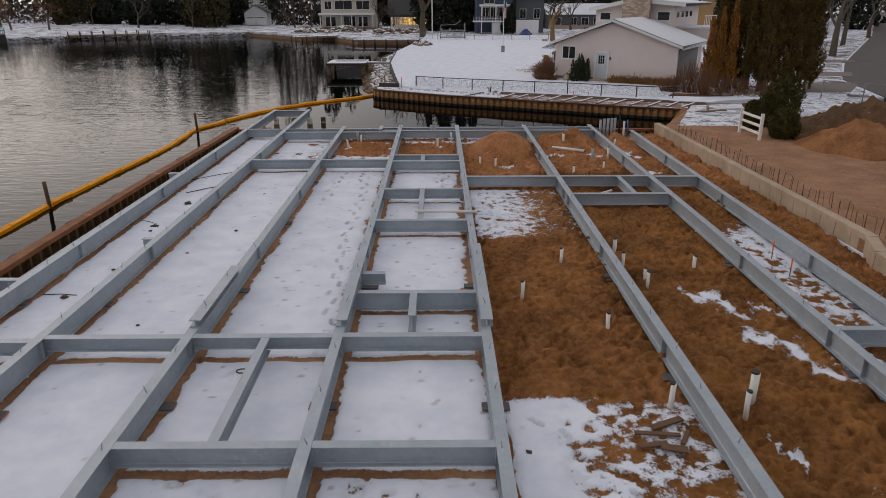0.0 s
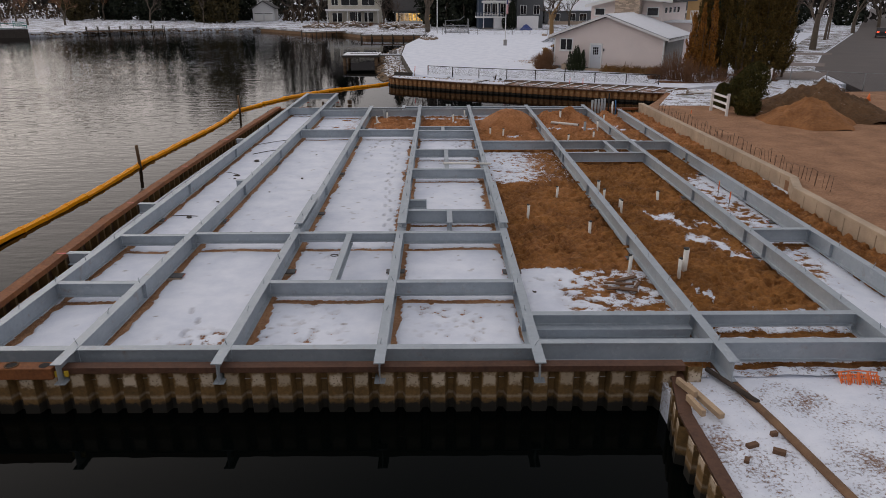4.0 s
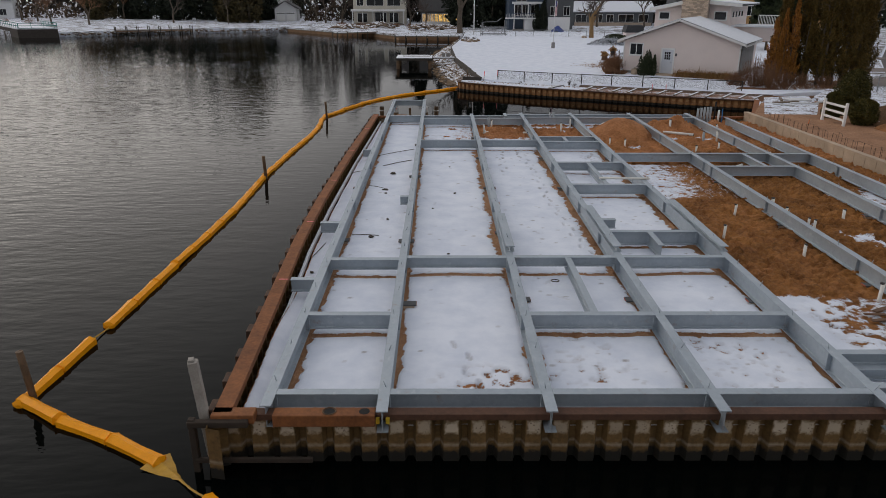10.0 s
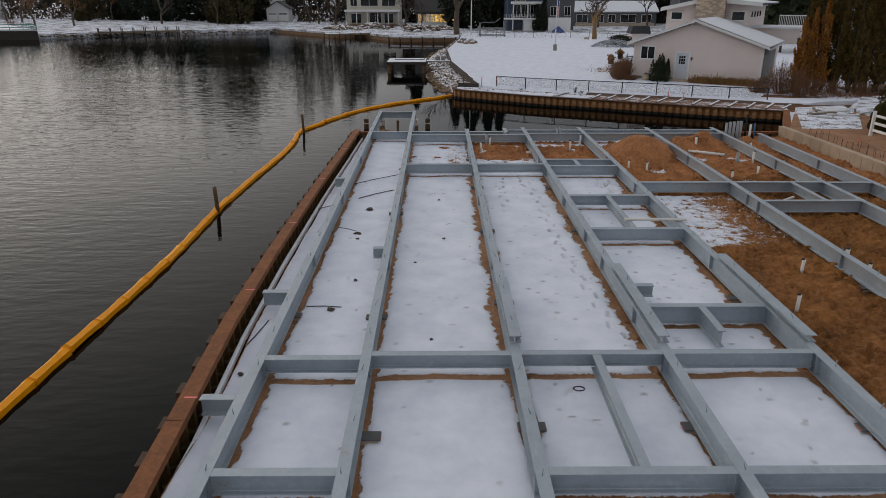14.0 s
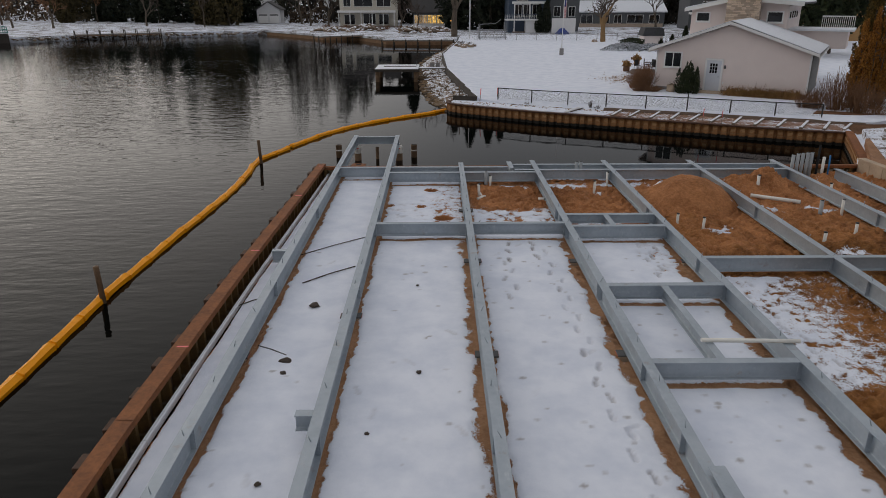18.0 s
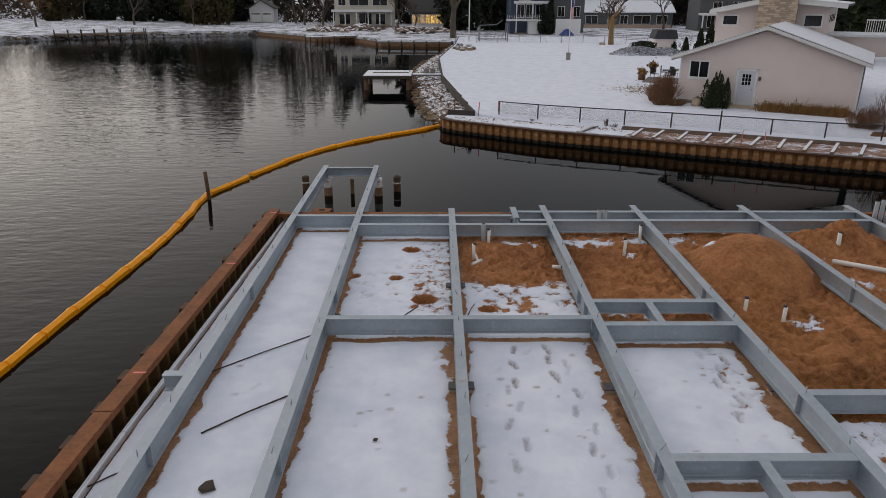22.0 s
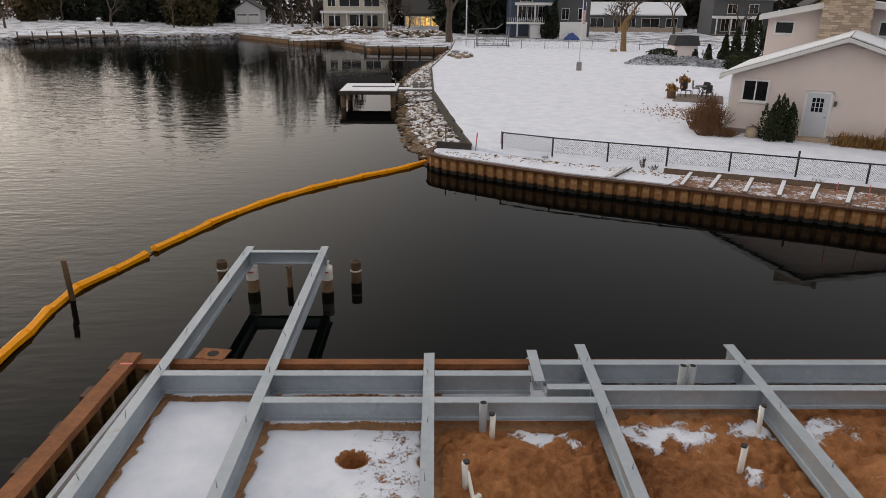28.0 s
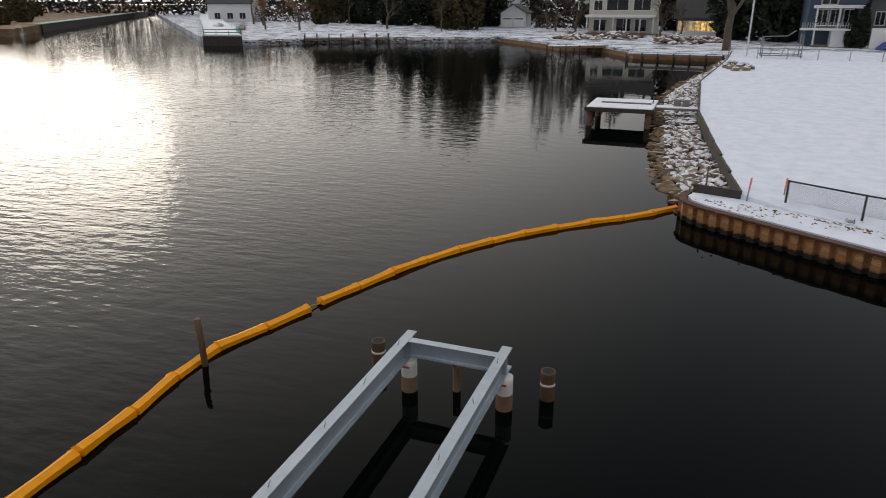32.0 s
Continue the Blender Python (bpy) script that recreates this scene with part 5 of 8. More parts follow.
M_TWIGRED = plain("reddish_twigs", (0.21, 0.105, 0.05), .85, vary=.3)
M_BARK = plain("tree_bark", (0.105, 0.082, 0.060), .9, vary=.4, bump=.6, distance=.03, grain=14)
M_BARKTAN = plain("tan_tree_bark", (0.24, 0.145, 0.062), .9, vary=.3, bump=.5, distance=.03, grain=14)


def crown_points(n, h, r, base, seed, kind="cone", lobes=5):
    """Places of leaves in a crown: dense near an uneven outer skin, with gaps."""
    q = np.random.RandomState(seed)
    pts = []
    ph = q.uniform(0, math.tau, 6)
    if kind == "feather":
        # sprays that rise steeply from the stem, each a tuft of its own
        sprays = max(40, n // 110)
        for _ in range(sprays):
            z, a = q.uniform(0, .97) ** 1.1, q.uniform(0, math.tau)
            reach = r * min(1, .78 + 1.2 * z) * (1 - z ** 1.6) * q.uniform(.45, 1.12) + .05 * r
            rise = q.uniform(.6, 1.5) * (.45 + .07 * h)
            k = n // sprays
            s = np.clip(q.beta(3.0, 1.6, k), 0, 1)
            thick = r * .15 * (1.15 - s)
            foot = base + (h - base) * z * .93
            pts += list(zip(reach * s * math.cos(a) + q.normal(0, 1, k) * thick, reach * s * math.sin(a) + q.normal(0, 1, k) * thick,
                            np.minimum(foot + rise * s ** 1.6 + q.normal(0, .09, k), h + .3)))
        return np.array(pts)
    while len(pts) < n:
        z = q.uniform(0, 1)
        a = q.uniform(0, math.tau)
        if kind == "cone":
            prof = (1 - z) ** .75 * min(1, .45 + z * 4)
        elif kind == "column":
            prof = min(1, .55 + 2.2 * z) * (1 - z ** 3.2)
        else:
            prof = math.sqrt(max(0, 1 - (2 * z - .86) ** 2 / 1.3))
        bump = 1 + .16 * math.sin(lobes * a + ph[0] + 4 * z) + .13 * math.sin(9 * z + ph[1] + 2 * a) + .10 * math.sin(17 * z + 3 * a + ph[2])
        if math.sin(5 * a + 13 * z + ph[3]) * math.sin(21 * z + ph[4]) > .55 and q.uniform() < .7:
            continue
        rad = r * prof * bump * (1 - abs(q.normal()) * .22)
        if rad < 0:
            continue
        pts.append((rad * math.cos(a), rad * math.sin(a), base + (h - base) * z))
    return np.array(pts)


def evergreen(x, y, z, h, r, mat, label, n=3200, size=.16, base=.4, kind="cone", seed=1, bark=None, group="evergreen trees", name="evergreen_tree", trunks=1, upright=.6):
    t = empty(name, pose(x, y, z), label=label, category="shrub" if h < 3.2 else "tree", group=group)
    for k in range(trunks):
        ox, oy = (0, 0) if trunks == 1 else (random.uniform(-.5, .5) * r, random.uniform(-.3, .3) * r)
        trunk = part("trunk", tube([(ox, oy, -.3), (ox * 1.1, oy, h * .4), (ox * .6, oy * .6, h * .9)], max(.03, h * .013), 7, taper=.015), bark or M_BARK, t)
        for j in range(0 if name == "far_evergreen" else 5):
            a, zz = random.uniform(0, math.tau), h * random.uniform(.12, .8)
            part("limb", tube([(ox, oy, zz), (ox + r * .65 * math.cos(a), oy + r * .65 * math.sin(a), zz + r * .3)], .03, 5, taper=.01), bark or M_BARK, trunk)
    me = leaf_mesh("crown", crown_points(n, h, r, base, seed, kind), size, upright, seed)
    me.materials.append(mat)
    share("crown", me, t, pose(0, 0, 0))
    return t


def bare_tree(x, y, z, h, r, label, mat=None, seed=1, depth=4, spread=.55, group="bare trees", twig=None, name="bare_tree", category="tree"):
    q = random.Random(seed)
    t = empty(name, pose(x, y, z), label=label, category=category, group=group)
    big, small = bmesh.new(), bmesh.new()

    def grow(p, d, ln, rad, lev):
        bend = Vector((q.uniform(-.2, .2), q.uniform(-.2, .2), q.uniform(0, .12)))
        mid = p + d * ln * .5
        d2 = (d + bend).normalized()
        end = mid + d2 * ln * .5
        bm = big if lev < 2 else small
        tube([p, mid, end], rad, 7 if lev == 0 else 5 if lev < 3 else 3, bm, caps=False, taper=rad * .62)
        if lev >= depth:
            return
        for k in range(q.choice((2, 3, 3)) + (1 if lev else 0)):
            a = q.uniform(0, math.tau)
            side = d2.orthogonal().normalized()
            side.rotate(Matrix.Rotation(a, 3, d2))
            nd = (d2 * (1 - spread * .5) + side * spread * q.uniform(.6, 1.2) + Vector((0, 0, .12))).normalized()
            grow(p + (end - p) * q.uniform(.55, 1) if k else end, nd, ln * q.uniform(.55, .78), rad * q.uniform(.42, .6), lev + 1)

    grow(Vector((0, 0, -.3)), Vector((q.uniform(-.08, .08), q.uniform(-.08, .08), 1)).normalized(), h * .34, r, 0)
    part("trunk", big, mat or M_BARK, t)
    part("branchwork", small, twig or M_TWIG, t)
    return t


def brush(x, y, z, r, h, n, mat, label, seed, name="dry_bush", group="dry bushes"):
    """Many thin stems from one foot."""
    q = random.Random(seed)
    bm = bmesh.new()
    for _ in range(n):
        a, s = q.uniform(0, math.tau), q.uniform(.1, 1)
        foot = Vector((r * .35 * s * math.cos(a), r * .35 * s * math.sin(a), -.05))
        top = Vector((r * s * math.cos(a + q.uniform(-.4, .4)), r * s * math.sin(a), h * q.uniform(.55, 1) * (1.1 - .4 * s)))
        mid = (foot + top) / 2 + Vector((q.uniform(-.1, .1) * r, q.uniform(-.1, .1) * r, .1 * h))
        tube([foot, mid, top], .012, 3, bm, caps=False, taper=.005)
        if q.random() < .6:
            tube([mid, mid + Vector((q.uniform(-.3, .3) * r, q.uniform(-.3, .3) * r, h * .3))], .008, 3, bm, caps=False, taper=.004)
    return tagged(link(name, bm, mat, m=pose(x, y, z)), label, "bush", group)


# ---- the house ----
HU = -31.5
HOUSE = (11.0, 60.95, 0.15)
house = empty("house", pose(*HOUSE, 0, 0, HU), label="pale siding house with low snowy gables and a stone chimney", category="house")
M_GLASSDARK = plain("dark_window_glass", (0.012, 0.014, 0.016), .06, vary=.1, bump=0)
M_STONE = plain("buff_stone", (0.52, 0.41, 0.315), .85, vary=.22, bump=.5, distance=.02, spread=.9, local=True)
M_MORTAR = plain("pale_mortar", (0.36, 0.30, 0.25), .9)
# grey of foundation and pole base, and of the garage side's painted shade
M_FOUNDSHADE = plain("foundation_and_shade_grey", (0.25, 0.24, 0.23), .9)
M_SHINGLE = plain("dark_shingle", (0.055, 0.055, 0.058), .9, vary=.3)
M_DOOR = plain("grey_white_door", (0.60, 0.62, 0.66), .5, vary=.05)


def lap_wall(name, u0, u1, top_of, v, z0, parent, mat, step=.135, top=9.0):
    """Lapped boards across a wall whose top edge is a function of u; each board leans out at its foot."""
    bm = bmesh.new()
    z = z0
    while z < top:
        pts = []
        cols = 24
        for k in range(cols + 1):
            u = u0 + (u1 - u0) * k / cols
            hi = min(z + step, top_of(u))
            pts.append((u, hi if hi > z else None))
        for (ua, ha), (ub, hb) in zip(pts, pts[1:]):
            if ha is None and hb is None:
                continue
            ha, hb = ha or z + .001, hb or z + .001
            q = [(ua, v - .045, z), (ub, v - .045, z), (ub, v - .004, hb), (ua, v - .004, ha)]
            foot = [(ua, v, z), (ub, v, z), (ub, v - .045, z), (ua, v - .045, z)]
            for poly in (q, foot):
                bm.faces.new([bm.verts.new(p) for p in poly])
        z += step
    bmesh.ops.remove_doubles(bm, verts=bm.verts[:], dist=.0005)
    return part(name, bm, mat, parent)


def window(u0, u1, z0, z1, v, parent, panes=2, name="window", mat=None, glass=None, rows=1):
    w = part(name, box(u0 - .07, v - .075, z0 - .07, u1 + .07, v - .02, z1 + .07, .006), mat or M_TRIM, parent)
    part("sill", box(u0 - .12, v - .125, z0 - .12, u1 + .12, v - .03, z0 - .07, .006), mat or M_TRIM, w)
    dw, dh = (u1 - u0) / panes, (z1 - z0) / rows
    for k in range(panes):
        for j in range(rows):
            part("pane", box(u0 + dw * k + .035, v - .083, z0 + dh * j + .03, u0 + dw * (k + 1) - .035, v - .076, z0 + dh * (j + 1) - .03), glass or M_GLASSDARK, w)
    return w


APEX, EAVE, UA = 4.62, 2.86, 4.95
gable = lambda u: EAVE + (APEX - EAVE) * (1 - abs(u - UA) / (UA if u < UA else 10.3 - UA))
part("core", prism([(0.01, 0), (10.29, 0), (10.29, EAVE), (UA, APEX), (0.01, EAVE)], 8.9, "y", start=.01), M_SIDING, house, "pale pink siding")
part("foundation", box(-.01, -.01, -.2, 10.31, 8.9, .16), M_FOUNDSHADE, house, "grey concrete foundation")
lap_wall("siding", 0, 10.3, gable, 0, .16, house, M_SIDING, top=APEX)
for s, (ua, ub, za, zb) in enumerate(((-.55, UA, EAVE - .10, APEX + .10), (UA, 10.75, APEX + .10, EAVE - .12))):
    part("roof", prism([(ua, za), (ub, zb), (ub, zb + .13), (ua, za + .13)], 9.6, "y", start=-.45), M_SHINGLE, house, "low gable roof")
    part("roof_snow", prism([(ua + .05, za + .133), (ub - .02 * s, zb + .133), (ub - .02 * s, zb + .185), (ua + .05, za + .185)], 9.35, "y", start=-.34), M_ROOFSNOW, house, "thin snow on the roof")
    part("rake_board", prism([(ua, za - .07), (ub, zb - .07), (ub, zb + .12), (ua, za + .12)], .05, "y", start=-.50), M_TRIM, house, "white rake board")
    part("fascia", box((ua if s == 0 else ub - .03), -.45, (za if s == 0 else zb) - .14, (ua + .03 if s == 0 else ub), 9.1, (za if s == 0 else zb) + .12), M_TRIM, house)
part("corner_board", box(-.02, -.06, .1, .08, -.001, EAVE - .1), M_TRIM, house)
part("corner_board", box(10.22, -.06, .1, 10.32, -.001, EAVE - .1), M_TRIM, house)
window(.62, 1.78, 1.62, 2.62, 0, house)
door = part("door", box(3.62, -.075, .06, 4.62, -.02, 2.18, .008), M_DOOR, house, "grey-white half-glazed door")
for k in range(3):
    for j in range(3):
        part("pane", box(3.86 + k * .18, -.083, 1.30 + j * .23, 4.00 + k * .18, -.076, 1.50 + j * .23), M_GLASSDARK, door)
part("door_frame", box(3.50, -.085, .04, 3.62, -.012, 2.30), M_TRIM, door), part("door_frame", box(4.62, -.085, .04, 4.74, -.012, 2.30), M_TRIM, door), part("door_frame", box(3.50, -.085, 2.18, 4.74, -.012, 2.30), M_TRIM, door)
part("door_knob", tube([(4.50, -.06, 1.05), (4.50, -.12, 1.05)], .03, 8), M_PLATE, door)
part("door_step", box(3.4, -.75, -.25, 4.9, -.02, .06, .01), M_CONC, house)
lamp = part("wall_lamp", box(4.80, -.14, 1.62, 4.93, -.03, 1.86, .02), M_PLATE, house, "small grey wall lantern")
part("socket_box", box(4.80, -.06, .55, 4.90, -.02, .70), M_TRIM, house)
# upper storey
lower_parts = set(house.children)
utop = lambda u: 5.55 + .75 * (1 - abs(u - 4.7) / (3.9 if u < 4.7 else 5.8))
part("upper_core", prism([(1.0, 2.9), (8.3, 2.9), (8.3, 5.75), (4.7, 6.25), (1.0, 5.5)], 10.0, "y", start=5.01), M_SIDING, house, "pale siding upper storey")
lap_wall("upper_siding", 1.0, 8.3, utop, 5.0, 2.9, house, M_SIDING, top=6.3)
for s, (ua, ub, za, zb) in enumerate(((.55, 4.7, 5.42, 6.30), (4.7, 9.4, 6.30, 5.88))):
    part("upper_roof", prism([(ua, za), (ub, zb), (ub, zb + .14), (ua, za + .14)], 11.0, "y", start=4.3), M_SHINGLE, house)
    part("upper_roof_snow", prism([(ua + .04, za + .142), (ub, zb + .142), (ub, zb + .22), (ua + .04, za + .22)], 10.9, "y", start=4.36), M_ROOFSNOW, house, "thin snow on the roof")
    part("upper_rake_board", prism([(ua, za - .13), (ub, zb - .13), (ub, zb + .145), (ua, za + .145)], .05, "y", start=4.25), M_TRIM, house, "white rake board")
window(1.45, 2.45, 4.55, 5.20, 5.0, house, 1)
window(6.85, 7.95, 4.55, 5.30, 5.0, house, 1)
for k in range(4):
    w = part("side_window", box(8.30, 5.9 + k * 1.7, 4.75, 8.34, 6.9 + k * 1.7, 5.35, .005), M_TRIM, house)
    part("pane", box(8.341, 5.98 + k * 1.7, 4.80, 8.348, 6.82 + k * 1.7, 5.30), M_GLASSDARK, w)
# chimney of single stones
chim = part("chimney", box(3.42, 4.42, 3.0, 5.88, 5.2, 8.0), M_MORTAR, house, "wide buff stone chimney")
rs = random.Random(4)
stones = []
for _ in range(6):
    w, h = rs.uniform(.22, .46), .115
    b = box(0, 0, 0, w, .05, h, .015)
    for v in b.verts:
        v.co += Vector((rs.uniform(-.012, .012), rs.uniform(-.015, .01), rs.uniform(-.008, .008)))
    me = bpy.data.meshes.new("stone")
    b.to_mesh(me)
    b.free()
    me.materials.append(M_STONE)
    stones.append((w, me))
z = 4.0
while z < 7.9:
    u = 3.40 + rs.uniform(-.1, .05)
    while u < 5.80:
        w, me = rs.choice(stones)
        share("stone", me, chim, pose(min(max(u, 3.38), 5.90 - w), 4.375, z))
        u += w + .012
    z += .128
# back wing with a railed deck
part("back_wing", box(8.3, 6.0, 2.6, 12.6, 10.2, 3.9), M_SIDING, house, "pale siding back wing")
part("back_roof", box(8.4, 5.7, 3.9, 13.0, 10.4, 4.05), M_ROOFSNOW, house, "snowy flat roof")
rail = part("deck_rail", box(10.6, 6.9, 4.95, 12.9, 6.97, 5.03), M_TRIM, house, "white balustrade")
part("rail_foot", box(10.6, 6.9, 4.12, 12.9, 6.97, 4.18), M_TRIM, rail)
for k in range(17):
    part("baluster", box(10.62 + k * .14, 6.91, 4.18, 10.66 + k * .14, 6.96, 4.95), M_TRIM, rail)
for ob in set(house.children) - lower_parts:
    ob.matrix_basis = pose(-.3, 3.3, 0) if ob == chim else pose(-.8, 4.0, 0)
# flat grey panel over the siding: the side's shade is in its colour
part("side_shade_panel", box(10.31, .3, .1, 10.35, 7.0, 2.7), M_FOUNDSHADE, house, "garage side with its shade put into the grey colour")

# planting and things round the house
def house_at(u, v):
    c, s = math.cos(radians(HU)), math.sin(radians(HU))
    return HOUSE[0] + u * c - v * s, HOUSE[1] + u * s + v * c


x, y = house_at(2.65, -.85)
yew = empty("yew_bush", pose(x, y, .05), label="dark upright yew bush beside the white door", category="shrub", group="house planting")
part("trunk", tube([(0, 0, -.2), (0, 0, 1.2)], .05, 6), M_BARK, yew)
qy = random.Random(12)
spikes = []
for k in range(13):
    a2, s2 = k * 2.4, .84 * math.sqrt(k / 13)
    spikes.append(crown_points(420, 2.30 - .85 * s2 + qy.uniform(-.25, .2), .27, .0, 30 + k, "column") + np.array((s2 * math.cos(a2), s2 * math.sin(a2), 0)))
me = leaf_mesh("crown", np.concatenate(spikes), .07, 1.0, 3)
me.materials.append(M_GREEN)
share("crown", me, yew, pose(0, 0, 0))
for k, u in enumerate((5.6, 6.3, 7.1, 7.6, 8.3, 9.0, 9.6)):
    x, y = house_at(u, -.75)
    q = np.random.RandomState(60 + k)
    pts = np.stack([q.normal(0, .26, 900), q.normal(0, .18, 900), np.abs(q.normal(0, .2, 900))], 1)
    me = leaf_mesh("dry_grass", pts, .22, 2.6, k, wide=.06)
    me.materials.append(M_DRY)
    tagged(new("dry_grass", me), "tuft of dry tan ornamental grass against the house", "grass", "grass tufts").matrix_basis = pose(x, y, .05)
for k, (x, y, r, h) in enumerate(((10.2, 60.6, 1.1, 1.7), (9.8, 61.6, 1.1, 1.5), (10.7, 62.6, 1.1, 1.9), (9.6, 60.0, .9, .8), (10.5, 59.7, .9, .5))):
    brush(x, y, .03, r, h, 260, M_TWIGRED, "dry reddish brown bush beside the house", 80 + k)
# meter barrel with a short fence panel
tagged(link("stone_barrel", tube([(-.05, 0, 0), (0, 0, .2), (0, 0, .5), (.05, 0, .62)], .30, 12), M_CONC, m=pose(*house_at(1.45, -.85), .03)), "pale round stone urn by the house corner", "urn")

# ---- chain link fences ----
def mesh_wire(w, h, pitch=.085):
    """Slanting wires of a fence panel, as thin bars in one mesh."""
    bm = bmesh.new()
    n = int((w + h) / pitch)
    for s in (1, -1):
        for k in range(n):
            a0 = k * pitch - h
            x0, x1 = a0, a0 + h
            z0, z1 = 0, h
            if x0 < 0:
                z0 -= x0
                x0 = 0
            if x1 > w:
                z1 -= x1 - w
                x1 = w
            if z1 - z0 < .02:
                continue
            p, q2 = Vector((x0 if s > 0 else w - x0, 0, z0)), Vector((x1 if s > 0 else w - x1, 0, z1))
            d = Vector((0, .0035, 0))
            e = Vector((-(q2 - p).z, 0, (q2 - p).x)).normalized() * .0035
            v = [bm.verts.new(c) for c in (p + e, p - e, q2 - e, q2 + e)]
            bm.faces.new(v)
            v = [bm.verts.new(c) for c in (p + d, p - d, q2 - d, q2 + d)]
            bm.faces.new(v)
    return bm


M_FENCE = plain("black_fence_steel", (0.022, 0.022, 0.022), .5)
M_FENCEGREY = plain("grey_fence_steel", (0.22, 0.225, 0.23), .5)


def chain_fence(line, base, top, mat, label, step=2.45, pitch=.085, tall=()):
    f = empty("chain_link_fence", pose(line[0][0], line[0][1], 0), label=label, category="fence", group="chain link fences")
    pts = resample(line, step)
    ox, oy = line[0]
    for k, (x, y, hd) in enumerate(pts):
        post_ = part("fence_post", tube([(x - ox, y - oy, base - .3), (x - ox, y - oy, top + (.28 if k in tall else .03))], .042, 7), mat, f)
        if k + 1 < len(pts):
            x2, y2, _ = pts[k + 1]
            part("top_rail", tube([(x - ox, y - oy, top), (x2 - ox, y2 - oy, top)], .032, 6), mat, f)
            ln = math.dist((x, y), (x2, y2))
            part("wire_mesh", mesh_wire(ln, top - base - .05, pitch), mat, f, m=pose(x - ox, y - oy, base + .02, 0, 0, math.degrees(math.atan2(y2 - y, x2 - x))))
    return f


chain_fence([(-1.05, 57.6), (2.0, 55.85), (5.4, 54.5), (10.2, 52.5), (14.7, 50.45), (19.5, 48.6)], -.14, .58, M_FENCE, "low black chain link fence along the snowy strip", 2.56, tall=(5,))
chain_fence([(-2.3, 117.5), (20, 116), (45, 114.5)], .36, 1.42, M_FENCEGREY, "grey chain link fence across the far end of the lawn", 3.0, .22)

# ---- strip along the inlet wall ----
M_SOIL = plain("dark_leafy_soil", (0.10, 0.062, 0.040), .95, vary=.45, bump=.6, grain=20, distance=.03)
soil = [(5.6, 53.75), (10.2, 51.85), (14.7, 49.75), (19.5, 47.9)]
bank_ = empty("soil_edge", pose(0, 0, 0), label="dark leafy soil edge between the lawn and the lower strip", category="bank", kind="structure")
for p, q in zip(soil, soil[1:]):
    part("bank", prism([(.34, -.7), (.30, -.27), (.10, -.31), (-.20, -.375), (-.30, -.7)], math.dist(p, q) + .03, "x"), M_SOIL, bank_, m=pose(p[0], p[1], 0, 0, 0, math.degrees(math.atan2(q[1] - p[1], q[0] - p[0]))))
WHITEWOOD = plain("snowy_timber", (0.66, 0.66, 0.67), .75, vary=.15)
for x, y, x2, y2 in ((5.58, 51.4, 6.7, 53.5), (6.56, 50.95, 7.8, 53.1), (7.7, 50.4, 8.95, 52.6), (8.8, 49.9, 10.05, 52.1), (9.8, 49.4, 11.2, 51.6), (10.85, 48.9, 12.3, 51.1), (11.98, 48.3, 13.35, 50.5), (13.0, 47.8, 14.5, 50.0), (14.1, 47.3, 15.6, 49.5), (15.2, 46.8, 16.7, 49.0), (16.3, 46.4, 17.8, 48.6), (17.3, 46.2, 18.8, 48.1)):
    ln, hd = math.dist((x, y), (x2, y2)), math.degrees(math.atan2(y2 - y, x2 - x))
    t = tagged(link("tie_beam", box(0, -.09, -.1, ln, .09, .07, .01), M_WOOD, m=pose(x, y, -.40, 0, 0, hd)), "snow-covered timber tie behind the sheet pile wall", "timber", "tie timbers")
    part("snow_cap", box(.02, -.075, .072, ln - .02, .075, .098, .010), M_ROOFSNOW, t)
M_TIEGROUND = snowy_ground("brown_strip_snow", cover=.40, c1=(0.17, 0.092, 0.058), c2=(0.36, 0.215, 0.15), sharp=7)
slab([(5.2, 51.75), (8.1, 50.2), (12.0, 48.3), (17.2, 46.1), (18.9, 48.2), (14.6, 50.0), (10.2, 52.1), (6.6, 53.5)], -.395, -.8, M_TIEGROUND, "ground_ties", "brown earth and thin snow between the timber ties", "ground")
plank(3.5, 53.55, -.39, 2.2, .22, .08, 57, WHITEWOOD, "loose snowy board on the strip")
plank(3.8, 53.5, -.36, 2.0, .06, .05, 55, M_STICK, "loose dark board on the strip")
# dead leaves on the snow by the fence
q = np.random.RandomState(9)
lv = []
for _ in range(420):
    s = q.uniform(0, 1)
    x = -3.8 + 17 * s
    lv.append((x, np.interp(x, [-3.8, -1, 3.3, 8.2, 13.2], [57.8, 56.9, 54.7, 52.6, 50.4]) - abs(q.normal(0, .5)), -.385))
me = leaf_mesh("dead_leaves", np.array(lv), .07, 0, 3, flat=.15)
me.materials.append(M_DRY)
tagged(new("dead_leaves", me), "scattered dead leaves on the snow by the fence", "leaves", kind="stuff")
for k, (x, y, r, h) in enumerate(((4.9, 54.4, .25, .6), (5.3, 54.1, .35, .3), (0.9, 56.2, .4, .2), (11.2, 51.9, .5, .3))):
    brush(x, y, -.4, r, h, 22, M_TWIG, "small dry weed by the fence", 120 + k, "dry_weed", "dry weeds")
for k, (x, y, r, h) in enumerate(((19.5, 51.3, 1.3, 3.0), (20.3, 50.3, 1.2, 2.6), (18.6, 51.9, 1.0, 1.8), (21.3, 50.0, 1.5, .8), (23.0, 50.0, 1.5, .7), (24.6, 50.0, 1.4, .7))):
    brush(x, y, -.3, r, h, 170, M_TWIGRED, "bare reddish brown shrub behind the fence", 140 + k)

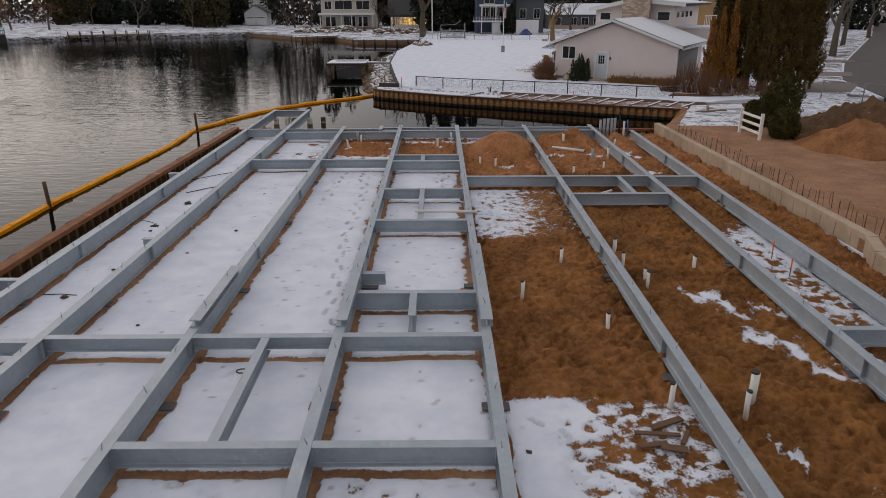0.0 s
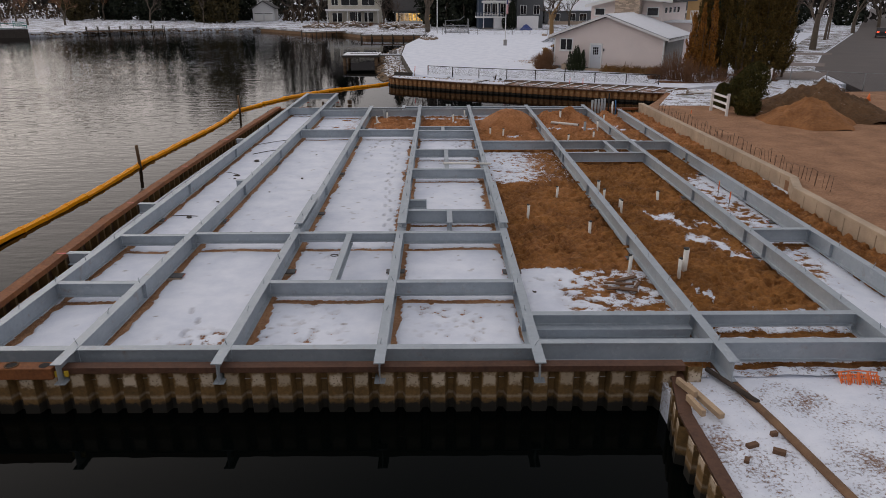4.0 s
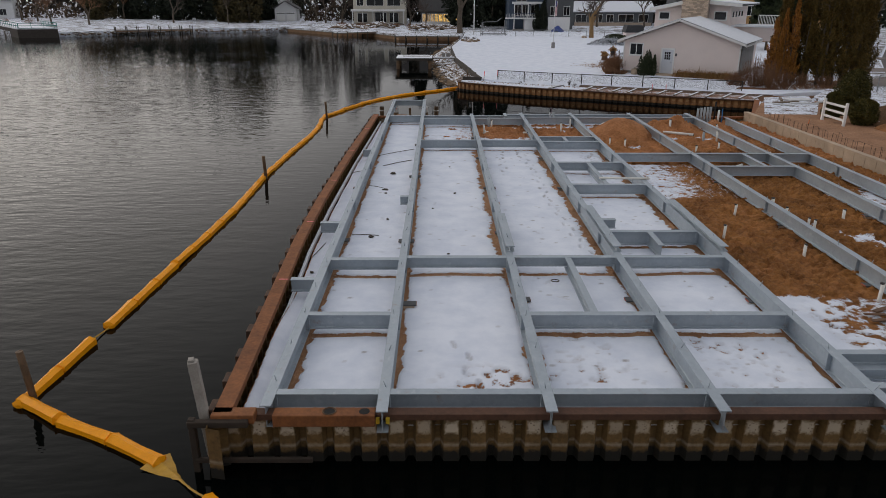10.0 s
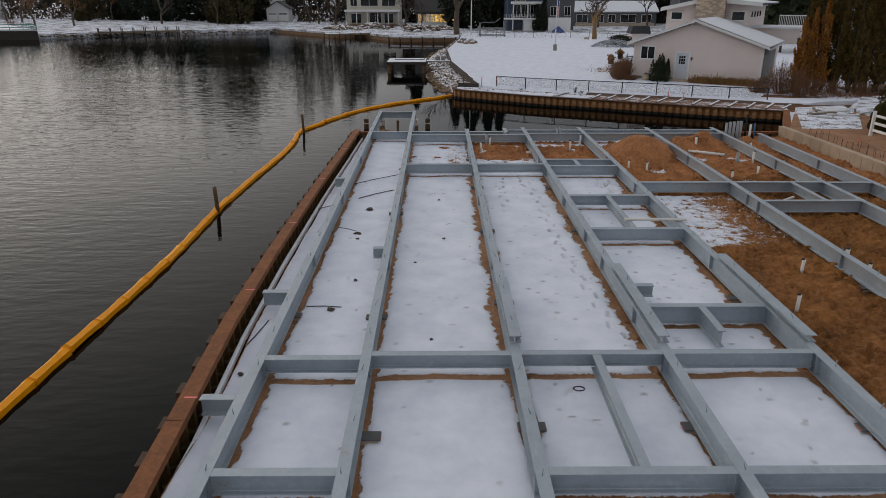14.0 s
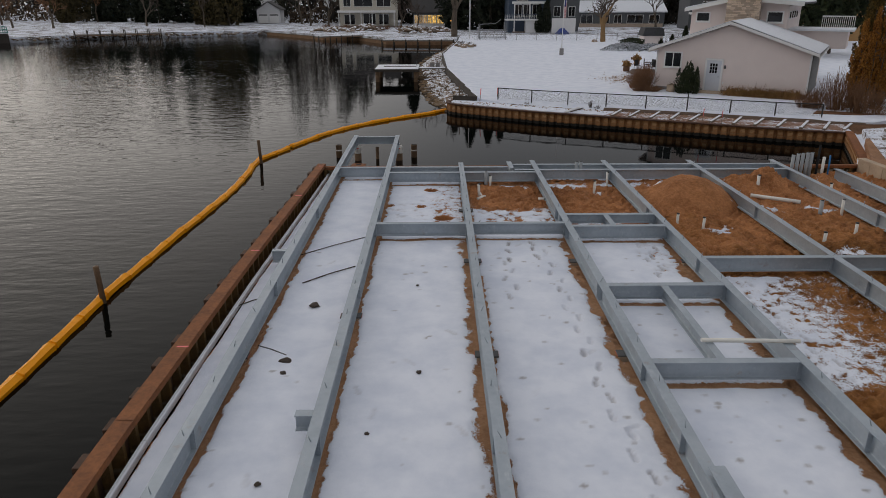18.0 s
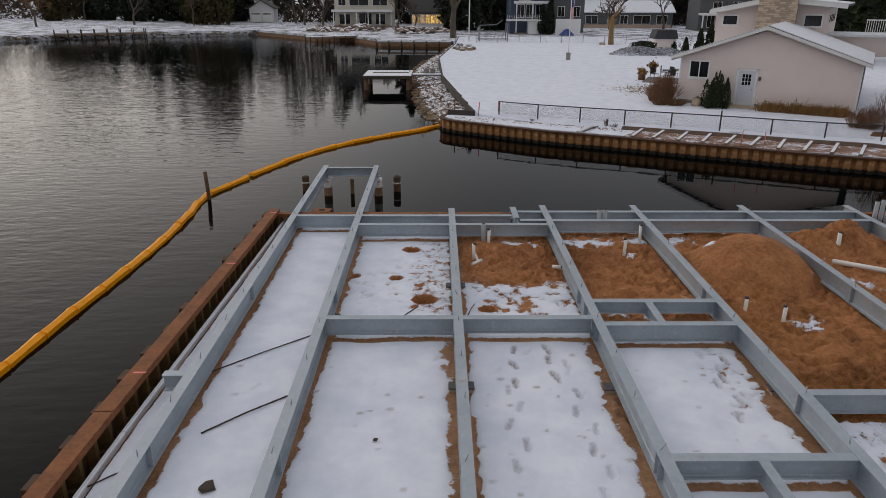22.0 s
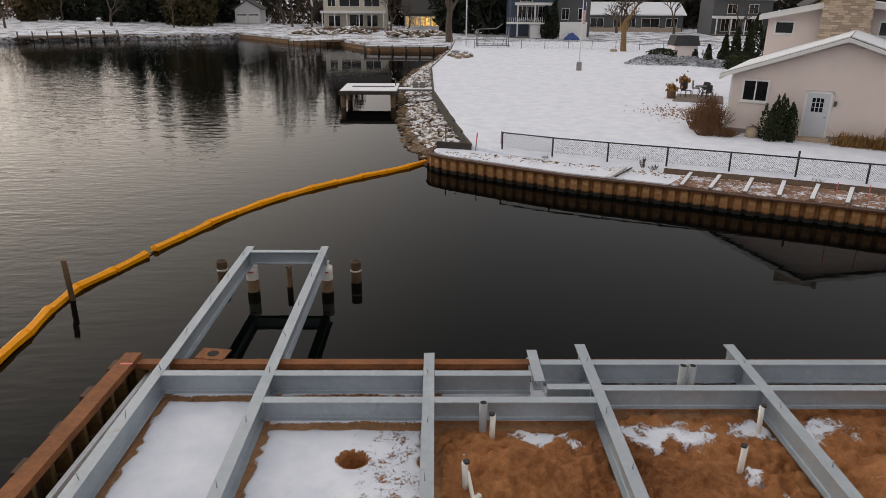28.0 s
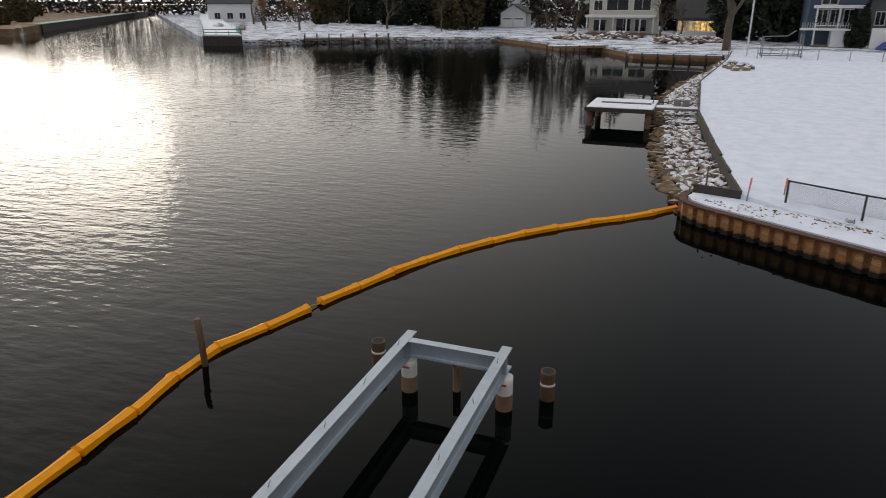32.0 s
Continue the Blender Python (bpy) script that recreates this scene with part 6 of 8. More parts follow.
# cedars and other evergreens behind the fence
for k, (x, y, h, r, mat) in enumerate(((21.1, 52.4, 5.2, .62, M_RUSSET), (21.9, 52.6, 5.9, .60, M_RUSSET), (22.8, 52.4, 5.4, .62, M_RUSSET), (23.0, 53.2, 7.2, .55, M_RUSSET), (24.0, 52.4, 6.6, .50, M_BROWNGREEN))):
    evergreen(x, y, -.2, h, r, mat, "slender russet cedar with bare lower stems", 8500, .065, .45, "feather", 20 + k, group="cedars", name="cedar_tree", trunks=2, upright=1.4)
for k, (x, y, h, r) in enumerate(((25.2, 52.2, 10.5, 1.30), (26.7, 52.3, 12.0, 1.55), (28.0, 52.8, 10.0, 1.45), (26.1, 53.8, 13.0, 1.5), (24.2, 53.6, 11.0, 1.2), (22.6, 54.2, 8.5, 1.0), (29.2, 53.6, 9.0, 1.3))):
    evergreen(x, y, -.2, h, r, M_BROWNGREEN, "tall broad russet-brown cedar tree", 26000, .075, .5, "feather", 30 + k, group="cedars", name="cedar_tree", trunks=2, upright=1.0)
evergreen(43, 96, -.1, 17, 3.6, M_GREEN, "tall dark blue-green spruce beside the house", 6000, .42, 2, "cone", 41, group="spruces", name="spruce_tree", upright=-.3)
evergreen(38.5, 92, -.1, 13, 2.8, M_GREEN, "tall dark blue-green spruce beside the house", 4200, .42, 1.5, "cone", 42, group="spruces", name="spruce_tree", upright=-.3)
for k, (x, y, h, r) in enumerate(((18.0, 33.3, 1.50, .72), (17.5, 35.8, 1.55, .52), (18.8, 36.8, 1.8, .66), (20.3, 38.6, 2.3, .95), (21.6, 40.8, 2.4, .95))):
    evergreen(x, y, -.05, h, r, M_SHRUB, "rounded clipped evergreen shrub beside the white fence", 6500, .062, .02, "ball", 50 + k, group="clipped shrubs", name="clipped_shrub", upright=.8)

# white rail fence
wf = empty("white_fence", pose(16.5, 34.9, -.02), label="white wooden rail fence panel at the yard's edge", category="fence")
part("fence_post", box(-.07, -.07, -.3, .07, .07, 1.28, .012), M_TRIM, wf), part("fence_post", box(.03, -2.22, -.3, .17, -2.08, 1.28, .012), M_TRIM, wf)
for z in (.25, .62, .99):
    part("fence_rail", box(-.02, 0, z, .02, 2.16, z + .13, .006), M_TRIM, wf, m=pose(0.05, -2.15, 0, 0, 0, 1))
wf2 = empty("white_fence", pose(19.4, 39.0, -.02), label="white wooden stepped rail fence behind the shrubs", category="fence")
for k in range(5):
    part("fence_post", box(k * 1.5 - .06, k * 1.9 - .06, -.3, k * 1.5 + .06, k * 1.9 + .06, 1.2 + .05 * k, .01), M_TRIM, wf2)
    if k < 4:
        for z in (.35, .75, 1.08):
            part("fence_rail", box(0, -.02, z, 2.42, .02, z + .11), M_TRIM, wf2, m=pose(k * 1.5, k * 1.9, .05 * k, 0, 0, 51.7))
# boards and snow where the inlet ends
for k, (x, y, ln, w, t) in enumerate(((17.6, 41.8, 2.2, .25, 20), (18.6, 41.2, 1.8, .2, -15), (19.0, 43.0, 1.6, .9, 8), (17.9, 43.2, 1.5, .15, 70), (20.3, 42.0, 1.6, .15, 35), (16.9, 40.6, 1.4, .18, -40), (18.4, 44.9, 1.0, .15, 80), (19.6, 45.3, 1.0, .15, 60))):
    plank(x, y, -.36 if y > 43.4 else .0, ln, w, .09, t, WHITEWOOD if k % 3 else M_WOOD, "loose board half covered with snow")

# ---- yard: heaps, road, verge ----
def mound(name, x, y, z, r, h, mat, label, seed, ry=None, lump=.10):
    n = 72
    g = np.linspace(-1, 1, n)
    X, Y = np.meshgrid(g, g)
    d = np.hypot(X, Y)
    ang = np.arctan2(Y, X)
    d = d * (1 + .10 * np.sin(3 * ang + seed) + .06 * np.sin(7 * ang))
    Z = h * np.clip(1 - d, 0, 1) ** .92 * (1 + .10 * lumps(X, Y, .5, seed)) + lump * np.clip(1 - d, 0, .4) * (lumps(X, Y, .16, seed + 1) + .6 * clods(X, Y, .07, seed + 2)) - .12 * smooth(d, .9, 1.05)
    v = np.stack([X * r, Y * (ry or r), Z], -1).reshape(-1, 3)
    i = np.arange(n * n).reshape(n, n)
    f = np.stack([i[:-1, :-1], i[:-1, 1:], i[1:, 1:], i[1:, :-1]], -1).reshape(-1, 4)
    me = bpy.data.meshes.new(name)
    me.from_pydata(v.tolist(), [], f.tolist())
    me.materials.append(mat)
    me.polygons.foreach_set("use_smooth", np.ones(len(f), bool))
    me.update()
    ob = tagged(new(name, me), label, "heap")
    ob.matrix_basis = pose(x, y, z)
    return ob


M_HEAP = snowy_ground("heap_earth", cover=-.2, c1=(0.15, 0.062, 0.022), c2=(0.40, 0.180, 0.070), bump=1.0)
M_HEAPDARK = snowy_ground("dark_heap_earth", cover=.14, c1=(0.060, 0.032, 0.015), c2=(0.21, 0.115, 0.055), bump=1.0, deep=.12)
mound("sand_heap", 20.3, 30.5, -.04, 2.5, 1.40, M_HEAP, "smooth heap of light brown sand in the yard", 3)
mound("earth_heap", 22.5, 34.0, -.04, 4.2, 1.85, M_HEAPDARK, "rough dark earth heap behind the sand", 8, lump=.26)
M_ROAD = plain("wet_asphalt", (0.066, 0.050, 0.042), .62, vary=.3, scale=.3, bump=.1)
slab([(30.0, 40), (36.0, 60.4), (45.2, 76.6), (84, 137), (230, 380), (250, 380), (93, 134), (57, 76), (46, 58), (42, 40)], -.045, -.5, M_ROAD, "road", "wet grey asphalt road with worn verges", "road")
M_VERGE = snowy_ground("verge_snow", cover=.50, c1=(0.06, 0.045, 0.03), c2=(0.16, 0.12, 0.08), patch=.12)
slab([(24.5, 43.0), (27, 48.5), (33, 62), (41, 78), (66, 120), (83.7, 137), (45.0, 76.8), (35.8, 60.2), (30.4, 45)], -.035, -.5, M_VERGE, "verge", "patchy snow verge along the road", "verge")
M_LITTER = snowy_ground("leaf_litter", cover=.12, c1=(0.075, 0.036, 0.018), c2=(0.22, 0.11, 0.055), sharp=6, bump=1.0)
slab([(17.6, 50.2), (20.0, 49.5), (31.0, 50.1), (32.0, 54.8), (26.0, 55.8), (20.0, 53.4)], -.06, -.6, M_LITTER, "ground_litter", "rust-brown leaf litter under the cedars", "ground")
slab([(17.35, 45.0), (21.0, 45.7), (25.0, 49.8), (20.0, 49.3), (18.2, 47.8)], -.37, -.8, M_LITTER, "ground_bank", "rust-brown leaf litter below the fence", "ground")
for k, (x, y, r, h) in enumerate(((20.6, 51.8, 1.0, 1.6), (22.0, 51.4, 1.1, 1.5), (23.4, 51.4, 1.1, 1.3), (25.2, 51.0, 1.3, 1.2), (27.2, 51.0, 1.3, 1.1), (18.0, 52.2, .9, 1.2))):
    brush(x, y, -.1, r, h, 130, M_TWIGRED, "low russet brush under the cedars", 160 + k)
M_BOARDSNOW = snowy_ground("snow_and_debris", cover=.58, c1=(0.08, 0.045, 0.028), c2=(0.24, 0.15, 0.095), sharp=8, bump=1.0)
M_WALK = plain("pavement_concrete", (0.19, 0.155, 0.135), .85, vary=.2)
for p in (((26.6, 51.6), (31.6, 51.3), (35.4, 56.9), (29.6, 57.2)), ((34.5, 63.5), (38.0, 62.5), (40.0, 66.0), (36.2, 67.3)), ((40.5, 77.5), (46.5, 77.0), (48, 79.5), (42, 80.5))):
    slab(list(p), -.02, -.3, M_WALK, "pavement", "worn concrete drive crossing the snowy verge", "pavement")
slab([(14.0, 37.0), (17.2, 36.8), (19.2, 40.5), (21.0, 45.5), (17.3, 44.5)], -.010, -.6, M_BOARDSNOW, "ground_boards", "thin snow over boards and rubble where the inlet ends", "ground")
slab([(19.0, 33.2), (20.3, 33.0), (22.0, 38.0), (26.5, 41.5), (30.5, 50.0), (25.0, 50.0), (21.2, 45.0), (19.3, 38.5)], -.006, -.6, M_BOARDSNOW, "ground_snow", "patchy snow and debris between shrubs and earth heap", "ground")
bare_tree(48.7, 85.7, -.1, 14, .46, "large bare street tree with a thick trunk", seed=5, depth=5)
bare_tree(61, 106, -.1, 14, .24, "large bare street tree", seed=6, depth=4)
bare_tree(54, 104, -.1, 13, .20, "large bare street tree", seed=16, depth=4)
tagged(link("utility_pole", tube([(0, 0, 0), (0, 0, 10)], .14, 8), M_WOOD, m=pose(62.7, 108.3, -.1)), "dark wooden utility pole beside the road", "pole")
tagged(link("traffic_cone", tube([(0, 0, 0), (0, 0, .5)], .16, 10, taper=.03), M_FLAG, m=pose(28.5, 38.9, -.05)), "orange traffic cone beside the earth heap", "cone")
chain_fence([(27.5, 47.8), (31.0, 44.2), (36.5, 43.0)], -.1, 1.2, M_FENCEGREY, "thin grey temporary chain link fence by the road", 2.6, .3)


def car(x, y, z, turn, paint, label, lit=False):
    c = empty("car", pose(x, y, z, 0, 0, turn), label=label, category="car", group="parked cars")
    body = [(-2.2, .35), (2.2, .35), (2.25, .8), (1.2, .98), (.55, 1.55), (-1.55, 1.6), (-2.15, 1.0)]
    part("body", prism([(u, v) for u, v in body], 1.75, "y", start=-.87), paint, c)
    part("side_glass", box(-1.4, -.885, 1.02, .55, .885, 1.45), M_GLASSDARK, c)
    for u in (-1.35, 1.35):
        for s in (-.80, .80):
            w = part("wheel", tube([(u, s - .1, .33), (u, s + .1, .33)], .33, 14), M_CAPBLACK, c)
            part("rim", tube([(u, s - .105, .33), (u, s + .105, .33)], .19, 10), M_PLATE, w)
    for s in (-.6, .6):
        part("tail_light", box(-2.24, s - .15, .85, -2.14, s + .15, 1.0), M_TAIL if lit else M_REDEDGE, c)
    return c


def glow(name, color, strength):
    m, nt, b = nodes_of(name)
    b.inputs["Emission Color"].default_value = (*color, 1)
    b.inputs["Emission Strength"].default_value = strength
    b.inputs["Base Color"].default_value = (*color, 1)
    return m


M_TAIL = glow("lit_tail_lamp", (1.0, .08, .03), 3.0)
car(74.5, 113.5, -.04, 60, plain("black_car_paint", (0.02, 0.02, 0.022), .3), "dark car on the road with red tail lights lit", True)
car(65.6, 127.5, -.04, 0, plain("silver_car_paint", (0.30, 0.31, 0.33), .35, .4), "silver grey car parked beyond the cedars")


# ---- lawn, shore and dock ----
M_TIMBERWALL = plain("dark_timber_wall", (0.055, 0.045, 0.036), .85, vary=.35, bump=.4)
EDGE = [(-2.5, 58.25), (-3.5, 67.0), (-4.42, 76.6), (-4.68, 93.2), (-2.4, 115.0), (-1.6, 128.5)]
edge = empty("timber_edge", pose(EDGE[0][0], EDGE[0][1], 0), label="dark timber retaining edge between lawn and rocks", category="retaining wall", kind="structure")
for p, q in zip(EDGE, EDGE[1:]):
    n = max(1, round(math.dist(p, q) / 3.2))
    for k in range(n):
        a2, b2 = along(p, q, k / n), along(p, q, (k + 1) / n)
        ln, hd = math.dist(a2, b2), math.degrees(math.atan2(b2[1] - a2[1], b2[0] - a2[0]))
        part("plank", box(.01, -.03, -1.1, ln - .01, .10, .04, .012), M_TIMBERWALL, edge, m=pose(a2[0] - EDGE[0][0], a2[1] - EDGE[0][1], max(-.13, lawn_z(*a2)), 0, 0, hd))
for x0, y0, x1, y1 in ((-4.2, 58.75, -2.5, 58.25),):
    ln, hd = math.dist((x0, y0), (x1, y1)), math.degrees(math.atan2(y1 - y0, x1 - x0))
    part("plank", box(0, -.06, -.9, ln, .06, -.08, .012), M_TIMBERWALL, edge, m=pose(x0 - EDGE[0][0], y0 - EDGE[0][1], 0, 0, 0, hd))
tagged(link("steel_post", tube([(0, 0, -.5), (0, 0, .75)], .035, 7), M_RUSTPIPE, m=pose(-3.75, 59.0, -.2)), "thin rusty post beside the rocks", "post")

M_DECK = plain("grey_deck_boards", (0.20, 0.185, 0.17), .85, vary=.3)
dock = empty("dock", pose(-9.3, 79.2, 0) @ Matrix.Diagonal((1.08, 1.08, 1, 1)), label="small snow-covered wooden dock on thick piles", category="dock")
for k in range(22):
    y0 = -2.15 + k * .196
    part("plank", box(-1.98, y0, -.06, 1.98, y0 + .18, .0, .006), M_DECK, dock)
part("snow_cover", box(-1.95, -2.1, .002, 1.95, 2.1, .055, .02), M_ROOFSNOW, dock, "smooth snow on the deck")
for y in (-2.2, 2.17):
    part("edge_beam", box(-2.0, y - .04, -.24, 2.0, y + .04, .01, .008), M_TIMBERWALL, dock)
for x in (-2.0, 2.0):
    part("edge_beam", box(x - .04, -2.15, -.24, x + .04, 2.15, .01, .008), M_TIMBERWALL, dock)
for x in (-1.75, 1.7):
    for y in (-1.95, 1.9):
        part("dock_post", tube([(x, y, -3.0), (x, y, -.08)], .19, 10), M_RUSTPIPE, dock)
walk_ = part("gangway", box(1.98, -.75, -.16, 5.3, .25, -.04, .01), M_DECK, dock)
part("gangway_snow", box(2.0, -.74, -.038, 5.28, .24, .012, .012), M_ROOFSNOW, walk_)
part("bench", box(-1.3, -.2, .057, 1.7, .05, .13, .01), M_DECK, dock, "low dark timber on the snowy deck")
part("ladder_rail", tube([(1.75, .3, .0), (1.75, .3, .45), (1.75, .75, .5), (1.75, .9, .0)], .025, 6), M_PLATE, dock, "bent metal rail")
for x in (3.0, 3.5):
    part("dock_box", box(x, -.1, .01, x + .4, .3, .42, .02), M_DECK, dock)

# flagpole
fp = empty("flagpole", pose(9.06, 90.85, lawn_z(9.06, 90.85)), label="white metal flagpole with a striped flag on the lawn", category="flagpole")
part("pole", tube([(0, 0, 0), (0, 0, 9.0)], .055, 10, taper=.035), M_TRIM, fp)
part("pole_base", box(-.22, -.18, -.1, .22, .18, .75, .04), M_FOUNDSHADE, fp, "grey concrete base")
M_RED, M_BLUE = plain("flag_red", (0.45, 0.03, 0.04), .7), plain("flag_blue", (0.03, 0.045, 0.16), .7)
fl = part("flag", box(.05, -.012, 4.1, .30, .012, 6.0), M_TRIM, fp, "limp red and white striped flag")
for k in range(4):
    part("stripe", box(.06 + k * .065, -.020, 4.1, .09 + k * .065, .020, 6.0 - .1 * k), M_RED, fl)
part("canton", box(.05, -.024, 5.3, .24, .024, 6.0), M_BLUE, fl)

# stones and planters on the lawn
M_ROCK = plain("field_stone", (0.26, 0.215, 0.18), .9, vary=.35, bump=.5, distance=.03, spread=.8, local=True)


def snowy_rock_material(name, c1, c2, low=.45, high=.75):
    m, nt, b = nodes_of(name)
    vec = place(nt)
    oi = nt.nodes.new("ShaderNodeObjectInfo")
    gi = nt.nodes.new("ShaderNodeNewGeometry")
    rnd = calc(nt, "FRACT", calc(nt, "ADD", oi.outputs["Random"], gi.outputs["Random Per Island"]))
    stone = ramp(nt, calc(nt, "ADD", calc(nt, "MULTIPLY", noisy(nt, vec, 5.0), .45), calc(nt, "MULTIPLY", rnd, .55)), [(.2, c1), (.8, c2)])
    up = up_part(nt, low, high)
    cov = calc(nt, "MULTIPLY", up, calc(nt, "MULTIPLY", calc(nt, "SUBTRACT", noisy(nt, vec, 2.3, 5.0), .40), 9.0, clamp=True))
    nt.links.new(mix(nt, cov, stone, (.78, .80, .84)), b.inputs["Base Color"])
    b.inputs["Roughness"].default_value = .85
    relief(nt, b, noisy(nt, vec, 22.0), .4, .02)
    return m


M_RIPRAP = snowy_rock_material("riprap_stone", (0.10, 0.062, 0.036), (0.36, 0.27, 0.19))
M_RIPWET = snowy_rock_material("wet_riprap_stone", (0.045, 0.028, 0.014), (0.20, 0.125, 0.062), .93, 1.2)


def rock_mesh(r, seed, flat=.7):
    q = random.Random(seed)
    bm = bmesh.new()
    bmesh.ops.create_icosphere(bm, subdivisions=1, radius=r)
    for v in bm.verts:
        v.co *= q.uniform(.72, 1.2)
        v.co.z *= flat
        v.co.x *= 1.15
    me = bpy.data.meshes.new("rock")
    bm.to_mesh(me)
    bm.free()
    return me


for k, (x, y, s) in enumerate(((-2.2, 104.5, .55), (-1.4, 105.2, .6), (-1.8, 102.8, .45), (-0.9, 103.5, .45), (-2.6, 105.8, .5), (-.4, 104.9, .4), (17.6, 113, .5), (18.1, 76.0, .35), (16.9, 79.5, .3))):
    me = rock_mesh(s, 200 + k, .75)
    me.materials.append(M_RIPRAP)
    ob = tagged(new("boulder", me), "brown boulder with snow on the lawn", "boulder", "lawn boulders")
    ob.matrix_basis = pose(x, y, lawn_z(x, y) + .15, 0, 0, k * 40)
for k, (x, y) in enumerate(((-1.9, 105.0), (-1.0, 104.2), (-2.3, 105.4))):
    brush(x, y, lawn_z(x, y) + .3, .5, .5, 40, M_TWIG, "dry plants between the boulders", 210 + k, "dry_plant", "dry plants")
bare_tree(18.9, 113.2, lawn_z(18.9, 113.2), 11, .42, "tan-barked bare tree at the end of the lawn", M_BARKTAN, 21, 4, .7)
bare_tree(24.8, 101.5, lawn_z(24.8, 101.5), 3.2, .10, "small twisted bare garden tree", M_BARK, 22, 4, .95)
M_SNOWBUSH = foliage("snowy_ground_cover", (0.05, 0.05, 0.04), (0.40, 0.42, 0.45), (0.78, 0.80, 0.84))
for k, (x, y, rx, ry, h) in enumerate(((18.2, 97.5, 3.2, 2.0, .9), (21.2, 97.0, 3.0, 1.8, .8), (24.0, 96.2, 2.2, 1.5, .7))):
    q = np.random.RandomState(70 + k)
    a, s = q.uniform(0, math.tau, 1500), np.sqrt(q.uniform(0, 1, 1500))
    pts = np.stack([rx * s * np.cos(a), ry * s * np.sin(a), h * (1 - s ** 2) + q.uniform(-.1, .05, 1500)], 1)
    me = leaf_mesh("low_juniper", pts, .13, .2, k, .5)
    me.materials.append(M_SNOWBUSH)
    tagged(new("low_juniper", me), "low spreading juniper dusted with snow", "shrub", "low junipers").matrix_basis = pose(x, y, lawn_z(x, y) - .02)
for k, (x, y, h, r) in enumerate(((19.8, 100.5, 1.3, 1.7), (26.0, 95.0, 1.5, 1.5), (24.6, 91.2, 1.5, 1.6), (27.5, 99.0, 1.5, 1.4))):
    evergreen(x, y, lawn_z(x, y) - .05, h, r, M_GREEN, "low rounded dark juniper with snow on the lawn", 1500, .15, .0, "ball", 75 + k, group="garden shrubs", name="garden_shrub", upright=.2)
for k, (x, y, h, r) in enumerate(((29.0, 104, 3.8, .8), (30.2, 103.5, 4.2, .8), (27.6, 103.5, 3.0, .7), (31.5, 105, 5.2, 1.3), (33.0, 105, 4.6, 1.2), (26.2, 104.5, 1.8, .5), (24.9, 105.2, 1.6, .5))):
    evergreen(x, y, lawn_z(x, y) - .05, h, r, M_GREEN, "dark upright evergreen by the garden fence", 1500, .17, .0, "cone", 85 + k, group="garden shrubs", name="garden_conifer", upright=.6)
# hut with a dark roof and a stone kerb
hut = empty("garden_hut", pose(23.8, 106.0, lawn_z(23.8, 106)), label="small pale hut with a dark roof by the fence", category="hut")
part("wall", box(-1.3, -1, 0, 1.3, 1, 1.5), M_SIDING, hut)
part("roof", prism([(-1.5, 1.45), (1.5, 1.45), (1.2, 2.5), (-1.2, 2.5)], 2.4, "y", start=-1.2), M_SHINGLE, hut)
# patio with chairs and planters
slab([(11.6, 71.5), (14.6, 70.3), (16.0, 74.0), (13.2, 75.2)], .17, -.3, M_WALK, "patio", "small brown paved patio beside the house", "patio")
for k, (x, y, t) in enumerate(((13.2, 73.6, 30), (14.2, 72.4, 200), (15.0, 74.2, 120), (14.4, 75.0, 80))):
    ch = empty("garden_chair", pose(x, y, .17, 0, 0, t), label="dark metal garden chair on the patio", category="chair", group="patio chairs")
    part("seat", box(-.25, -.25, .40, .25, .25, .44, .01), M_FENCE, ch)
    part("backrest", box(-.25, .22, .44, .25, .26, .95, .01), M_FENCE, ch)
    for sx in (-.22, .22):
        for sy in (-.22, .22):
            part("leg", tube([(sx, sy, 0), (sx, sy, .42)], .018, 6), M_FENCE, ch)
for k, (x, y, z, s) in enumerate(((12.0, 73.0, .17, 1.0), (13.3, 74.4, .62, .9))):
    pt = empty("planter", pose(x, y, z), label="round brown planter with dry plants", category="planter", group="planters")
    part("pot", tube([(0, 0, 0), (0, 0, .2), (0, 0, .5 * s)], .30 * s, 12), M_BOARD, pt)
    q = np.random.RandomState(95 + k)
    me = leaf_mesh("dry_plant", np.stack([q.normal(0, .18, 160), q.normal(0, .18, 160), .5 * s + np.abs(q.normal(0, .2, 160))], 1), .14, 1.2, k)
    me.materials.append(M_DRY)
    share("dry_plant", me, pt, pose(0, 0, 0))
tbl = empty("patio_table", pose(14.3, 73.4, .17), label="dark round metal table on the patio", category="table")
part("tabletop", tube([(0, 0, .70), (0, 0, .74)], .55, 16), M_FENCE, tbl)
for a2 in range(3):
    part("leg", tube([(0, 0, .7), (.4 * math.cos(a2 * 2.1), .4 * math.sin(a2 * 2.1), 0)], .02, 6), M_FENCE, tbl)
part("stand", tube([(0, 0, 0), (0, 0, .7)], .03, 8), M_FENCE, tbl)
q = np.random.RandomState(99)
me = leaf_mesh("plant_litter", np.stack([q.normal(10.3, 1.0, 500), q.normal(66.5, 1.6, 500), np.full(500, .145)], 1), .07, 0, 4, .1)
me.materials.append(M_DRY)
tagged(new("plant_litter", me), "thin plant litter showing through the snow", "litter", kind="stuff")
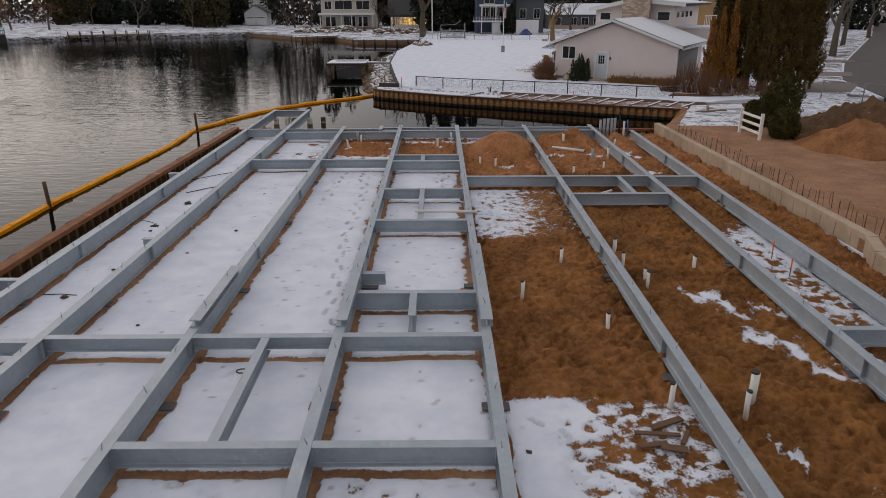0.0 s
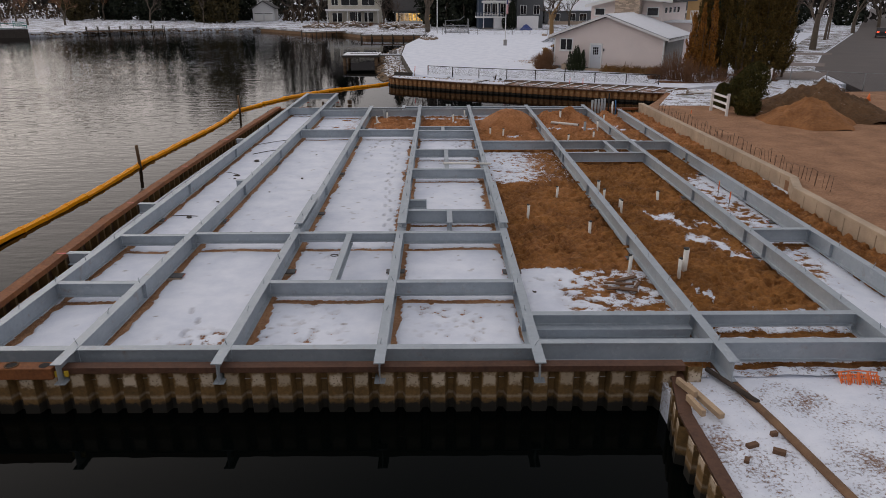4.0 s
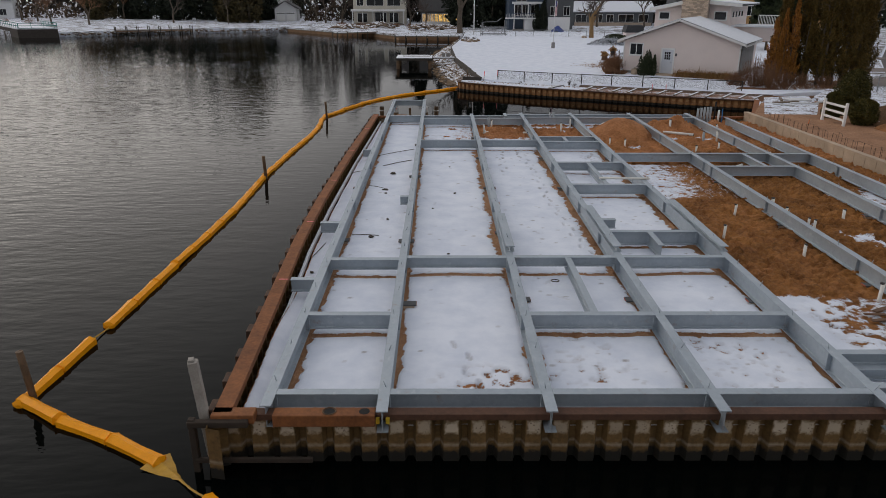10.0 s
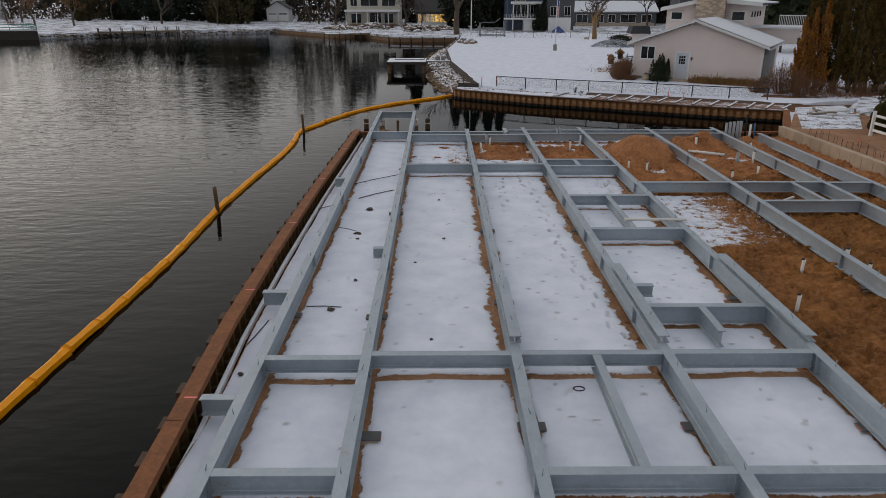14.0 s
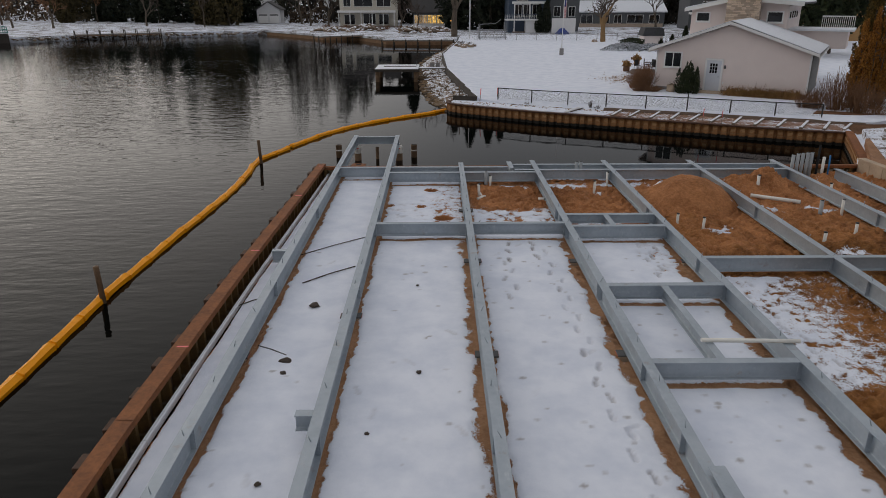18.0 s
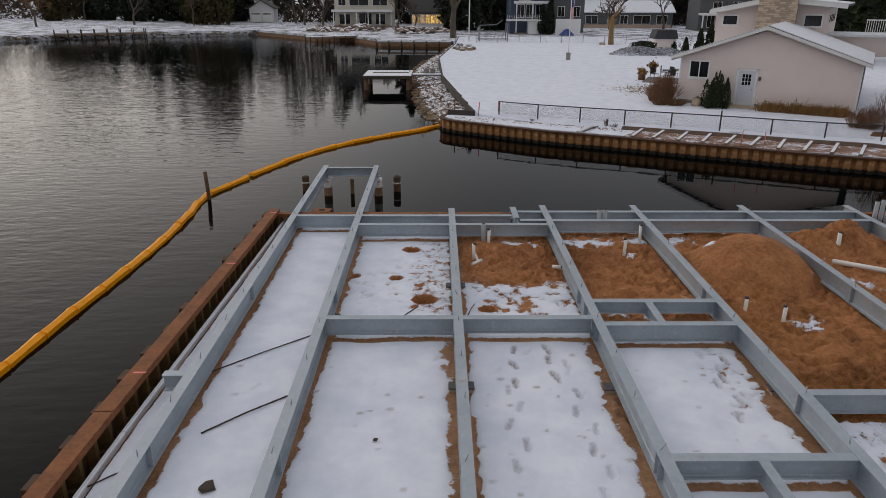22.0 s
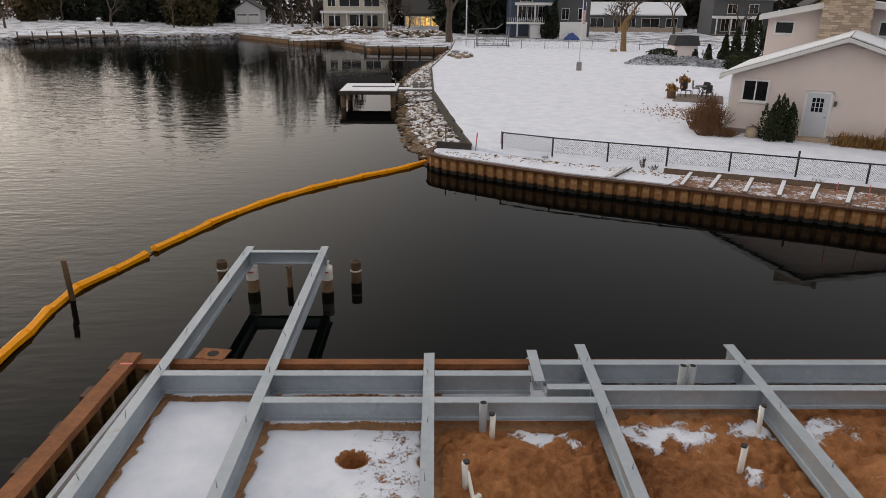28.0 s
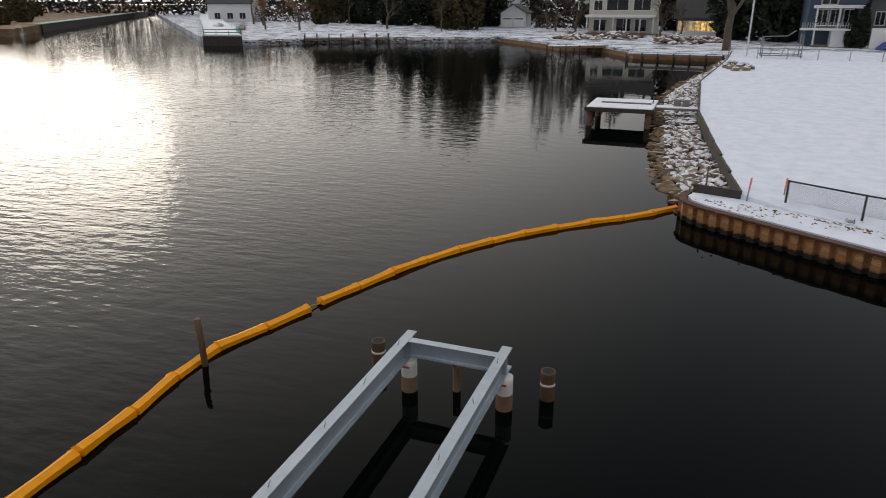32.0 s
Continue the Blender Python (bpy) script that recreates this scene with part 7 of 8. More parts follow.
# boat lift
bl = empty("boat_lift", pose(3.2, 120.3, lawn_z(3.2, 120.3)), label="bare grey metal boat lift frame standing on the lawn", category="boat lift")
for x in (-2.0, 2.0):
    for y in (-1.4, 1.4):
        part("lift_post", tube([(x, y, 0), (x, y, 2.5 if x > 0 else 2.2)], .07, 6), M_FENCEGREY, bl)
for z in (.25, 1.35):
    for y in (-1.4, 1.4):
        part("lift_rail", tube([(-2.2, y, z), (2.2, y, z)], .06, 6), M_FENCEGREY, bl)
for x in (-1.2, 0, 1.2):
    part("lift_brace", tube([(x, -1.4, .25), (x + .6, 1.4, 1.35)], .05, 6), M_FENCEGREY, bl)
part("lift_arm", tube([(-1.9, 0, 2.2), (.5, 0, 2.3), (1.3, 0, 2.9)], .06, 6), M_FENCEGREY, bl)
tagged(link("tall_pole", tube([(0, 0, 0), (0, 0, 14)], .10, 8, taper=.07), M_TRIM, m=pose(-.25, 121.3, .3)), "tall white metal pole at the water's edge", "pole")

# ---- far shore ----
M_SEAWALL = plain("brown_seawall", (0.28, 0.16, 0.085), .85, vary=.35, scale=1.5)
M_WHITE = plain("white_house_paint", (0.66, 0.655, 0.65), .6, vary=.06)
M_TAN = plain("cream_house_paint", (0.56, 0.52, 0.44), .7, vary=.1)
M_BLUEHOUSE = plain("blue_house_paint", (0.045, 0.068, 0.105), .7, vary=.15)
M_GREYHOUSE = plain("grey_house_paint", (0.10, 0.105, 0.11), .7, vary=.15)
M_OCHRE = plain("ochre_house_paint", (0.42, 0.25, 0.10), .7, vary=.1)
M_DARKROOF = plain("dark_brown_shingle_roof", (0.050, 0.045, 0.045), .9, vary=.25)
M_GREYROOF = plain("grey_shingle_roof", (0.075, 0.072, 0.07), .9, vary=.2)


def lit_pane(name, color, strength):
    """A lit room behind a pane: bright lamps and darker furniture in patches."""
    m, nt, b = nodes_of(name)
    n = noisy(nt, place(nt, (1.6, 1.6, 1.2)), 1.3, 3.0, .6)
    nt.links.new(ramp(nt, n, [(.36, tuple(c * .12 for c in color)), (.5, tuple(c * .55 for c in color)), (.64, color)]), b.inputs["Emission Color"])
    b.inputs["Emission Strength"].default_value = strength
    b.inputs["Base Color"].default_value = (.1, .08, .05, 1)
    return m


M_LIT = lit_pane("lit_window", (1.0, .58, .13), 1.25)
M_LITDIM = lit_pane("dim_lit_window", (1.0, .62, .26), .5)


def sea_wall(line, top, label, planks=True):
    w = empty("sea_wall", pose(line[0][0], line[0][1], 0), label=label, category="seawall", kind="structure")
    for p, q in zip(line, line[1:]):
        ln, hd = math.dist(p, q), math.degrees(math.atan2(q[1] - p[1], q[0] - p[0]))
        m = pose(p[0] - line[0][0], p[1] - line[0][1], 0, 0, 0, hd)
        part("wall_face", box(0, -.15, -2.5, ln, .1, top - .1), M_SEAWALL, w, m=m)
        part("wall_cap", box(0, -.25, top - .1, ln, .15, top, .01), M_WOOD, w, m=m)
    return w


sea_wall([(-42, 164.4), (-30, 149.5), (-27, 145.5), (-20, 144), (-14, 132.6), (-3, 130.6), (-1.5, 128.8)], -.58, "brown timber seawall along the far gardens")


def far_dock(x, y, ln, w, turn, label, top=-.25, snow=True):
    d = empty("far_dock", pose(x, y, 0, 0, 0, turn), label=label, category="dock", group="far docks")
    part("deck", box(0, -w / 2, top - .18, ln, w / 2, top), M_DECK, d)
    if snow:
        part("deck_snow", box(.05, -w / 2 + .05, top + .002, ln - .05, w / 2 - .05, top + .07), M_ROOFSNOW, d)
    part("side_board", box(0, -w / 2 - .06, top - .30, ln, -w / 2, top - .18), M_SEAWALL, d)
    n = int(ln / 2.4) + 1
    for k in range(n + 1):
        for s in (-1, 1):
            part("dock_post", tube([(k * ln / n, s * w / 2, -2.5), (k * ln / n, s * w / 2, top + (.7 if snow is False else .1))], .10, 7), M_TIMBERWALL, d)
    return d


far_dock(-75.0, 147.2, 15.5, 2.6, 29, "grey wooden dock with tall posts at the far shore", -.15, False)
far_dock(-27.4, 139.6, 9.0, 2.2, 33, "snow-covered timber pier at the far shore", -.2)
far_dock(-14.6, 129.2, 12.0, 1.0, -5, "long narrow snowy pier in front of the lit house", -.25)


def far_house(x, y, turn, w, d, h, ridge, wall, roof, label, windows=(), lit=(), porch=None, along_x=True, snow=0.0, name="far_house"):
    """A gabled house; its front looks to -y before the turn. windows: (u, z, width, height)."""
    t = empty(name, pose(x, y, -.2, 0, 0, turn), label=label, category="house", group="far houses")
    part("wall", box(-w / 2, 0, 0, w / 2, d, h), wall, t)
    o = .5
    if along_x:
        part("roof", prism([(-o, h - .1), (d / 2, ridge), (d + o, h - .1), (d + o, h + .12), (d / 2, ridge + .22), (-o, h + .12)], w + 2 * o, "x", start=-w / 2 - o), roof, t)
        part("gable", prism([(0, h), (d, h), (d / 2, ridge)], w, "x", start=-w / 2), wall, t)
    else:
        part("roof", prism([(-w / 2 - o, h - .1), (0, ridge), (w / 2 + o, h - .1), (w / 2 + o, h + .12), (0, ridge + .22), (-w / 2 - o, h + .12)], d + 2 * o, "y", start=-o), roof, t)
        part("gable", prism([(-w / 2, h), (w / 2, h), (0, ridge)], d, "y"), wall, t)
    for u, z, ww, hh in windows:
        f = part("window", box(u - ww / 2 - .1, -.10, z - .1, u + ww / 2 + .1, -.02, z + hh + .1), M_TRIM, t)
        part("pane", box(u - ww / 2, -.13, z, u + ww / 2, -.105, z + hh), M_GLASSDARK, f)
        part("mullion", box(u - .03, -.15, z, u + .03, -.132, z + hh), M_TRIM, f)
    for u, z, ww, hh, mat in lit:
        f = part("lit_window", box(u - ww / 2 - .1, -.10, z - .1, u + ww / 2 + .1, -.02, z + hh + .1), M_TRIM, t)
        part("pane", box(u - ww / 2, -.13, z, u + ww / 2, -.105, z + hh), mat, f)
        part("mullion", box(u - .03, -.15, z, u + .03, -.132, z + hh), M_TRIM, f)
    if porch:
        u0, u1, z, dep = porch
        part("porch_roof", box(u0 - .2, -dep - .2, z, u1 + .2, 0, z + .45), M_TRIM, t, "white flat porch roof")
        part("porch_floor", box(u0, -dep, -.1, u1, 0, .25), M_WALK, t)
        n = max(2, int((u1 - u0) / 2.6))
        for k in range(n + 1):
            part("porch_post", box(u0 + .1 + k * (u1 - u0 - .3) / n, -dep, .25, u0 + .3 + k * (u1 - u0 - .3) / n, -dep + .2, z), M_TRIM, t)
    return t


# boathouse, white house, lit sunroom house, blue house, long grey house
bh = far_house(-50.8, 205.0, 5, 6.2, 8.5, 3.4, 5.4, M_WHITE, M_GREYROOF, "white boat garage with two panelled doors", along_x=False)
for u in (-1.45, 1.45):
    gd = part("garage_door", box(u - 1.2, -.10, .1, u + 1.2, -.02, 2.5), M_TRIM, bh)
    for k in range(4):
        part("pane", box(u - 1.05 + k * .55, -.13, 1.95, u - .65 + k * .55, -.105, 2.3), M_GLASSDARK, gd)
far_house(-21.6, 181, 2, 13.5, 9, 7.2, 10.5, M_TAN, M_DARKROOF, "tan two-storey house with a white columned porch", [(-5, 4.6, 1.6, 1.8), (-1.2, 4.6, 4.2, 1.9), (3.6, 4.6, 3.2, 1.9), (-4.5, .6, 2.4, 2.1), (.2, .6, 2.8, 2.3), (3.6, .6, 2.2, 2.2)], porch=(-7.0, 6.2, 3.25, 2.6))
sr = far_house(-5.6, 174.5, 2, 10.5, 9, 3.3, 9.5, M_GREYHOUSE, M_GREYROOF, "dark-roofed cottage with a warmly lit glazed sunroom", lit=[(-4.5 + k * 1.02, 1.0, .78, 1.75, M_LITDIM if k < 3 else M_LIT) for k in range(9)])
part("sunroom_base", box(-5.2, -.30, 0, 5.2, -.16, .9), M_WHITE, sr, "white sunroom plinth")
for k in range(3):
    for j in range(2):
        part("skylight", box(.3 + k * 1.35, -.3, 0, 1.4 + k * 1.35, -.2, 1.7), M_PLATE, sr, "pale skylight", pose(0, 1.1 + j * 1.35, 4.75 + j * 1.85, -37, 0, 0))
bl2 = far_house(12.6, 152, 0, 7.6, 9, 7.5, 10.5, M_BLUEHOUSE, M_GREYROOF, "dark blue house with white balconies", [(-1.9, 3.0, 1.3, 2.2), (-.2, 3.0, 1.3, 2.2), (1.6, 3.0, 1.3, 2.2), (-1.2, 6.0, 2.0, 1.2)], porch=(-3.0, 3.2, 5.4, 1.6))
part("balcony", box(-4.6, -2.6, 2.35, 1.8, 0, 2.6), M_TRIM, bl2, "white balcony")
brl = part("balcony_rail", box(-4.6, -2.62, 3.45, 1.8, -2.56, 3.52), M_BLUEHOUSE, bl2)
for k in range(20):
    part("baluster", box(-4.6 + k * .33, -2.61, 2.6, -4.55 + k * .33, -2.57, 3.45), M_TRIM, brl)
part("ground_floor", box(-.6, -2.2, 0, 2.4, 0, 2.3), M_WHITE, bl2, "white ground floor")
far_house(20.5, 156, 0, 6, 9, 7, 9.5, M_GREYHOUSE, M_GREYROOF, "dark grey-blue house behind a white fence", [(-1.5, 3.0, 1.2, 1.8), (1.5, 3.0, 1.2, 1.8)])
tagged(link("white_screen_fence", box(16.8, 147.9, -.2, 21.4, 148.0, 2.6), M_TRIM), "tall white plastic privacy fence", "fence")
tagged(mound("tarp_heap", 18.6, 146.3, -.15, 1.3, 1.2, plain("blue_tarpaulin", (0.02, 0.05, 0.22), .5), "heap under a dark blue tarpaulin", 4), category="tarp")
far_house(37.5, 177, -2, 20, 10, 3.3, 5.6, M_GREYHOUSE, M_ROOFSNOW, "long low grey house with a snowy roof and white windows", [(-8, .9, 2.6, 1.7), (-3.6, .9, 1.6, 1.7), (-.8, .9, 1.6, 1.7), (3.2, .9, 3.6, 1.7), (7.6, .9, 2.2, 1.7)])
tagged(link("stone_base", box(27.8, 176.6, -.3, 47.2, 176.95, .55), M_STONE), "low stone plinth along the grey house", "plinth", kind="structure")
gh = far_house(54, 163, -4, 11, 9, 6.5, 9.5, M_GREYHOUSE, M_ROOFSNOW, "grey house with white double balconies and glazed doors", [(-3, .8, 1.4, 2.2), (-1, .8, 1.4, 2.2), (1.2, .8, 1.4, 2.2), (3.2, .8, 1.4, 2.2), (-2, 4.0, 1.6, 1.6), (2, 4.0, 1.6, 1.6)], porch=(-5.4, 5.4, 3.1, 2.2))
far_house(45, 110.5, -20, 9, 10, 6.0, 9.0, M_OCHRE, M_GREYROOF, "ochre gabled house behind the spruces", [(-1.2, 4.2, 1.2, 1.4), (1.8, 1.2, 1.4, 1.6)], along_x=False)
far_house(56, 122, -20, 10, 10, 5.0, 8.0, M_OCHRE, M_GREYROOF, "ochre gabled house behind the spruces", [(-1.2, 3.2, 1.2, 1.4)], along_x=False)
far_house(-120, 262, 12, 15, 10, 7.5, 11, M_BLUEHOUSE, M_GREYROOF, "blue two-storey house with a white porch among trees", [(-4, 4.4, 2.4, 1.8), (0, 4.4, 2.4, 1.8), (4, 4.4, 2.4, 1.8), (-4, 1, 1.6, 1.9), (4, 1, 1.6, 1.9)], lit=[(1.6, 6.0, 1.6, .8, M_LITDIM)], porch=(-7, 7, 3.2, 2.4))
far_house(-147, 222, 18, 14, 9, 5.5, 9, M_WHITE, M_GREYROOF, "white house with dark windows by the channel", [(-4, 1, 1.8, 1.8), (0, 1, 1.8, 1.8), (4, 1, 1.8, 1.8)])
far_house(-36, 236, 0, 9, 9, 6.5, 10, M_WHITE, M_GREYROOF, "white house half hidden by bare trees", [(-2, 1, 1.4, 1.6), (2, 1, 1.4, 1.6), (0, 4.2, 1.4, 1.6)], along_x=False)
far_house(-62, 240, 0, 9, 9, 6.5, 10, M_WHITE, M_GREYROOF, "white house half hidden by evergreens", [(-2, 1, 1.4, 1.6), (2, 1, 1.4, 1.6)], along_x=False)
car(-103, 232, -.2, 10, plain("blue_car_paint", (0.02, 0.14, 0.32), .35), "bright blue vehicle parked on the far shore")

# trees of the far shore
seed = 300
for x, y, h, r in ((-83, 212, 12, 5), (-77, 214, 14, 5.5), (-71, 212, 13, 5.5), (-66, 211, 13, 5), (-61.5, 209, 12, 4.5), (-89, 216, 9, 3.5), (-98, 220, 10, 4.5), (-104, 224, 8, 3), (-58.5, 214, 11, 4)):
    seed += 1
    evergreen(x, y, -.3, h * 1.8, r, M_FARGREEN, "broad dark evergreen on the far shore", 3000, .62, .2, "cone", seed, group="far evergreens", name="far_evergreen", upright=.2)
for x, y, h, r in ((-62.0, 194, 14, 4.6), (-58.0, 192, 14, 4.4), (-66, 199, 12, 3.8), (-115, 232, 9, 4), (-110, 214, 8, 3)):
    seed += 1
    evergreen(x, y, -.3, h * 1.7, r, M_OLIVE, "broad olive-brown evergreen on the far shore", 2300, .62, .3, "ball", seed, group="far evergreens", name="far_evergreen", upright=.2)
for x, y, h, r in ((2.0, 166, 17, 4.5), (6.0, 163, 16, 4), (-1.5, 168, 15, 4), (9, 167, 16, 4), (26, 186, 14, 5), (58, 200, 15, 6), (74, 176, 14, 5), (88, 180, 15, 6), (64, 150, 11, 4), (20, 200, 16, 5), (-30, 215, 15, 5), (-12, 205, 16, 5), (100, 170, 14, 5), (80, 158, 12, 4)):
    seed += 1
    evergreen(x, y, -.3, h * 1.4, r, M_FARGREEN, "tall dark evergreen behind the far houses", 2000, .65, .2, "cone", seed, group="far evergreens", name="far_evergreen", upright=.1)
evergreen(15.9, 149.3, -.2, 6.0, .95, M_FARGREEN, "slender clipped cypress before the blue house", 1100, .3, .1, "column", 340, group="far evergreens", name="far_evergreen", upright=.8)
evergreen(14.6, 149.8, -.2, 5.2, .8, M_FARGREEN, "slender clipped cypress before the blue house", 900, .3, .1, "column", 341, group="far evergreens", name="far_evergreen", upright=.8)
for k, (x, y, h, r) in enumerate(((-2.2, 139, 19, .62), (-37, 190, 11, .28), (-32.5, 189.5, 12, .3), (-60.8, 181.5, 11, .16), (-105, 179, 10, .28), (-95, 178, 9, .3), (-104, 220, 10, .3), (-13.5, 172, 9, .26), (-9.6, 165, 8, .22), (-28, 195, 13, .3), (-41, 200, 13, .3), (32, 170, 10, .3), (43, 168, 11, .3), (48, 150, 9, .25), (-78, 190, 11, .3), (-120, 200, 11, .3), (62, 140, 12, .3), (70, 150, 12, .3), (-130, 210, 12, .35), (-90, 240, 13, .3), (-20, 225, 15, .35), (0, 215, 15, .35), (15, 225, 15, .35), (40, 215, 15, .35), (-50, 255, 16, .4), (-75, 262, 16, .4), (90, 140, 13, .4), (78, 128, 13, .4))):
    bare_tree(x, y, -.3, h, r, "bare deciduous tree on the far shore" if r < .8 else "huge bare tree with a thick grey trunk", seed=400 + k, depth=4 if k > 9 else 5, group="far bare trees", twig=M_TWIGRED if k in (4, 5, 6) else None)
for k, (x, y, r, h) in enumerate(((-30.5, 172, 1.6, 1.2), (-26, 172.5, 1.6, 1.1), (-23.5, 171.5, 1.4, 1.0), (-16.5, 168, 1.3, 1.1), (-13.5, 165, 1.5, 1.2), (-108, 174, 2, 2), (-112, 171, 2, 2))):
    brush(x, y, -.25, r, h, 120, M_TWIGRED, "rust-brown bush on the far shore", 430 + k, "far_bush", "far bushes")
for k, (x, y, rx, ry, h) in enumerate(((-20.5, 163.5, 3.6, 2.2, 1.5), (-9.5, 152.5, 4.2, 2.2, 1.6), (-27.5, 160, 4.5, 2.5, 1.0), (-5.4, 157.5, 3.4, 1.2, 1.1))):
    g = empty("rock_pile", pose(x, y, -.3), label="pile of grey garden rocks under snow at the far shore", category="rocks", group="rock piles")
    q = random.Random(500 + k)
    ms = [rock_mesh(.55, 520 + j, .6) for j in range(4)]
    for me in ms:
        me.materials.append(M_RIPRAP)
    for _ in range(46):
        a2, s2 = q.uniform(0, math.tau), math.sqrt(q.random())
        share("rock", q.choice(ms), g, pose(rx * s2 * math.cos(a2), ry * s2 * math.sin(a2), h * (1 - s2 * s2) * .8, q.uniform(-20, 20), q.uniform(-20, 20), q.uniform(0, 360)))
# stones along the far water line
bm = bmesh.new()
q = random.Random(77)
for x, y, hd in resample([(-82, 139.6), (-74, 149.8), (-64, 155.8), (-42, 164.9)], .42):
    r = q.uniform(.18, .4)
    m = pose(x + q.uniform(-.5, .5), y + q.uniform(-.6, .5), -.85 + q.uniform(-.1, .35), q.uniform(0, 90), 0, q.uniform(0, 360)) @ Matrix.Diagonal((1.3, .9, .6, 1))
    bmesh.ops.create_icosphere(bm, subdivisions=1, radius=r, matrix=m)
tagged(link("shore_stones", bm, M_RIPRAP), "line of snowy stones along the far water's edge", "stones", kind="stuff")

# ---- channel to the west ----
M_GREENRAIL = plain("green_painted_rail", (0.03, 0.20, 0.17), .5)
M_PIERSIDE = plain("dark_pier_side", (0.055, 0.045, 0.038), .85, vary=.4)
DIR = Vector((-math.sin(radians(39)), math.cos(radians(39)), 0))
pier = empty("channel_pier", pose(-89.4, 136.4, 0), label="long concrete channel pier with green railings", category="pier")
wdt = Vector((7.0, 1.9, 0))
prof = [Vector((0, 0, 0)), wdt, wdt + DIR * 300, DIR * 300]


def skew_slab(pts, z0, z1):
    bm = bmesh.new()
    lo = [bm.verts.new((p.x, p.y, z0)) for p in pts]
    hi = [bm.verts.new((p.x, p.y, z1)) for p in pts]
    bm.faces.new(hi), bm.faces.new(lo[::-1])
    for k in range(len(pts)):
        j = (k + 1) % len(pts)
        bm.faces.new((lo[k], lo[j], hi[j], hi[k]))
    bmesh.ops.recalc_face_normals(bm, faces=bm.faces[:])
    return bm


part("pier_side", skew_slab(prof, -3, .45), M_PIERSIDE, pier)
part("pier_deck", skew_slab(prof, .45, .62), M_ROOFSNOW, pier, "snow-covered pier deck")
for a2, b2 in ((Vector((.2, .2, 0)), wdt * .97 + Vector((0, .2, 0))), (Vector((.1, .2, 0)), DIR * 60 + Vector((.3, 0, 0))), (wdt * .97 + Vector((0, .3, 0)), wdt * .97 + DIR * 14)):
    for z in (1.1, 1.6):
        part("rail", tube([a2 + Vector((0, 0, z)), b2 + Vector((0, 0, z))], .06, 5), M_GREENRAIL, pier)
    n = int((b2 - a2).length / 2.2)
    for k in range(n + 1):
        p = a2 + (b2 - a2) * k / n
        part("rail_post", tube([p + Vector((0, 0, .6)), p + Vector((0, 0, 1.62))], .05, 5), M_GREENRAIL, pier)
part("green_strip", skew_slab([Vector((.1, .05, 0)), wdt * .99 + Vector((0, .05, 0)), wdt * .99 + DIR * .6, DIR * .6], .622, .70), M_GREENRAIL, pier)
M_DUNE = snowy_ground("dune_grass", cover=.30, c1=(0.13, 0.075, 0.035), c2=(0.26, 0.165, 0.085), patch=.04)
bank = tagged(link("ground_west_bank", skew_slab([Vector((-150, 148, 0)), Vector((-166, 169, 0)), Vector((-310, 372, 0)), Vector((-520, 680, 0)), Vector((-900, 600, 0)), Vector((-600, 60, 0)), Vector((-160, 138, 0))], -3, .55), M_DUNE), "brown dune bank on the far side of the channel", "bank", kind="structure")
bw = empty("channel_wall", pose(-166, 169, 0), label="dark channel wall with a pale green edge", category="channel wall", kind="structure")
dv = Vector((-144, 203, 0))
part("wall_face", skew_slab([Vector((.8, -.2, 0)), dv * 1.5 + Vector((.8, 0, 0)), dv * 1.5, Vector((0, 0, 0))], -3, .65), M_PIERSIDE, bw)
part("wall_edge", skew_slab([Vector((.9, -.2, 0)), dv * 1.5 + Vector((.9, 0, 0)), dv * 1.5 + Vector((-2.4, 0, 0)), Vector((-2.4, 0, 0))], .652, .85), plain("pale_green_edge", (0.36, 0.47, 0.42), .7), bw, "pale green snowy edge")
for k, (x, y, h, r) in enumerate(((-190, 184, 6, 3), (-205, 196, 7, 4), (-232, 214, 6, 4), (-176, 166, 4, 2.5), (-246, 236, 5, 3))):
    evergreen(x, y, .5, h, r, M_OLIVE, "scrubby brown-green bush on the dune bank", 700, .6, .1, "ball", 600 + k, group="dune bushes", name="dune_bush")


# thickets along the far gardens
q = np.random.RandomState(809)
for x0, x1, y0, dep, hh, n, cols, lab in ((-155, -122, 226, 9, 7, 1500, ((0.03, 0.022, 0.015), (0.085, 0.058, 0.036), (0.16, 0.10, 0.055)), "brown leafless thicket beside the white house"), (-118, -100, 222, 6, 2.6, 600, ((0.016, 0.016, 0.01), (0.05, 0.042, 0.022), (0.11, 0.08, 0.04)), "low olive hedge before the blue house"),
                                          (-104, -46, 222, 8, 9, 3000, ((0.010, 0.012, 0.008), (0.026, 0.028, 0.017), (0.06, 0.052, 0.03)), "dark evergreen thicket on the far shore"), (-46, -29, 206, 7, 6, 1200, ((0.03, 0.022, 0.016), (0.075, 0.052, 0.035), (0.14, 0.09, 0.055)), "brown leafless thicket by the white garage"), (27, 50, 184, 5, 7, 1300, ((0.014, 0.013, 0.009), (0.04, 0.034, 0.022), (0.09, 0.066, 0.04)), "dark thicket behind the long grey house")):
    xs = q.uniform(x0, x1, n)
    top = hh * (.7 + .3 * np.sin(xs * .9 + 1) * np.sin(xs * .37))
    me = leaf_mesh("thicket", np.stack([xs, y0 + q.uniform(0, dep, n), top * q.uniform(0, 1, n) - .2], 1), .48, .5, 6)
    me.materials.append(foliage("thicket_twigs", *cols))
    tagged(new("thicket", me), lab, "thicket", kind="stuff")
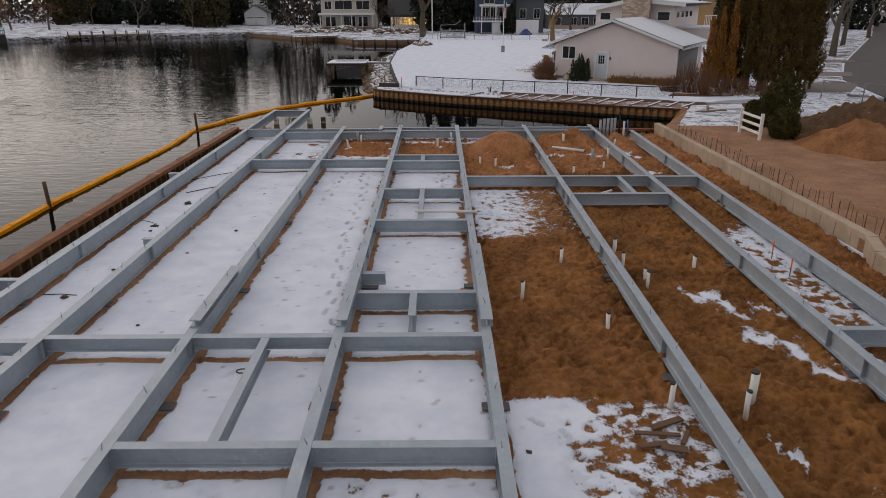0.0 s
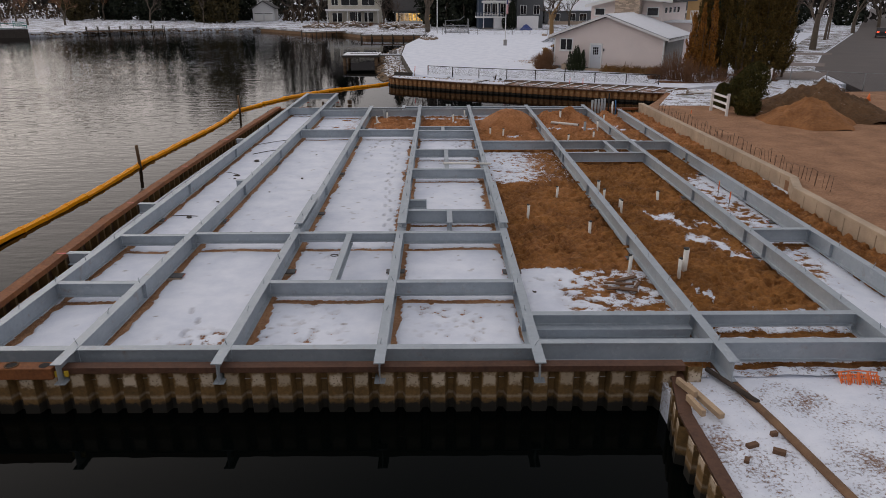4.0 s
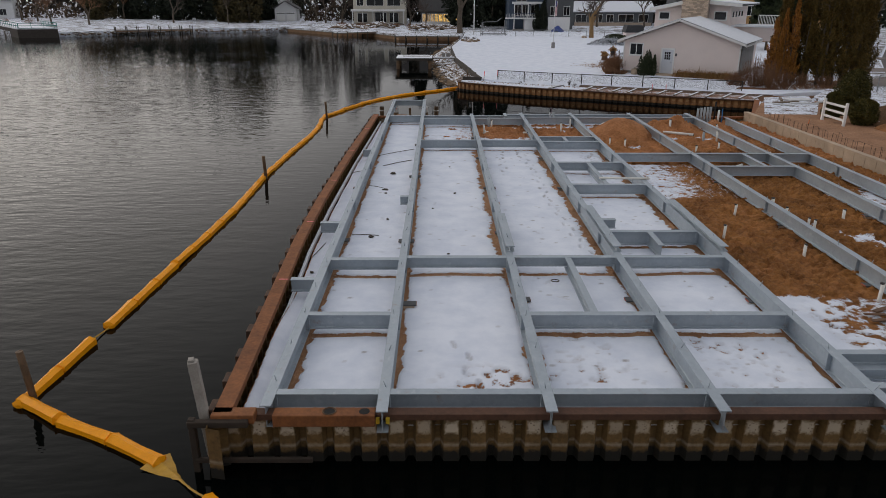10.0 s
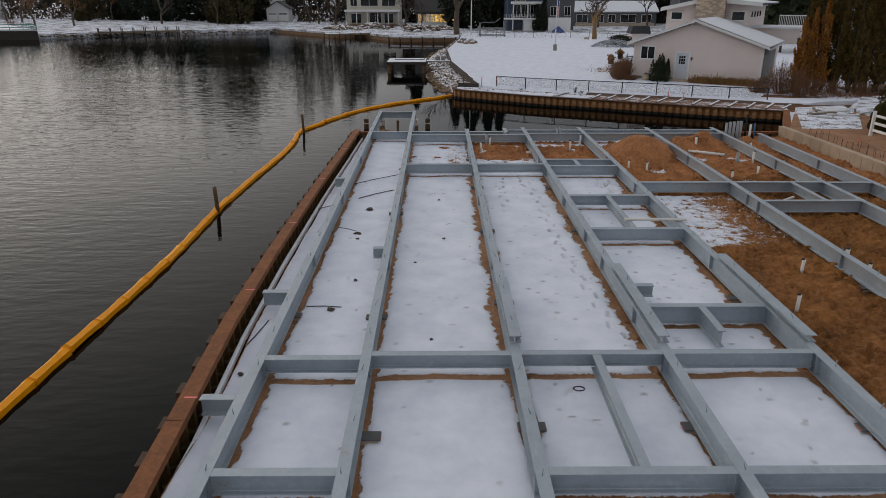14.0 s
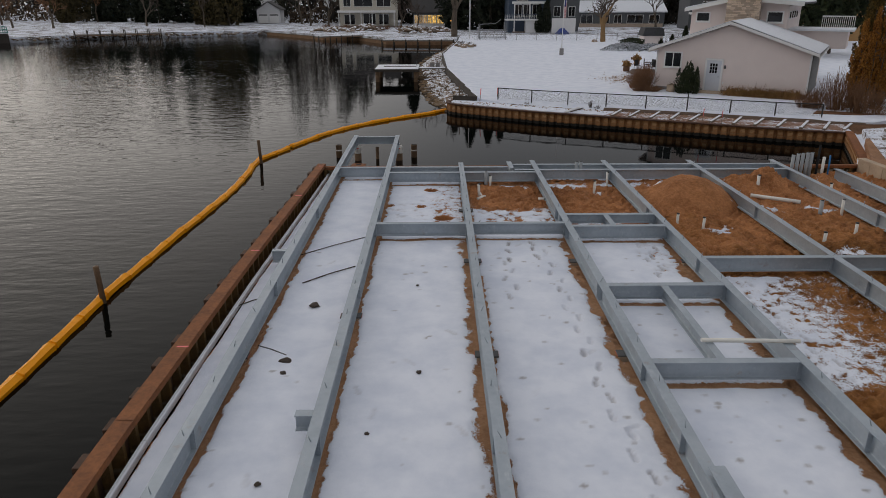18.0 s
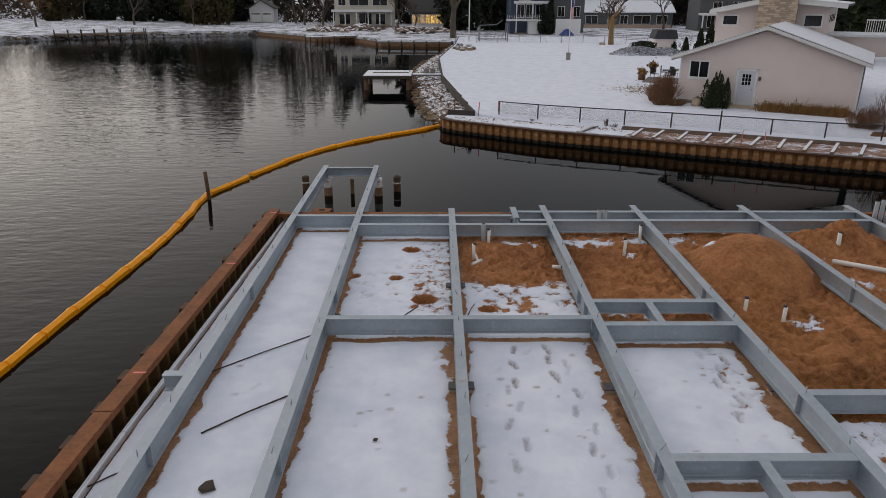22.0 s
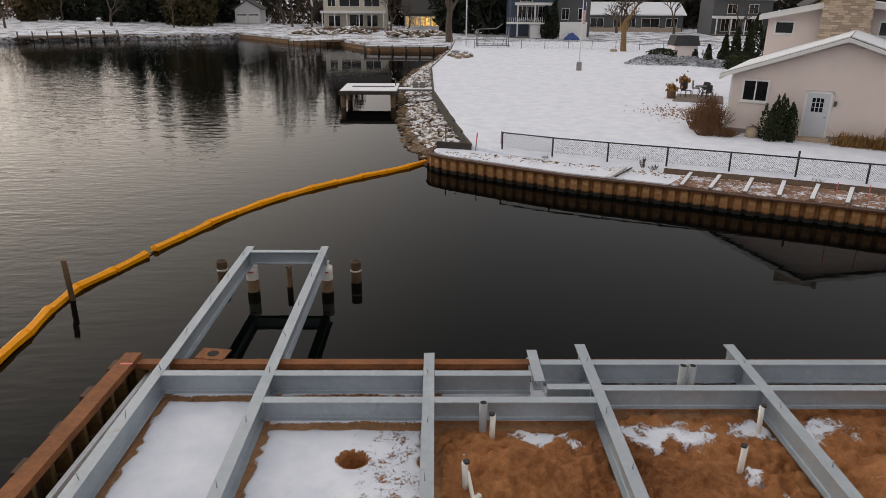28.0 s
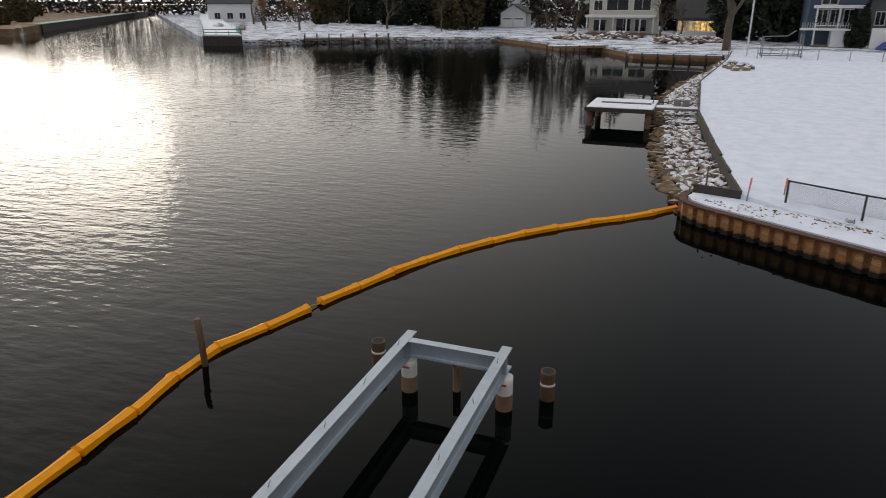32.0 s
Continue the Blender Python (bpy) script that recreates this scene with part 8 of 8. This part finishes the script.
# woods behind the far gardens
q = np.random.RandomState(808)
pts = []
for x0, x1, y0, depth_, hh, n in ((-330, -118, 285, 30, 30, 11000), (-150, -60, 275, 25, 32, 8000), (-70, 40, 250, 25, 32, 9000), (25, 130, 212, 30, 24, 6500), (110, 300, 170, 40, 20, 4600), (-34, 30, 196, 12, 17, 2600), (26, 64, 190, 8, 12, 1600)):
    xs = q.uniform(x0, x1, n)
    top = hh * (.72 + .28 * np.sin(xs * .21) * np.sin(xs * .093 + 1) + .18 * np.sin(xs * .77))
    pts.append(np.stack([xs, y0 + q.uniform(0, depth_, n), top * q.uniform(0, 1, n) ** .8], 1))
me = leaf_mesh("far_woods", np.concatenate(pts), 1.15, .6, 5)
me.materials.append(foliage("far_wood_twigs", (0.012, 0.011, 0.010), (0.030, 0.026, 0.021), (0.060, 0.048, 0.036)))
tagged(new("far_woods", me), "dark brown leafless woods behind the far houses", "woods", kind="stuff")


# ---- riprap between the lawn and the lake ----
SHORE = [(-4.35, 58.6), (-4.75, 59.6), (-5.95, 64.8), (-6.6, 73.0), (-7.1, 82.1), (-7.8, 89.2), (-6.6, 103.8), (-4.2, 116.0), (-3.4, 126.0)]


def lerp_line(line, y):
    return float(np.interp(y, [p[1] for p in line], [p[0] for p in line]))


def rip_height(s):
    """From the water, s = 0, to the lawn's edge, s = 1."""
    return WATER - .12 + (.78 * min(1, s * 1.25))


bm = bmesh.new()
ys = [58.2 + k * 1.0 for k in range(70)]
rows = []
for y in ys:
    xa, xb = lerp_line(SHORE, y) - .6, lerp_line(EDGE, y) - .02
    rows.append([bm.verts.new((xa + (xb - xa) * s, y, rip_height(s) - .38)) for s in (0, .25, .5, .75, 1)])
for a2, b2 in zip(rows, rows[1:]):
    for k in range(4):
        bm.faces.new((a2[k], a2[k + 1], b2[k + 1], b2[k]))
rip = tagged(link("riprap_bank", bm, M_RIPWET), "sloping bank of brown and snowy riprap stones", "rocks", kind="structure")
rk = random.Random(31)
RM = [rock_mesh(.30, 700 + k, .72) for k in range(7)]
RW = [rock_mesh(.30, 720 + k, .72) for k in range(5)]
for me in RM:
    me.materials.append(M_RIPRAP)
for me in RW:
    me.materials.append(M_RIPWET)
spots = []
y = 58.5
while y < 127:
    xa, xb = lerp_line(SHORE, y), lerp_line(EDGE, y)
    n = max(3, int((xb - xa + .5) / .40))
    for k in range(n):
        s = (k + rk.uniform(.1, .9)) / n
        spots.append((xa - .35 + (xb - xa + .25) * s, y + rk.uniform(-.2, .2), rip_height(s) - .12 + rk.uniform(-.06, .10), s))
    y += .40
near = [p for p in spots if p[1] < 84]
rk.shuffle(near)
chosen = set(near[:300])
rest_dry, rest_wet = bmesh.new(), bmesh.new()
VR = [[(v.co.copy(), ) for v in me.vertices] for me in RM]
for p in spots:
    x, y, z, s = p
    sc = rk.uniform(.55, 1.25) * (1.2 if s < .25 else 1)
    m = pose(x, y, z, rk.uniform(-25, 25), rk.uniform(-25, 25), rk.uniform(0, 360)) @ Matrix.Diagonal((sc, sc * rk.uniform(.8, 1.1), sc, 1))
    wet = s < .30
    if p in chosen:
        share("stone", rk.choice(RW if wet else RM), rip, m)
    else:
        bmt = rest_wet if wet else rest_dry
        src = rk.choice(RW if wet else RM)
        vs = [bmt.verts.new(m @ v.co) for v in src.vertices]
        for f in src.polygons:
            bmt.faces.new([vs[k] for k in f.vertices])
for bmt, mat in ((rest_dry, M_RIPRAP), (rest_wet, M_RIPWET)):
    o = part("more_stones", bmt, mat, rip)
    o["kind"] = "stuff"
